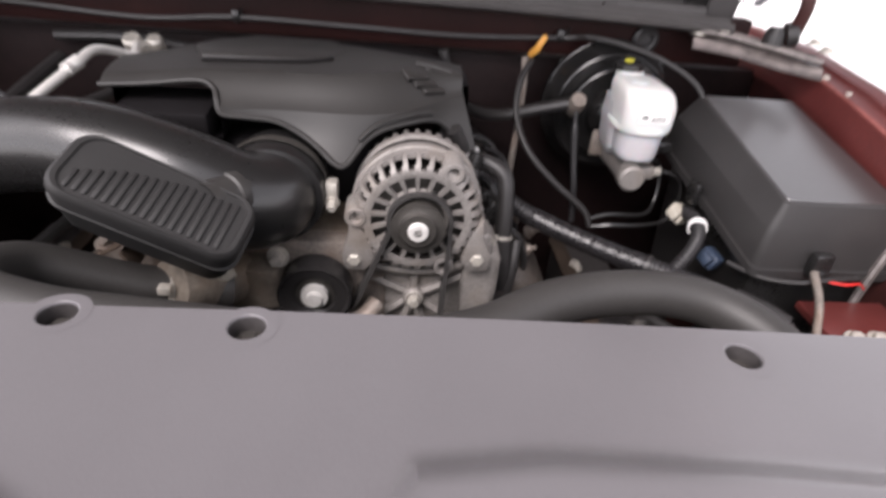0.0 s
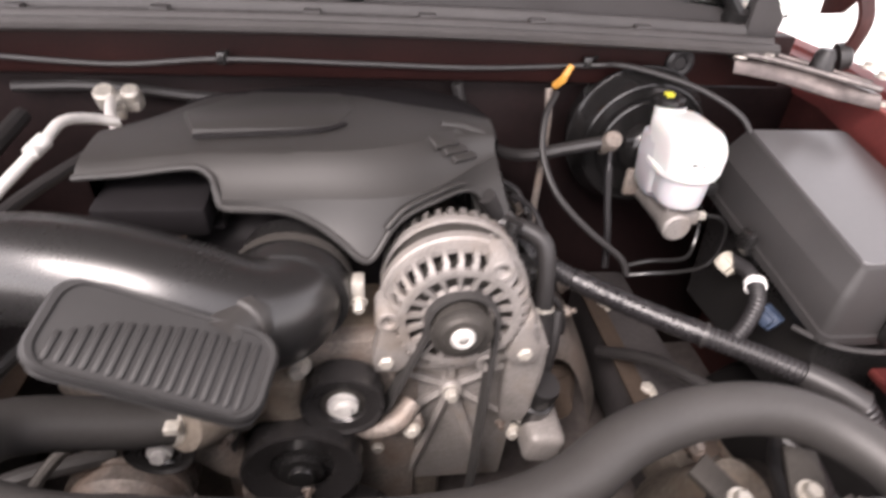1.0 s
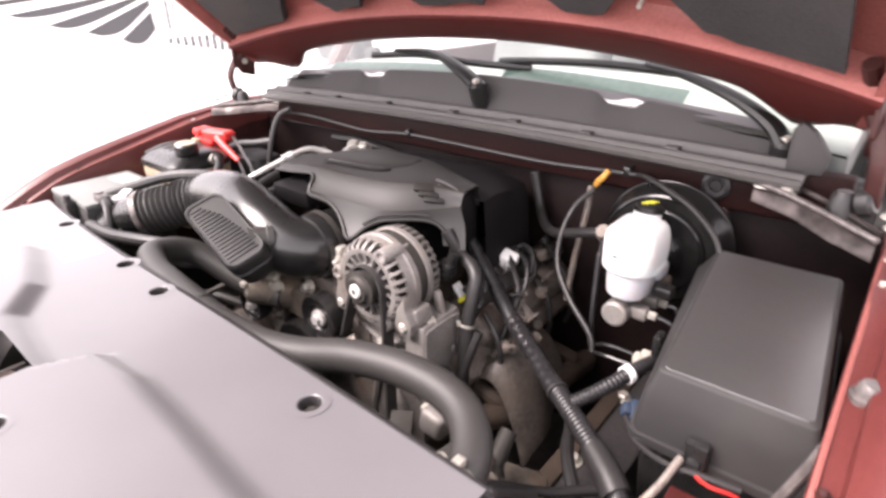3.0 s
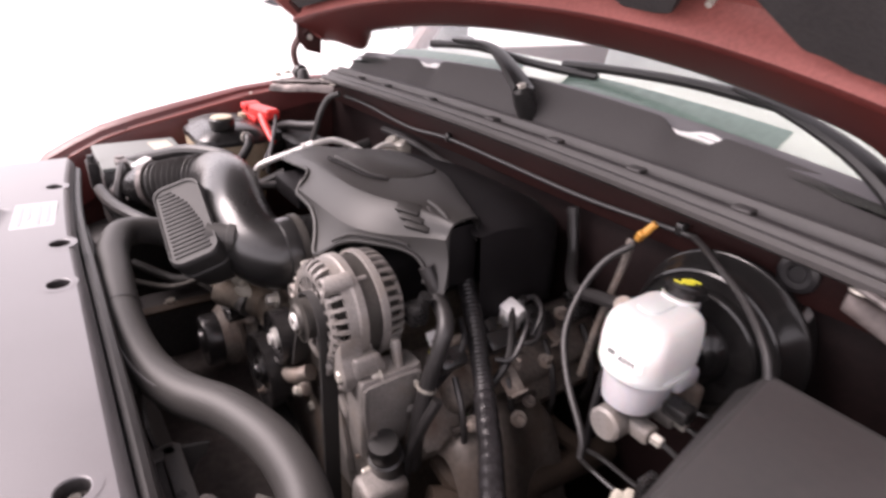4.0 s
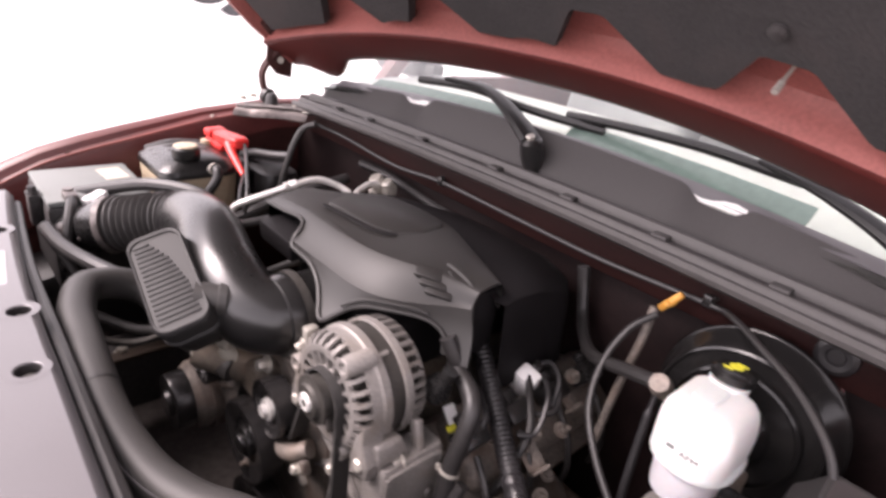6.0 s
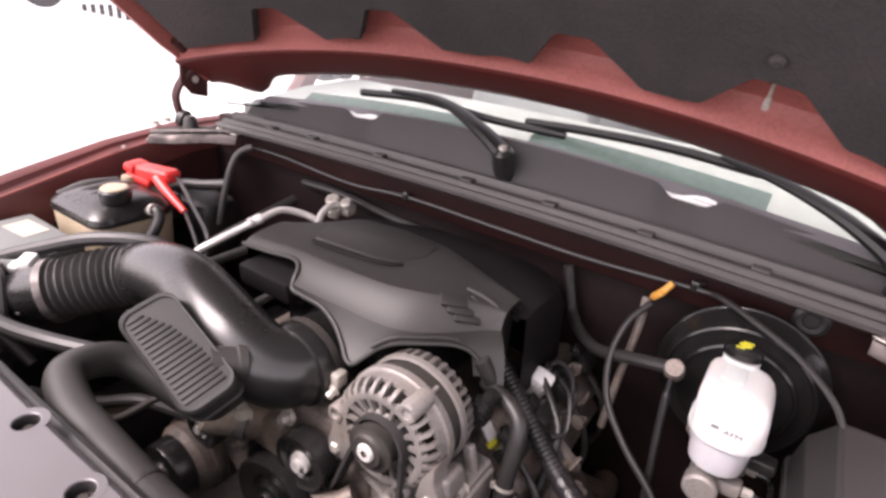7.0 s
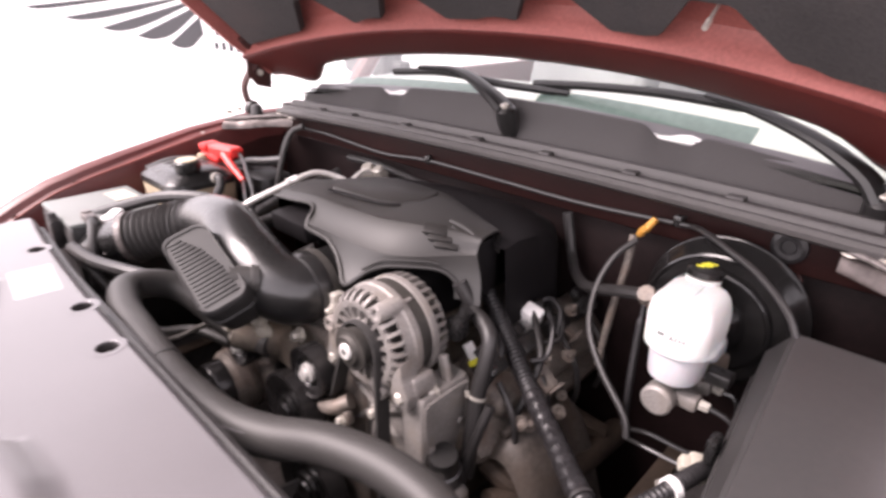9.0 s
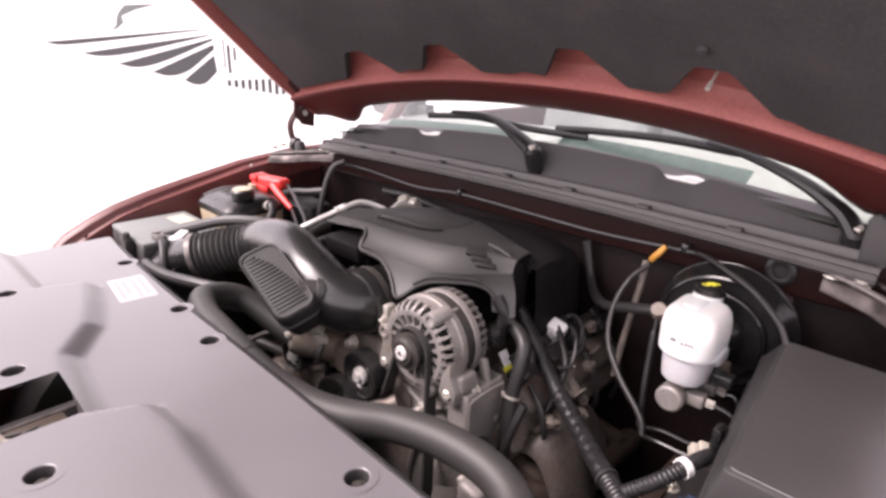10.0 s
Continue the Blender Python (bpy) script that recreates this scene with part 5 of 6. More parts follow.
part("pipe", tube([(0.196, 0.675, 0.945), (0.218, 0.664, 0.943), (0.246, 0.655, 0.939), (0.265, 0.643, 0.926), (0.269, 0.630, 0.895), (0.269, 0.616, 0.852), (0.273, 0.600, 0.79), (0.272, 0.595, 0.72)], 0.0118, 14, 8), "hose", hh)
part("spring_clip", merge(turned([(0.0122, -0.0022), (0.0136, -0.0022), (0.0136, 0.0022), (0.0122, 0.0022)], (0.2692, 0.6150, 0.848), (0.0, 0.33, 1), 20), rbox((0.257, 0.606, 0.851), (0.006, 0.005, 0.010), 0.0015)), "bolt", hh, "bright steel spring clip")
part("paper_tag", rbox((0.2165, 0.6600, 0.879), (0.006, 0.016, 0.026), 0.0012, (14, -30, -20)), "sticker", hh, "white paper tag")
part("tag_band", rbox((0.2255, 0.6570, 0.864), (0.0068, 0.0165, 0.009), 0.0012, (14, -30, -20)), "yellow", hh, "yellow band")
part("link_pipe", tube([(0.19, 0.66, 0.985), (0.205, 0.668, 0.955), (0.215, 0.675, 0.93)], 0.011, 12), "hose", hh)

for pts, r, lab in (
    ([(0.225, 0.80, 0.905), (0.26, 0.77, 0.885), (0.29, 0.74, 0.86), (0.295, 0.70, 0.82), (0.29, 0.66, 0.76)], 0.006, "thin black coil harness"),
    ([(0.235, 0.84, 0.90), (0.27, 0.82, 0.90), (0.29, 0.79, 0.875), (0.27, 0.76, 0.87)], 0.004, "thin looped black wire"),
    ([(0.29, 0.62, 0.84), (0.285, 0.60, 0.80), (0.275, 0.585, 0.74), (0.27, 0.58, 0.66)], 0.008, "black harness beside the bracket"),
    ([(0.190, 0.945, 1.020), (0.200, 0.943, 0.985), (0.216, 0.932, 0.948), (0.248, 0.898, 0.934), (0.290, 0.862, 0.940), (0.350, 0.842, 0.962), (0.404, 0.828, 0.980)], 0.0095, "black vacuum hose to the brake servo"),
    ([(-0.60, 0.40, 0.95), (-0.53, 0.455, 0.978), (-0.46, 0.505, 1.000), (-0.38, 0.560, 1.000), (-0.33, 0.59, 0.97)], 0.012, "black taped harness over the bellows"),
    ([(-0.50, 0.335, 0.93), (-0.42, 0.345, 0.925), (-0.33, 0.365, 0.93), (-0.24, 0.40, 0.93)], 0.012, "black hose along the radiator"),
    ([(-0.49, 0.330, 0.93), (-0.44, 0.345, 0.90), (-0.40, 0.36, 0.86)], 0.008, "short black overflow pipe"),
):
    single("hose", tube(pts, r, 10, 8), "hose", lab, "hose", pts[-1])

# cable along the firewall to the fuse box
rail = thing("bonnet_cable", "black release cable clipped along the firewall", "cable", (0, 0.95, 1.03))
part("sheath", tube([(-0.62, 0.936, 1.050), (-0.50, 0.936, 1.052), (-0.30, 0.935, 1.042), (-0.15, 0.936, 1.052), (0.05, 0.935, 1.050), (0.22, 0.935, 1.048), (0.387, 0.934, 1.056), (0.430, 0.905, 1.066), (0.479, 0.868, 1.064), (0.532, 0.838, 1.052), (0.578, 0.806, 1.028), (0.602, 0.786, 0.992)], 0.0042, 8, 8), "hose", rail)
for x, y, z in ((0.387, 0.935, 1.060), (-0.15, 0.936, 1.054)):
    part("clip", merge(rbox((x, y, z), (0.014, 0.012, 0.018), 0.003), tube([(x, y, z), (x + 0.012, y - 0.008, z + 0.012)], 0.003, 6, 3)), "gloss", rail)
single("grommet", turned([(0, -0.002), (0.009, -0.002), (0.011, -0.005), (0.017, -0.006), (0.023, -0.003), (0.024, 0.004)], (0.537, 0.938, 1.062), (0, 1, 0), 28), "loom", "round black rubber grommet in the firewall", "grommet", (0.537, 0.936, 1.035))

# ==== dipstick and its cable ====
dip = thing("dipstick", "transmission dipstick tube with an amber handle", "dipstick", (0.345, 0.90, 0.80))
part("handle", merge(rbox((0.342, 0.915, 1.036), (0.011, 0.012, 0.026), 0.004, (30, 35, 0)), turned([(0, 0.012), (0.005, 0.012), (0.006, -0.012), (0, -0.012)], (0.352, 0.917, 1.050), (0.5, 0.2, 0.8), 10)), "orange", dip, "amber plastic handle")
part("tube", tube([(0.328, 0.918, 1.025), (0.330, 0.905, 0.98), (0.325, 0.885, 0.90), (0.32, 0.87, 0.80)], 0.0062, 10), "dirty_alu", dip)
part("cable", tube([(0.338, 0.908, 1.022), (0.318, 0.880, 0.995), (0.312, 0.845, 0.950), (0.330, 0.805, 0.905), (0.372, 0.775, 0.865), (0.427, 0.751, 0.825), (0.44, 0.74, 0.80)], 0.0052, 10), "hose", dip, "thin black cable")

# ==== brake servo, master cylinder and reservoir ====
servo = thing("brake_servo", "round black brake servo on the firewall", "brake servo", (0.485, 0.93, 0.84))
part("drum", turned([(0, -0.085), (0.030, -0.085), (0.040, -0.078), (0.046, -0.062), (0.070, -0.060), (0.074, -0.052), (0.094, -0.050), (0.103, -0.036), (0.108, -0.022), (0.112, -0.018), (0.112, -0.008), (0.104, -0.004), (0.102, 0.03), (0, 0.03)], (0.480, 0.925, 0.952), (0, 1, 0), 48), "servo", servo)
for r, y in ((0.110, 0.909), (0.095, 0.874), (0.073, 0.864)):
    part("pressed_ring", turned([(r - 0.004, 0.0035), (r - 0.003, 0.0), (r, -0.002), (r + 0.003, 0.0), (r + 0.004, 0.0035)], (0.480, y, 0.952), (0, 1, 0), 56), "servo", servo)
part("check_valve", merge(turned([(0, 0.012), (0.012, 0.012), (0.014, 0.004), (0.014, -0.01), (0.009, -0.012), (0.009, -0.03), (0, -0.03)], (0.403, 0.824, 0.980), (0, -0.7, 0.7), 18)), "dirty_alu", servo, "brownish vacuum check valve")
part("flange", rbox((0.482, 0.825, 0.915), (0.085, 0.012, 0.045), 0.006), "dirty_alu", servo)
mc = thing("master_cylinder", "aluminium brake master cylinder under the reservoir", "master cylinder", (0.478, 0.77, 0.875))
part("barrel", turned([(0, 0.0), (0.017, 0.0), (0.0205, 0.003), (0.0205, 0.022), (0.018, 0.026), (0.018, 0.115), (0, 0.115)], (0.478, 0.713, 0.900), (0, 1, 0), 28), "alu", mc)
for y in (0.745, 0.79):
    port = part("port", rbox((0.505, y, 0.902), (0.032, 0.022, 0.020), 0.004), "alu", mc)
    part("union_nut", hexbolt((0.522, y, 0.902), (1, 0, 0), 0.007, 0.012, False), "bolt", port)
part("saddle", rbox((0.478, 0.765, 0.922), (0.028, 0.07, 0.02), 0.005), "alu", mc)
part("brake_line", tube([(0.534, 0.745, 0.902), (0.555, 0.744, 0.899), (0.572, 0.742, 0.885), (0.575, 0.74, 0.85), (0.56, 0.735, 0.82), (0.52, 0.73, 0.812), (0.47, 0.73, 0.81), (0.44, 0.74, 0.80)], 0.0032, 8), "gloss", mc)
part("brake_line", tube([(0.534, 0.79, 0.902), (0.548, 0.79, 0.90), (0.556, 0.785, 0.88), (0.552, 0.77, 0.84), (0.53, 0.75, 0.822), (0.47, 0.745, 0.822), (0.44, 0.75, 0.81)], 0.0032, 8), "gloss", mc)
part("level_sensor", rbox((0.532, 0.765, 0.938), (0.030, 0.024, 0.018), 0.004), "gloss", mc)

tank = thing("brake_reservoir", "white plastic brake fluid reservoir with a black cap", "reservoir", (0.483, 0.76, 0.92))


def loop_at(z, w, d, cy, r, cx=0.483):
    return [(x, y, z) for x, y in round_rect(w, d, min(r, w / 2 - 1e-4, d / 2 - 1e-4), 6, cx, cy)]


part("lower_tank", stack([loop_at(z, w, d, cy, r) for z, w, d, cy, r in ((0.926, 0.054, 0.064, 0.752, 0.025), (0.930, 0.062, 0.073, 0.752, 0.029), (0.937, 0.065, 0.077, 0.753, 0.031), (0.960, 0.068, 0.083, 0.755, 0.032), (0.972, 0.070, 0.087, 0.758, 0.032))]), "tank_low", tank, "cloudy translucent lower tank")
part("seam", stack([loop_at(z, w, d, 0.760, r) for z, w, d, r in ((0.971, 0.082, 0.100, 0.038), (0.973, 0.086, 0.104, 0.040), (0.978, 0.086, 0.104, 0.040), (0.980, 0.082, 0.100, 0.038))]), "tank", tank)
part("upper_tank", stack([loop_at(z, w, d, cy, r, cx) for z, w, d, cy, r, cx in ((0.979, 0.079, 0.097, 0.7605, 0.022, 0.483), (1.000, 0.080, 0.098, 0.761, 0.022, 0.483), (1.010, 0.0795, 0.097, 0.762, 0.021, 0.4825), (1.020, 0.0775, 0.095, 0.765, 0.020, 0.4810), (1.0275, 0.0735, 0.090, 0.768, 0.018, 0.4795), (1.0325, 0.066, 0.082, 0.771, 0.016, 0.4780), (1.0350, 0.056, 0.072, 0.774, 0.014, 0.4765), (1.0358, 0.042, 0.058, 0.776, 0.010, 0.4755))]), "tank", tank)
part("top_ridge", stack([loop_at(z, w, d, 0.776, r, 0.472) for z, w, d, r in ((1.0350, 0.028, 0.054, 0.012), (1.0372, 0.025, 0.050, 0.012), (1.0378, 0.020, 0.044, 0.009))]), "tank", tank)
part("neck", turned([(0.0215, -0.045), (0.0215, 0.008), (0.0, 0.008)], (0.474, 0.815, 1.030), (0, 0.12, 1), 28), "tank", tank)
part("rear_body", stack([loop_at(z, w, d, 0.792, r, 0.468) for z, w, d, r in ((0.918, 0.030, 0.040, 0.012), (0.930, 0.044, 0.064, 0.016), (0.975, 0.050, 0.076, 0.018), (1.005, 0.050, 0.070, 0.018))]), "tank_low", tank)
part("outlet_boss", rbox((0.512, 0.792, 0.958), (0.020, 0.040, 0.026), 0.007, seg=3), "tank_low", tank)
cp = part("cap", turned([(0.021, 0.001), (0.0235, 0.002), (0.0235, 0.010), (0.0205, 0.0135), (0.010, 0.0155), (0, 0.0155)], (0.473, 0.823, 1.036), (0, 0.12, 1), 28), "servo", tank, "black screw cap with a yellow symbol")
part("cap_symbol", merge(turned([(0, 0.0164), (0.0075, 0.0164), (0.0075, 0.015)], (0.473, 0.823, 1.036), (0, 0.12, 1), 20), rbox((0.476, 0.8350, 1.0508), (0.013, 0.0018, 0.0012), 0.0, (-7, 0, 0)), rbox((0.468, 0.8135, 1.0530), (0.010, 0.0020, 0.0012), 0.0, (-7, 0, 0))), "yellow", cp, "yellow symbol")


def on_tank(u, w, off):
    """A place on the reservoir's rounded front: u round it from the centre, w height."""
    flat, r, front = 0.0180, 0.0220, 0.761 - 0.0491
    if abs(u) <= flat:
        return (0.483 + u, front - off, w)
    a = (abs(u) - flat) / r
    return (0.483 + math.copysign(flat + (r + off) * math.sin(a), u), front + r - (r + off) * math.cos(a), w)


part("label", sheet([[on_tank(-0.020 + 0.046 * i / 12, z, 0.0006) for z in (0.991, 1.0045)] for i in range(13)], 0.0004, (0, 1, 0)), "sticker", tank, "small white label with black letters")
txt = bpy.data.curves.new("letters", "FONT")
txt.body, txt.size, txt.extrude = "AFM", 0.0108, 0.0
holder = bpy.data.objects.new("letters", txt)
scene.collection.objects.link(holder)
flat = bpy.data.meshes.new_from_object(holder.evaluated_get(bpy.context.evaluated_depsgraph_get()))
bpy.data.objects.remove(holder)
b = bmesh.new()
b.from_mesh(flat)
bmesh.ops.subdivide_edges(b, edges=[e for e in b.edges if e.calc_length() > 0.004], cuts=2)
for v in b.verts:
    v.co = Vector(on_tank(-0.003 + v.co.x, 0.9930 + v.co.y, 0.0016))
part("letters", b, "ink", tank, "black printed letters AFM")
part("warning_mark", sheet([[on_tank(-0.017 + 0.009 * i / 3, z, 0.0014) for z in (0.996, 1.0015)] for i in range(4)], 0.0002, (0, 1, 0)), "dash", tank)

# ==== fuse box ====
fuse = thing("fuse_box", "large matt black plastic fuse box with a sloped lid", "fuse box", (0.67, 0.67, 0.83))


def fuse_loop(z_off, grow, x0=0.592, x1=0.756, y0=0.545, y1=0.800, tilt=0.225, wide=0.0, nip=0.010):
    out = []
    for x, y in round_rect(x1 - x0 + 2 * grow, y1 - y0 + 2 * grow, 0.007 + max(0, grow) * 0.3, 4, (x0 + x1) / 2, (y0 + y1) / 2):
        out.append((x - 0.10 * (y - 0.67) - ((wide - nip * (y - y0) / (y1 - y0)) if x < (x0 + x1) / 2 else 0.0), y, 0.955 + tilt * (y - 0.545) + z_off))
    return out


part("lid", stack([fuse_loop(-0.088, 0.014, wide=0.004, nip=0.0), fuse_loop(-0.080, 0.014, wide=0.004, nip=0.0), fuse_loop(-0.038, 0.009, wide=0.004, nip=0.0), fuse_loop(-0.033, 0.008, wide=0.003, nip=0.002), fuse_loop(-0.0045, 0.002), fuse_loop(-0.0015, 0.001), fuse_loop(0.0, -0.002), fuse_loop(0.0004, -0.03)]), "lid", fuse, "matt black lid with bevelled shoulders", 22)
part("lid_top", stack([fuse_loop(0.0, -0.0045), fuse_loop(0.0012, -0.005), fuse_loop(0.0014, -0.012)]), "lid_sheen", fuse, "top face lightened for its sky sheen", 22)
part("rim", stack([fuse_loop(-0.098, 0.018, wide=0.004, nip=0.0), fuse_loop(-0.086, 0.018, wide=0.004, nip=0.0)]), "lid", fuse)
part("tray", stack([[(x, y, 0.72) for x, y, z in fuse_loop(0, 0.0)], fuse_loop(-0.098, 0.008)]), "gloss", fuse)
part("latch", merge(rbox((0.668, 0.522, 0.878), (0.026, 0.016, 0.036), 0.004), rbox((0.668, 0.512, 0.868), (0.016, 0.010, 0.016), 0.003)), "gloss", fuse)
part("latch", rbox((0.562, 0.68, 0.900), (0.012, 0.026, 0.034), 0.004), "gloss", fuse)
for p, m, lab in (((0.551, 0.682, 0.862), "ivory", "pale plastic connector on the harness"), ((0.572, 0.600, 0.835), "blue", "blue and white connector")):
    single("connector", merge(rbox(p, (0.024, 0.030, 0.022), 0.004, (20, 15, 30)), rbox((p[0] - 0.012, p[1] - 0.008, p[2] + 0.004), (0.014, 0.018, 0.016), 0.003, (20, 15, 30))), m, lab, "connector", (p[0], p[1], p[2] - 0.012))
single("ground_strap", tube([(0.655, 0.510, 0.875), (0.645, 0.47, 0.855), (0.625, 0.43, 0.83), (0.60, 0.39, 0.81)], 0.005, 10), "dirty_alu", "braided grey earth strap", "strap", (0.60, 0.39, 0.80))
single("wire", tube([(0.57, 0.56, 0.855), (0.60, 0.525, 0.855), (0.64, 0.505, 0.862), (0.68, 0.505, 0.868), (0.72, 0.51, 0.868)], 0.0035, 8), "hose", "thin black wire to the fuse box", "wire", (0.57, 0.56, 0.85))
single("wire", tube([(0.67, 0.505, 0.866), (0.69, 0.495, 0.868), (0.715, 0.50, 0.866), (0.73, 0.505, 0.855)], 0.0016, 8), "red", "thin red wire below the fuse box", "wire", (0.67, 0.505, 0.86))
single("wing_bracket", merge(rbox((0.71, 0.46, 0.825), (0.12, 0.10, 0.012), 0.003), rbox((0.72, 0.415, 0.79), (0.10, 0.012, 0.07), 0.003)), "paint", "dark red painted bracket below the fuse box", "bracket", (0.71, 0.46, 0.76))
for x in (0.675, 0.705):
    single("bolt", hexbolt((x, 0.43, 0.832), (0, -0.3, 1), 0.009, 0.010), "bolt", "bright zinc bolt on the bracket", "bolt", (x, 0.43, 0.83), "bracket bolts")
single("wing_brace", tube([(0.794, 0.548, 1.002), (0.783, 0.544, 0.965), (0.768, 0.535, 0.91), (0.745, 0.522, 0.84), (0.735, 0.515, 0.80)], 0.006, 8), "chrome", "bright diagonal brace rod by the fender", "rod", (0.735, 0.515, 0.79))
single("rubber_stop", turned([(0, 0.012), (0.009, 0.012), (0.012, 0.008), (0.013, 0.0), (0.017, -0.002), (0.017, -0.008), (0, -0.008)], (0.796, 0.555, 1.008), (0, 0, 1), 20), "chrome", "bonnet stop on the fender lip", "stop", (0.796, 0.555, 1.0))

# ==== battery side ====
bat = thing("battery", "black battery with a pale label on its top", "battery", (-0.64, 0.43, 0.78))
part("case", rbox((-0.640, 0.435, 0.865), (0.205, 0.180, 0.17), 0.010), "lid", bat)
# Grey colour paints the sky's reflection on the black top
part("top", rbox((-0.640, 0.435, 0.953), (0.200, 0.175, 0.012), 0.004), "dash", bat, "top in grey for its sky reflection")
part("label", slab(round_rect(0.075, 0.045, 0.003), 0.0, 0.0008, pose(-0.672, 0.485, 0.9592, 0, 0, 4)), "ivory", bat, "pale label")
part("terminal", merge(turned([(0, 0.018), (0.009, 0.018), (0.010, 0.0), (0, 0)], (-0.560, 0.385, 0.958), (0, 0, 1), 16), rbox((-0.545, 0.385, 0.965), (0.040, 0.022, 0.016), 0.004)), "chrome", bat, "bright terminal clamp")
part("cable", tube([(-0.535, 0.385, 0.965), (-0.50, 0.375, 0.955), (-0.47, 0.36, 0.92), (-0.46, 0.35, 0.86)], 0.009, 10), "hose", bat)
part("hold_down", merge(rbox((-0.60, 0.335, 0.93), (0.03, 0.02, 0.06), 0.004), hexbolt((-0.60, 0.335, 0.962), (0, 0, 1), 0.008, 0.012)), "black", bat)

jug = thing("coolant_tank", "coolant tank, black on top and aged tan below", "tank", (-0.62, 0.63, 0.85))
part("upper_shell", stack([[(x, y, z) for x, y in round_rect(w, d, 0.035, 6, -0.632, 0.625)] for z, w, d in ((0.974, 0.188, 0.162), (0.979, 0.192, 0.166), (0.990, 0.188, 0.162), (1.004, 0.160, 0.132), (1.012, 0.115, 0.088))]), "gloss", jug)
part("lower_shell", stack([[(x, y, z) for x, y in round_rect(w, d, 0.035, 6, -0.632, 0.625)] for z, w, d in ((0.83, 0.17, 0.13), (0.90, 0.182, 0.154), (0.974, 0.186, 0.160))]), "tan", jug, "aged tan lower tank")
for k in range(3):
    # Lighter than the shell: the ridge's highlight is in the colour
    part("ridge", tube([(-0.700 + 0.030 * k, 0.560, 0.996), (-0.695 + 0.032 * k, 0.610, 1.008), (-0.690 + 0.034 * k, 0.670, 1.004)], 0.0095, 10, 6), "bellows", jug)
part("cap", turned([(0.026, -0.020), (0.028, -0.016), (0.028, 0.0), (0.025, 0.004), (0, 0.005)], (-0.577, 0.605, 1.030), (0, 0, 1), 28), "gloss", jug, "round cap with a dusty pale top")
part("cap_top", turned([(0.024, 0.0045), (0.022, 0.007), (0, 0.008)], (-0.577, 0.605, 1.030), (0, 0, 1), 28), "tan", jug)
part("neck_pipe", merge(tube([(-0.525, 0.635, 0.995), (-0.505, 0.640, 1.000), (-0.495, 0.635, 0.985), (-0.497, 0.615, 0.955), (-0.51, 0.59, 0.92)], 0.010, 12)), "hose", jug)
part("pipe_clip", turned([(0.0102, -0.004), (0.012, -0.004), (0.012, 0.004), (0.0102, 0.004)], (-0.513, 0.638, 1.000), (0.95, 0.1, 0.2), 18), "bolt", jug)

clamp = thing("battery_clamp", "bright red plastic clamp with a thin black lead", "clamp", (-0.62, 0.70, 0.98))
part("jaw", merge(stack([[(-0.631 + x * 0.98, 0.716 + 0.24 * x + y, z) for x, y in round_rect(w, d, 0.008, 4)] for z, w, d in ((1.012, 0.084, 0.024), (1.018, 0.100, 0.034), (1.034, 0.102, 0.036), (1.040, 0.094, 0.028))]), rbox((-0.676, 0.704, 1.034), (0.026, 0.046, 0.018), 0.006, (0, 8, 14))), "red", clamp)
part("lower_jaw", rbox((-0.655, 0.698, 1.012), (0.060, 0.020, 0.018), 0.006, (0, 12, 14)), "red", clamp)
part("handle", tube([(-0.610, 0.708, 1.022), (-0.580, 0.703, 1.010), (-0.545, 0.699, 0.997), (-0.507, 0.696, 0.982)], lambda k: lerp(0.011, 0.0065, k), 10), "red", clamp)
part("lead", tube([(-0.507, 0.696, 0.982), (-0.46, 0.672, 0.984), (-0.40, 0.642, 0.984), (-0.355, 0.620, 0.972)], 0.0036, 8), "loom", clamp)
part("lead", tube([(-0.580, 0.732, 1.026), (-0.50, 0.700, 1.020), (-0.42, 0.665, 1.012), (-0.348, 0.634, 1.003), (-0.335, 0.622, 0.970)], 0.0042, 8), "loom", clamp)
part("terminal_post", turned([(0, 0.02), (0.012, 0.02), (0.014, 0.0), (0, 0)], (-0.672, 0.682, 0.998), (0, 0, 1), 16), "tan", clamp)
part("base", rbox((-0.67, 0.725, 0.950), (0.12, 0.07, 0.06), 0.012), "gloss", clamp)
single("vent_pipe", tube([(-0.510, 0.868, 1.082), (-0.532, 0.850, 1.068), (-0.540, 0.832, 1.036), (-0.540, 0.81, 0.98), (-0.535, 0.79, 0.92)], 0.0072, 10), "rubber", "bent black vent pipe by the firewall", "pipe", (-0.53, 0.79, 0.91))
wash = thing("washer_bottle", "black rounded washer bottle in the corner of the bay", "bottle", (-0.63, 0.81, 0.83))
part("body", stack([[(x, y, z) for x, y in round_rect(w, d, 0.03, 5, -0.630, 0.812)] for z, w, d in ((0.83, 0.15, 0.09), (0.86, 0.17, 0.105), (0.930, 0.17, 0.105), (0.955, 0.155, 0.09), (0.964, 0.12, 0.06))]), "loom", wash)
part("filler_hose", tube([(-0.690, 0.775, 0.968), (-0.640, 0.785, 0.985), (-0.590, 0.800, 0.992), (-0.545, 0.822, 1.000)], 0.012, 12, 6), "hose", wash)
ac = thing("refrigerant_pipe", "bright aluminium refrigerant pipe behind the engine cover", "pipe", (-0.3, 0.80, 0.98))
part("line", tube([(-0.338, 0.598, 0.962), (-0.335, 0.602, 0.984), (-0.320, 0.622, 1.000), (-0.305, 0.664, 1.016), (-0.292, 0.702, 1.030), (-0.288, 0.745, 1.036), (-0.272, 0.778, 1.026), (-0.252, 0.796, 1.014)], 0.0062, 12), "steel", ac)
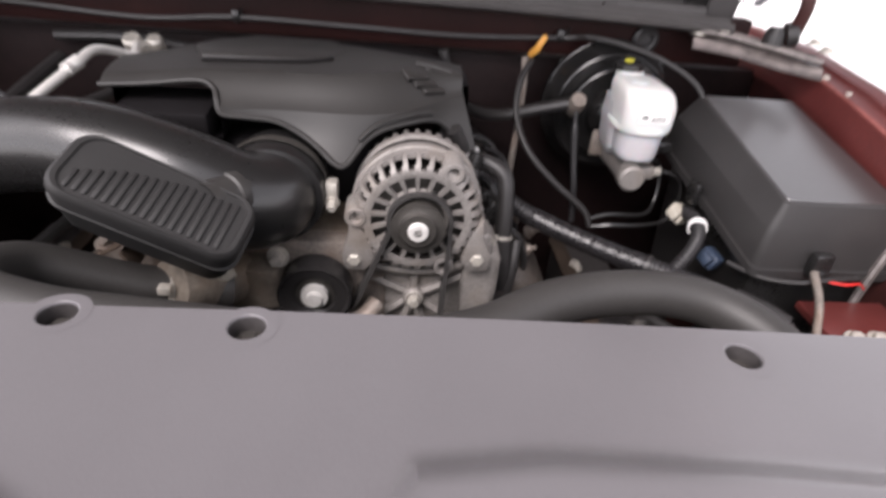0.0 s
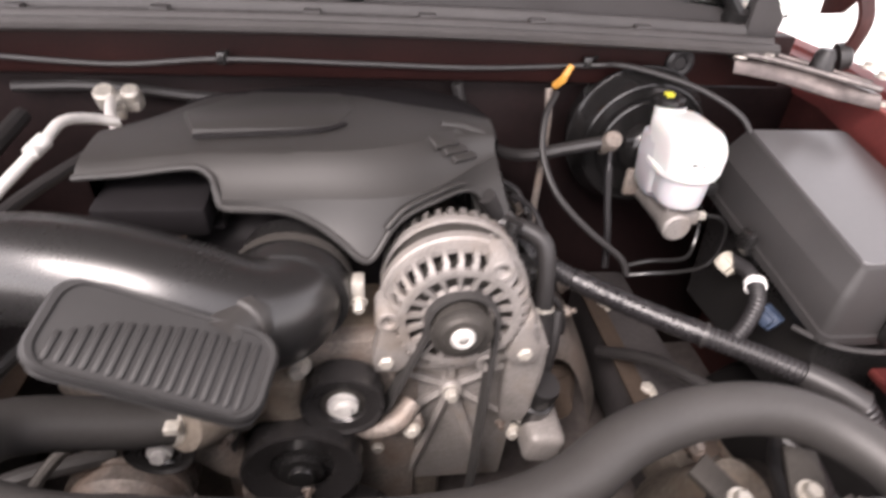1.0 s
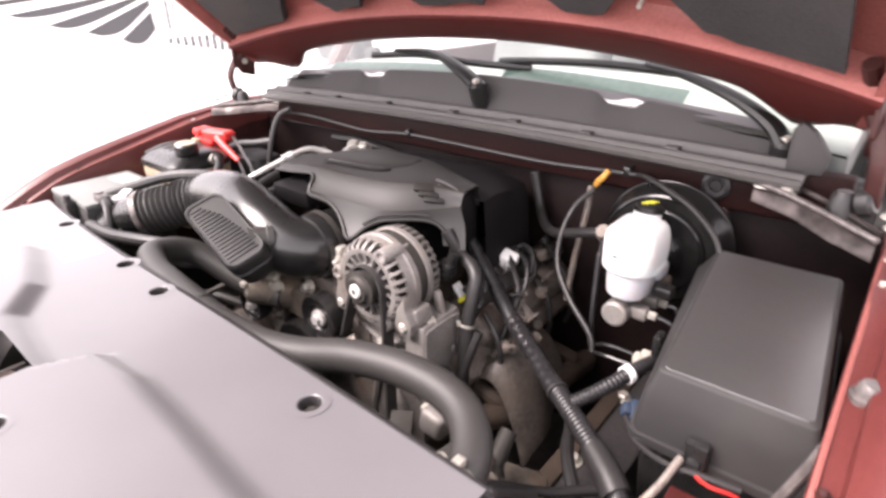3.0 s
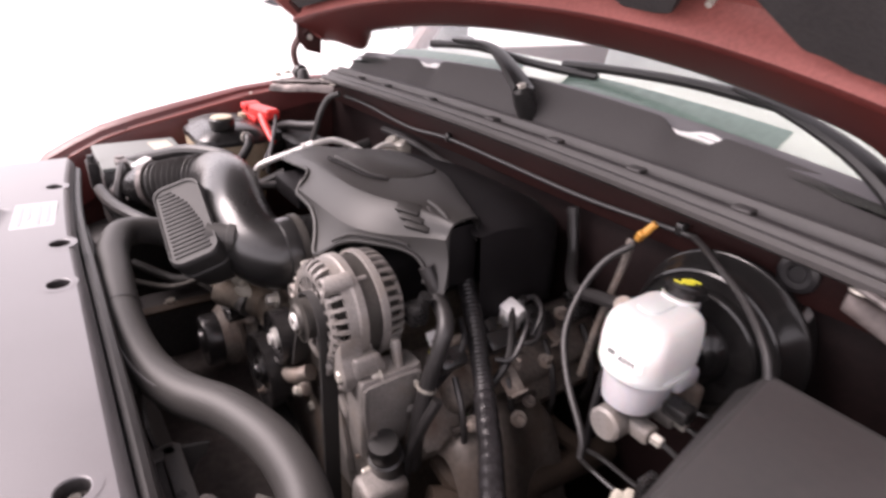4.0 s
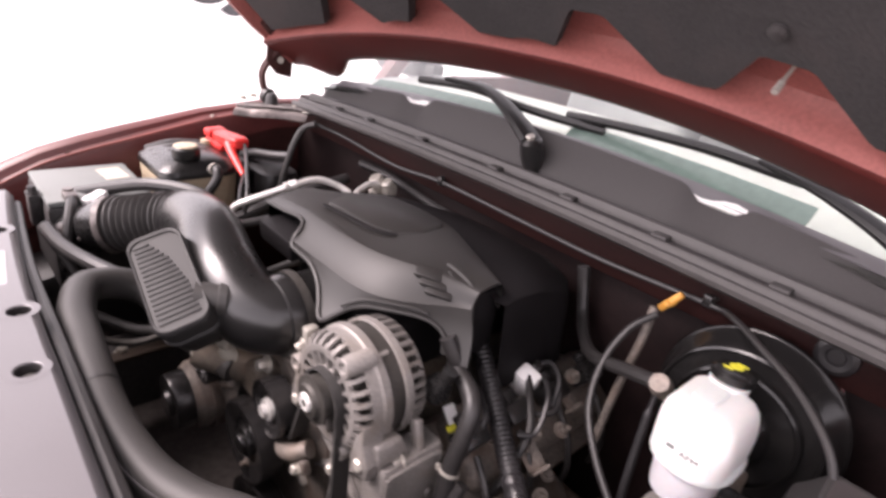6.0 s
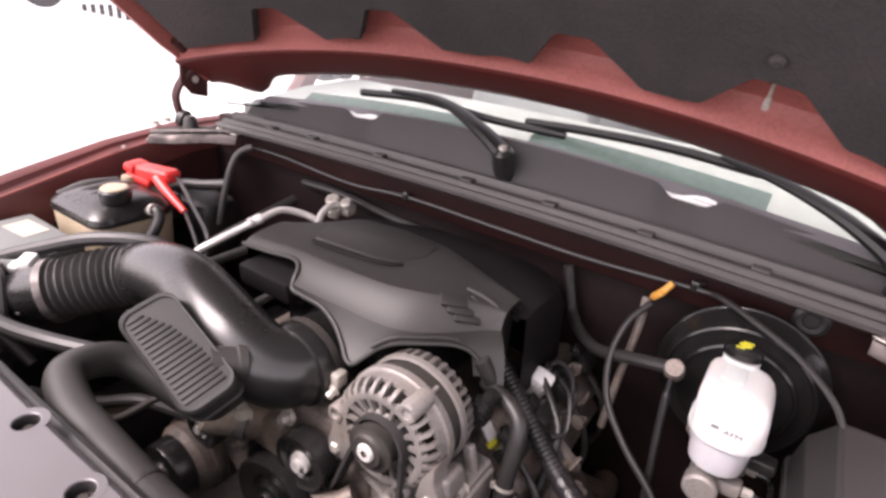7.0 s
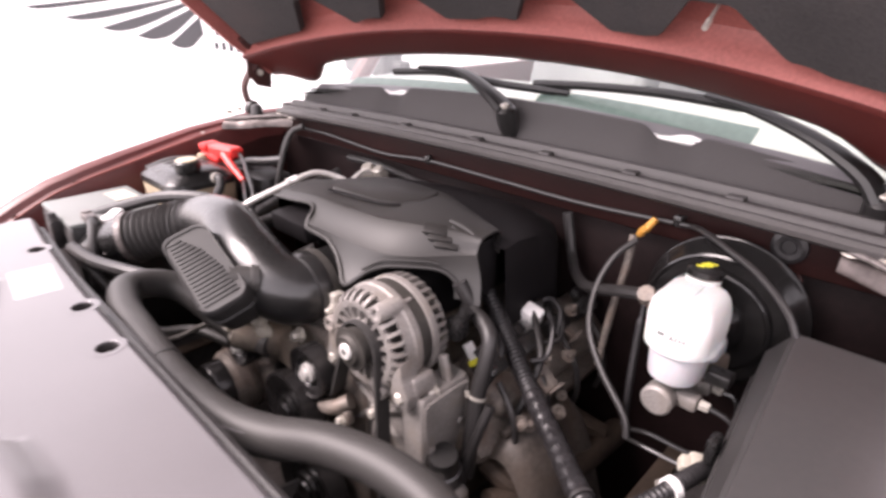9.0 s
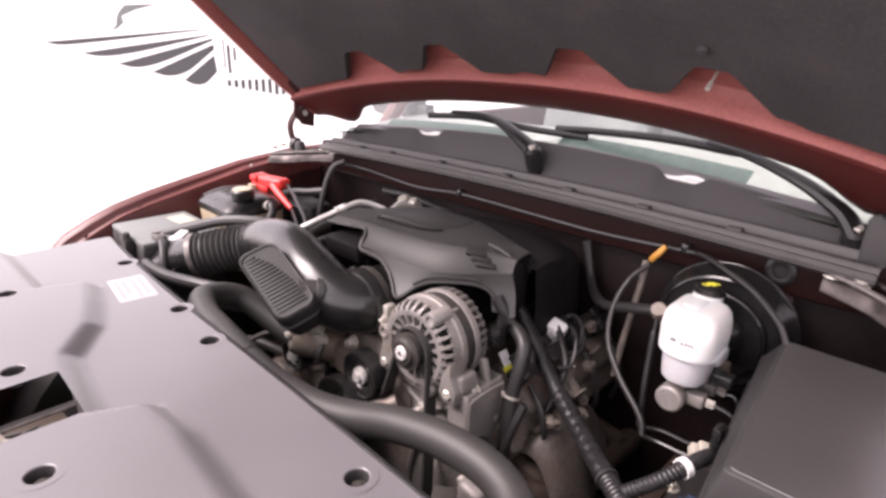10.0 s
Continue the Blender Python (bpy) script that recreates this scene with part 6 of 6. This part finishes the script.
part("joint", turned([(0.0062, -0.012), (0.0088, -0.012), (0.0088, -0.004), (0.0078, -0.002), (0.0088, 0.0), (0.0088, 0.012), (0.0062, 0.012)], (-0.295, 0.694, 1.028), (0.28, 0.85, 0.25), 18), "steel", ac)
part("riser", tube([(-0.252, 0.798, 0.996), (-0.262, 0.812, 0.998), (-0.276, 0.836, 1.006), (-0.285, 0.868, 1.012), (-0.286, 0.895, 1.006)], 0.0075, 12), "steel", ac, "bright bent metal pipe end")
part("fitting", merge(rbox((-0.286, 0.905, 1.000), (0.055, 0.030, 0.026), 0.008), turned([(0, 0.012), (0.012, 0.012), (0.015, 0.008), (0.015, -0.014), (0, -0.014)], (-0.302, 0.895, 1.010), (0, -0.4, 0.9), 16), turned([(0, 0.012), (0.010, 0.012), (0.013, 0.008), (0.013, -0.014), (0, -0.014)], (-0.270, 0.900, 1.010), (0, -0.4, 0.9), 16), rbox((-0.286, 0.880, 0.994), (0.024, 0.020, 0.018), 0.005, (20, 0, 15))), "bolt", ac, "bright cast pipe fitting")

# ==== the yard beyond ====
build_facade()
build_far_wall()


# ==== fan shroud and bits low in the bay ====
shroud = thing("fan_shroud", "black plastic fan shroud behind the radiator", "shroud", (0.05, 0.27, 0.50))
part("frame", merge(rbox((0.0, 0.262, 0.895), (1.06, 0.05, 0.016), 0.004), rbox((0.0, 0.240, 0.70), (1.06, 0.012, 0.40), 0.004)), "black", shroud)
for x in (-0.46, -0.30, -0.12, 0.10, 0.30, 0.40, 0.50):
    part("rib", rbox((x, 0.262, 0.80), (0.008, 0.045, 0.20), 0.002), "black", shroud)
for cx in (-0.25, 0.27):
    part("fan_ring", turned([(0.205, 0.0), (0.215, 0.0), (0.215, 0.05), (0.205, 0.05)], (cx, 0.245, 0.66), (0, 1, 0), 48), "black", shroud)
    part("fan_motor", turned([(0, 0.06), (0.045, 0.06), (0.05, 0.05), (0.05, 0.0), (0, 0)], (cx, 0.245, 0.66), (0, 1, 0), 28), "black", shroud)
    for k in range(7):
        a = 2 * math.pi * k / 7
        part("blade", rbox((cx + 0.125 * math.sin(a), 0.262, 0.66 + 0.125 * math.cos(a)), (0.055, 0.006, 0.15), 0.002, (0, math.degrees(a), 18)), "black", shroud)
for x, y, z in ((0.33, 0.272, 0.903), (0.40, 0.268, 0.903), (0.46, 0.272, 0.903), (-0.22, 0.272, 0.903), (-0.40, 0.272, 0.903)):
    part("bolt", hexbolt((x, y, z), (0, 0, 1), 0.008, 0.010), "bolt", shroud)
for pts, r, m, lab in (
    ([(0.30, 0.30, 0.87), (0.35, 0.33, 0.86), (0.42, 0.33, 0.85), (0.48, 0.36, 0.83), (0.52, 0.42, 0.80)], 0.009, "hose", "black oil cooler hose"),
    ([(0.36, 0.28, 0.89), (0.40, 0.31, 0.88), (0.43, 0.32, 0.86), (0.44, 0.33, 0.80)], 0.006, "stator", "short metal cooler line"),
    ([(-0.42, 0.56, 0.93), (-0.40, 0.64, 0.92), (-0.36, 0.74, 0.94), (-0.30, 0.84, 0.96)], 0.009, "hose", "black hose behind the intake pipe"),
    ([(-0.48, 0.52, 0.90), (-0.46, 0.62, 0.90), (-0.44, 0.74, 0.94), (-0.42, 0.90, 0.98)], 0.012, "hose", "thick black harness along the wing"),
    ([(-0.45, 0.955, 1.0), (-0.33, 0.95, 1.005), (-0.2, 0.955, 0.99), (-0.08, 0.955, 0.985)], 0.008, "hose", "black harness on the firewall"),
):
    single("line" if m != "hose" else "hose", tube(pts, r, 10, 8), m, lab, "pipe" if m != "hose" else "hose", pts[-1])
plug = thing("connector", "white ribbed plastic plug on the coil harness", "connector", (0.222, 0.806, 0.85))
part("body", rbox((0.226, 0.800, 0.880), (0.034, 0.028, 0.058), 0.006, (25, 20, 10)), "sticker", plug)
for k in range(3):
    part("rib", rbox((0.226 + 0.0095 * (k - 1), 0.7865, 0.874), (0.002, 0.006, 0.046), 0.0008, (25, 20, 10)), "sticker", plug)
part("latch", rbox((0.232, 0.814, 0.905), (0.014, 0.016, 0.012), 0.003, (25, 20, 10)), "gloss", plug)
part("lead", tube([(0.226, 0.815, 0.902), (0.245, 0.825, 0.915), (0.272, 0.815, 0.905), (0.285, 0.790, 0.880)], 0.004, 8), "loom", plug)
single("sensor_plug", merge(rbox((-0.520, 0.425, 0.965), (0.022, 0.030, 0.020), 0.004, (10, 0, 35)), rbox((-0.530, 0.410, 0.958), (0.016, 0.020, 0.014), 0.003, (10, 0, 35))), "sticker", "white sensor plug on the intake pipe", "plug", (-0.52, 0.425, 0.95))

single("brake_pipe", tube([(0.403, 0.818, 0.968), (0.404, 0.812, 0.945), (0.408, 0.800, 0.90), (0.414, 0.785, 0.85), (0.42, 0.775, 0.79)], lambda s: 0.0035 if s < 0.12 else 0.0055, 10), "loom", "black sleeved pipe hanging below the check valve", "pipe", (0.42, 0.775, 0.79))


# ==== heat shield over the exhaust side ====
shield = thing("heat_shield", "stained brown metal heat shield beside the engine", "heat shield", (0.33, 0.70, 0.70))
rows = []
for i in range(15):
    u = i / 14
    row = []
    for j in range(13):
        v = j / 12
        x, y = lerp(0.285, 0.385, v), lerp(0.625, 0.815, u)
        z = 0.790 - 0.15 * v ** 1.8 + 0.030 * math.sin(math.pi * v) * (0.55 + 0.45 * math.cos(4 * math.pi * u)) - 0.05 * (2 * u - 1) ** 4
        row.append((x + 0.014 * math.sin(2 * math.pi * u), y, z))
    rows.append(row)
part("shell", sheet(rows, 0.003), "shield", shield, "", 50)
for y, x, z in ((0.672, 0.322, 0.792), (0.765, 0.318, 0.794)):
    part("bolt", hexbolt((x, y, z), (0.4, -0.2, 0.9), 0.0065, 0.008), "dirty_alu", shield)
part("bead", tube([(0.300, 0.64, 0.782), (0.306, 0.68, 0.788), (0.300, 0.74, 0.790), (0.294, 0.80, 0.776)], 0.006, 8, 6), "shield", shield)


# ==== brackets, studs and plugs among the engine castings ====
random.seed(11)


def small_bracket(at, size, turn, mat):
    root = thing("engine_bracket", "small stained metal bracket bolted to the engine", "bracket", at, "engine brackets")
    x, y, z = at
    part("plate", merge(rbox((x, y, z), (size, size * 0.7, 0.004), 0.001, turn), rbox((x + size * 0.45, y, z - size * 0.3), (0.004, size * 0.7, size * 0.6), 0.001, turn)), mat, root)
    part("bolt", hexbolt((x - size * 0.2, y - 0.002, z + 0.003), (0.2, -0.3, 0.9), 0.0065, 0.008), "dirty_alu", root)


for at, size, turn, mat in (
    ((0.300, 0.740, 0.830), 0.040, (20, 40, 0), "dirty_alu"),
    ((0.270, 0.850, 0.860), 0.035, (10, 40, 10), "dirty_alu"),
    ((-0.150, 0.520, 0.820), 0.050, (0, -20, 15), "rust"), ((-0.220, 0.540, 0.860), 0.045, (0, -30, 0), "rust"),
    ((0.420, 0.450, 0.780), 0.040, (10, 0, 25), "rust"),
):
    small_bracket(at, size, turn, mat)
for x, y, z, ax in ((0.262, 0.700, 0.850, (0.6, -0.3, 0.7)), (0.285, 0.760, 0.845, (0.6, -0.3, 0.7)), (0.272, 0.780, 0.850, (0.6, 0, 0.8)), (0.295, 0.815, 0.832, (0.6, -0.2, 0.8)), (0.255, 0.880, 0.875, (0.5, -0.4, 0.8)), (0.235, 0.700, 0.870, (0.4, -0.8, 0.4)), (0.315, 0.660, 0.800, (0.7, -0.4, 0.5)), (0.335, 0.730, 0.790, (0.7, -0.4, 0.5)), (-0.10, 0.495, 0.79, (0, -1, 0.2)), (-0.02, 0.49, 0.70, (0, -1, 0)), (0.215, 0.555, 0.72, (0, -1, 0)), (-0.17, 0.56, 0.88, (-0.3, -0.8, 0.5))):
    single("bolt", merge(hexbolt((x, y, z), ax, 0.008, 0.012), turned([(0, 0.02), (0.0035, 0.02), (0.004, 0.0)], (x, y, z), ax, 10)), "dirty_alu", "dull zinc stud and nut on the engine", "bolt", (x, y, z - 0.005), "engine studs")
for pts, r in (
    ([(0.26, 0.80, 0.905), (0.285, 0.775, 0.90), (0.30, 0.74, 0.87), (0.285, 0.72, 0.865)], 0.0035),
    ([(0.225, 0.70, 0.905), (0.255, 0.685, 0.895), (0.262, 0.665, 0.865), (0.25, 0.64, 0.82), (0.245, 0.62, 0.76)], 0.005),
):
    single("wire", tube(pts, r, 8, 8), "loom", "thin black wire between the engine plugs", "wire", pts[-1], "engine wires")
for x, y, z, turn in ((0.372, 0.340, 0.862, 35), (0.436, 0.340, 0.866, -20)):
    root = thing("radiator_strut", "dusty metal strut with a bright bolt below the hose", "strut", (x, y, z), "radiator struts")
    part("bar", merge(rbox((x, y, z - 0.006), (0.030, 0.090, 0.008), 0.002, (14, 0, turn)), rbox((x + 0.012, y - 0.012, z - 0.022), (0.006, 0.080, 0.030), 0.002, (14, 0, turn))), "stator", root)
    part("bolt", hexbolt((x, y, z), (0, -0.25, 0.95), 0.0080, 0.010), "bolt", root)
for x in (0.33, 0.40, 0.46):
    single("clip", merge(rbox((x, 0.315, 0.872), (0.014, 0.030, 0.010), 0.002, (10, 0, 20)), turned([(0, 0.012), (0.005, 0.012), (0.006, 0.0), (0, 0)], (x, 0.318, 0.875), (0, 0, 1), 12)), "chrome", "small metal clip on the fan shroud", "clip", (x, 0.315, 0.868), "shroud clips")
part("shroud_panel", sheet([[(x, lerp(0.292, 0.312, k ** 1.4) + 0.004 * math.sin(14 * x), 0.902 - 0.10 * k) for k in (0, 0.1, 0.25, 0.45, 0.7, 1.0)] for x in [-0.42 + 0.64 * j / 20 for j in range(21)]], 0.004, (0, -1, 0)), "shroud", shroud, "smooth sloped grey-black panel of the shroud")
for x in (-0.085, 0.075):
    part("panel_ridge", tube([(x, 0.296 + 0.006 * math.sin(14 * x), 0.90), (x, 0.302, 0.86), (x, 0.314, 0.81)], 0.006, 8, 5), "shroud", shroud)
step = thing("shroud_duct", "black plastic duct with a pale worn rim behind the radiator", "duct", (0.28, 0.30, 0.78))
part("duct_wall", merge(rbox((0.305, 0.308, 0.835), (0.135, 0.012, 0.076), 0.003), rbox((0.238, 0.272, 0.835), (0.012, 0.076, 0.076), 0.003), rbox((0.372, 0.285, 0.835), (0.012, 0.052, 0.076), 0.003)), "shroud", step)
part("duct_rim", merge(rbox((0.236, 0.270, 0.874), (0.020, 0.084, 0.006), 0.0026), rbox((0.305, 0.306, 0.874), (0.150, 0.020, 0.006), 0.0026), rbox((0.374, 0.285, 0.874), (0.018, 0.052, 0.006), 0.0026)), "seal", step, "pale worn rim")
part("duct_fin", sheet([[(0.226 + 0.004 * k, 0.312 + 0.034 * k, 0.868 - 0.004 * k), (0.226 + 0.004 * k, 0.312 + 0.034 * k * 0.8, 0.868 - 0.020 - 0.06 * (1 - k) ** 2)] for k in (0, 0.2, 0.4, 0.6, 0.8, 1.0)], 0.004, (1, 0, 0)), "shroud", step)
part("shroud_lip", tube([(-0.20, 0.290, 0.898), (-0.02, 0.281, 0.893), (0.08, 0.279, 0.890), (0.15, 0.279, 0.888), (0.21, 0.282, 0.886)], lambda k: 0.003 + 0.003 * k, 8, 6, flat=0.6), "cowl", step, "pale worn moulded lip")
elbow = thing("pump_outlet", "bright worn cast elbow beside the idler pulley", "elbow", (0.07, 0.50, 0.77))
part("elbow_body", tube([(0.035, 0.520, 0.772), (0.058, 0.505, 0.778), (0.082, 0.505, 0.788), (0.098, 0.52, 0.80)], 0.016, 14, 8, flat=0.8), "dirty_alu", elbow)
part("flange", rbox((0.094, 0.508, 0.776), (0.036, 0.014, 0.022), 0.004, (0, -18, 0)), "dirty_alu", elbow)
part("bolt", hexbolt((0.098, 0.500, 0.774), (0, -1, 0.2), 0.007, 0.008), "bolt", elbow)
single("sensor", merge(turned([(0, 0.02), (0.008, 0.02), (0.012, 0.012), (0.012, -0.02), (0, -0.02)], (-0.075, 0.485, 0.862), (-0.2, -0.6, 0.8), 14), rbox((-0.078, 0.478, 0.885), (0.022, 0.020, 0.016), 0.004, (30, 0, 20))), "ivory", "pale sensor on the thermostat housing", "sensor", (-0.075, 0.49, 0.845))


# ==== low in the bay: frame rail, steering gear, harnesses ====
for s in (-1, 1):
    rail_t = thing("frame_rail", "dusty dark steel frame rail beside the engine", "frame rail", (s * 0.50, 0.5, 0.50), "frame rails")
    part("box_section", rbox((s * 0.50, 0.45, 0.585), (0.10, 1.00, 0.13), 0.012), "black", rail_t)
    for y in (0.20, 0.42, 0.64, 0.84):
        part("bolt", hexbolt((s * 0.47, y, 0.652), (0, 0, 1), 0.011, 0.012), "bolt", rail_t)
    part("flange", rbox((s * 0.455, 0.45, 0.653), (0.03, 0.98, 0.008), 0.002), "rust", rail_t)
gear = thing("steering_gear", "oily cast steering gear box low beside the frame", "gear box", (0.44, 0.42, 0.62))
part("housing", merge(turned([(0, 0.07), (0.040, 0.07), (0.048, 0.055), (0.050, 0.0), (0.056, -0.01), (0.056, -0.05), (0, -0.05)], (0.43, 0.42, 0.70), (0.2, -0.3, 0.9), 28), rbox((0.46, 0.47, 0.68), (0.09, 0.12, 0.08), 0.02, (10, 5, 20))), "block", gear)
part("input_shaft", turned([(0, 0.05), (0.012, 0.05), (0.014, 0.0), (0.022, -0.01), (0, -0.01)], (0.435, 0.46, 0.765), (0, 0.7, 0.7), 18), "stator", gear)
for dx, dy in ((-0.03, -0.03), (0.03, -0.02), (0.0, 0.035)):
    part("bolt", hexbolt((0.43 + dx, 0.40 + dy, 0.762), (0.2, -0.3, 0.9), 0.008, 0.010), "bolt", gear)
pump = thing("compressor", "dusty finned compressor low in front of the engine", "compressor", (-0.20, 0.50, 0.62))
part("shell", turned([(0, -0.07), (0.052, -0.07), (0.060, -0.06), (0.060, 0.07), (0.05, 0.08), (0, 0.08)], (-0.215, 0.53, 0.70), (0, 1, 0), 32), "dirty_alu", pump)
for k in range(5):
    part("fin", turned([(0.060, 0.0), (0.066, 0.0), (0.066, 0.006), (0.060, 0.006)], (-0.215, 0.485 + 0.018 * k, 0.70), (0, 1, 0), 32), "dirty_alu", pump)
part("clutch_plate", turned([(0, -0.006), (0.022, -0.006), (0.024, 0.0), (0.048, 0.0), (0.050, 0.004), (0.050, 0.03), (0, 0.03)], (-0.215, 0.43, 0.70), (0, 1, 0), 32), "pulley", pump)
for pts, r, mat in (
    ([(0.60, 0.40, 0.70), (0.56, 0.47, 0.74), (0.50, 0.55, 0.75), (0.46, 0.64, 0.72), (0.42, 0.72, 0.66)], 0.010, "hose"),
    ([(0.64, 0.55, 0.72), (0.58, 0.52, 0.76), (0.52, 0.46, 0.77), (0.47, 0.40, 0.80), (0.44, 0.34, 0.82)], 0.007, "hose"),
    ([(-0.45, 0.36, 0.78), (-0.38, 0.42, 0.76), (-0.30, 0.46, 0.78), (-0.22, 0.50, 0.76)], 0.010, "rubber"),
    ([(-0.48, 0.45, 0.80), (-0.40, 0.52, 0.80), (-0.32, 0.60, 0.84), (-0.28, 0.72, 0.88)], 0.008, "rubber"),
    ([(-0.30, 0.33, 0.82), (-0.27, 0.40, 0.80), (-0.24, 0.46, 0.82), (-0.18, 0.50, 0.84)], 0.006, "stator"),
):
    single("harness", tube(pts, r, 10, 8), mat, "dusty harness low in the engine bay", "harness", pts[-1], "low harnesses")
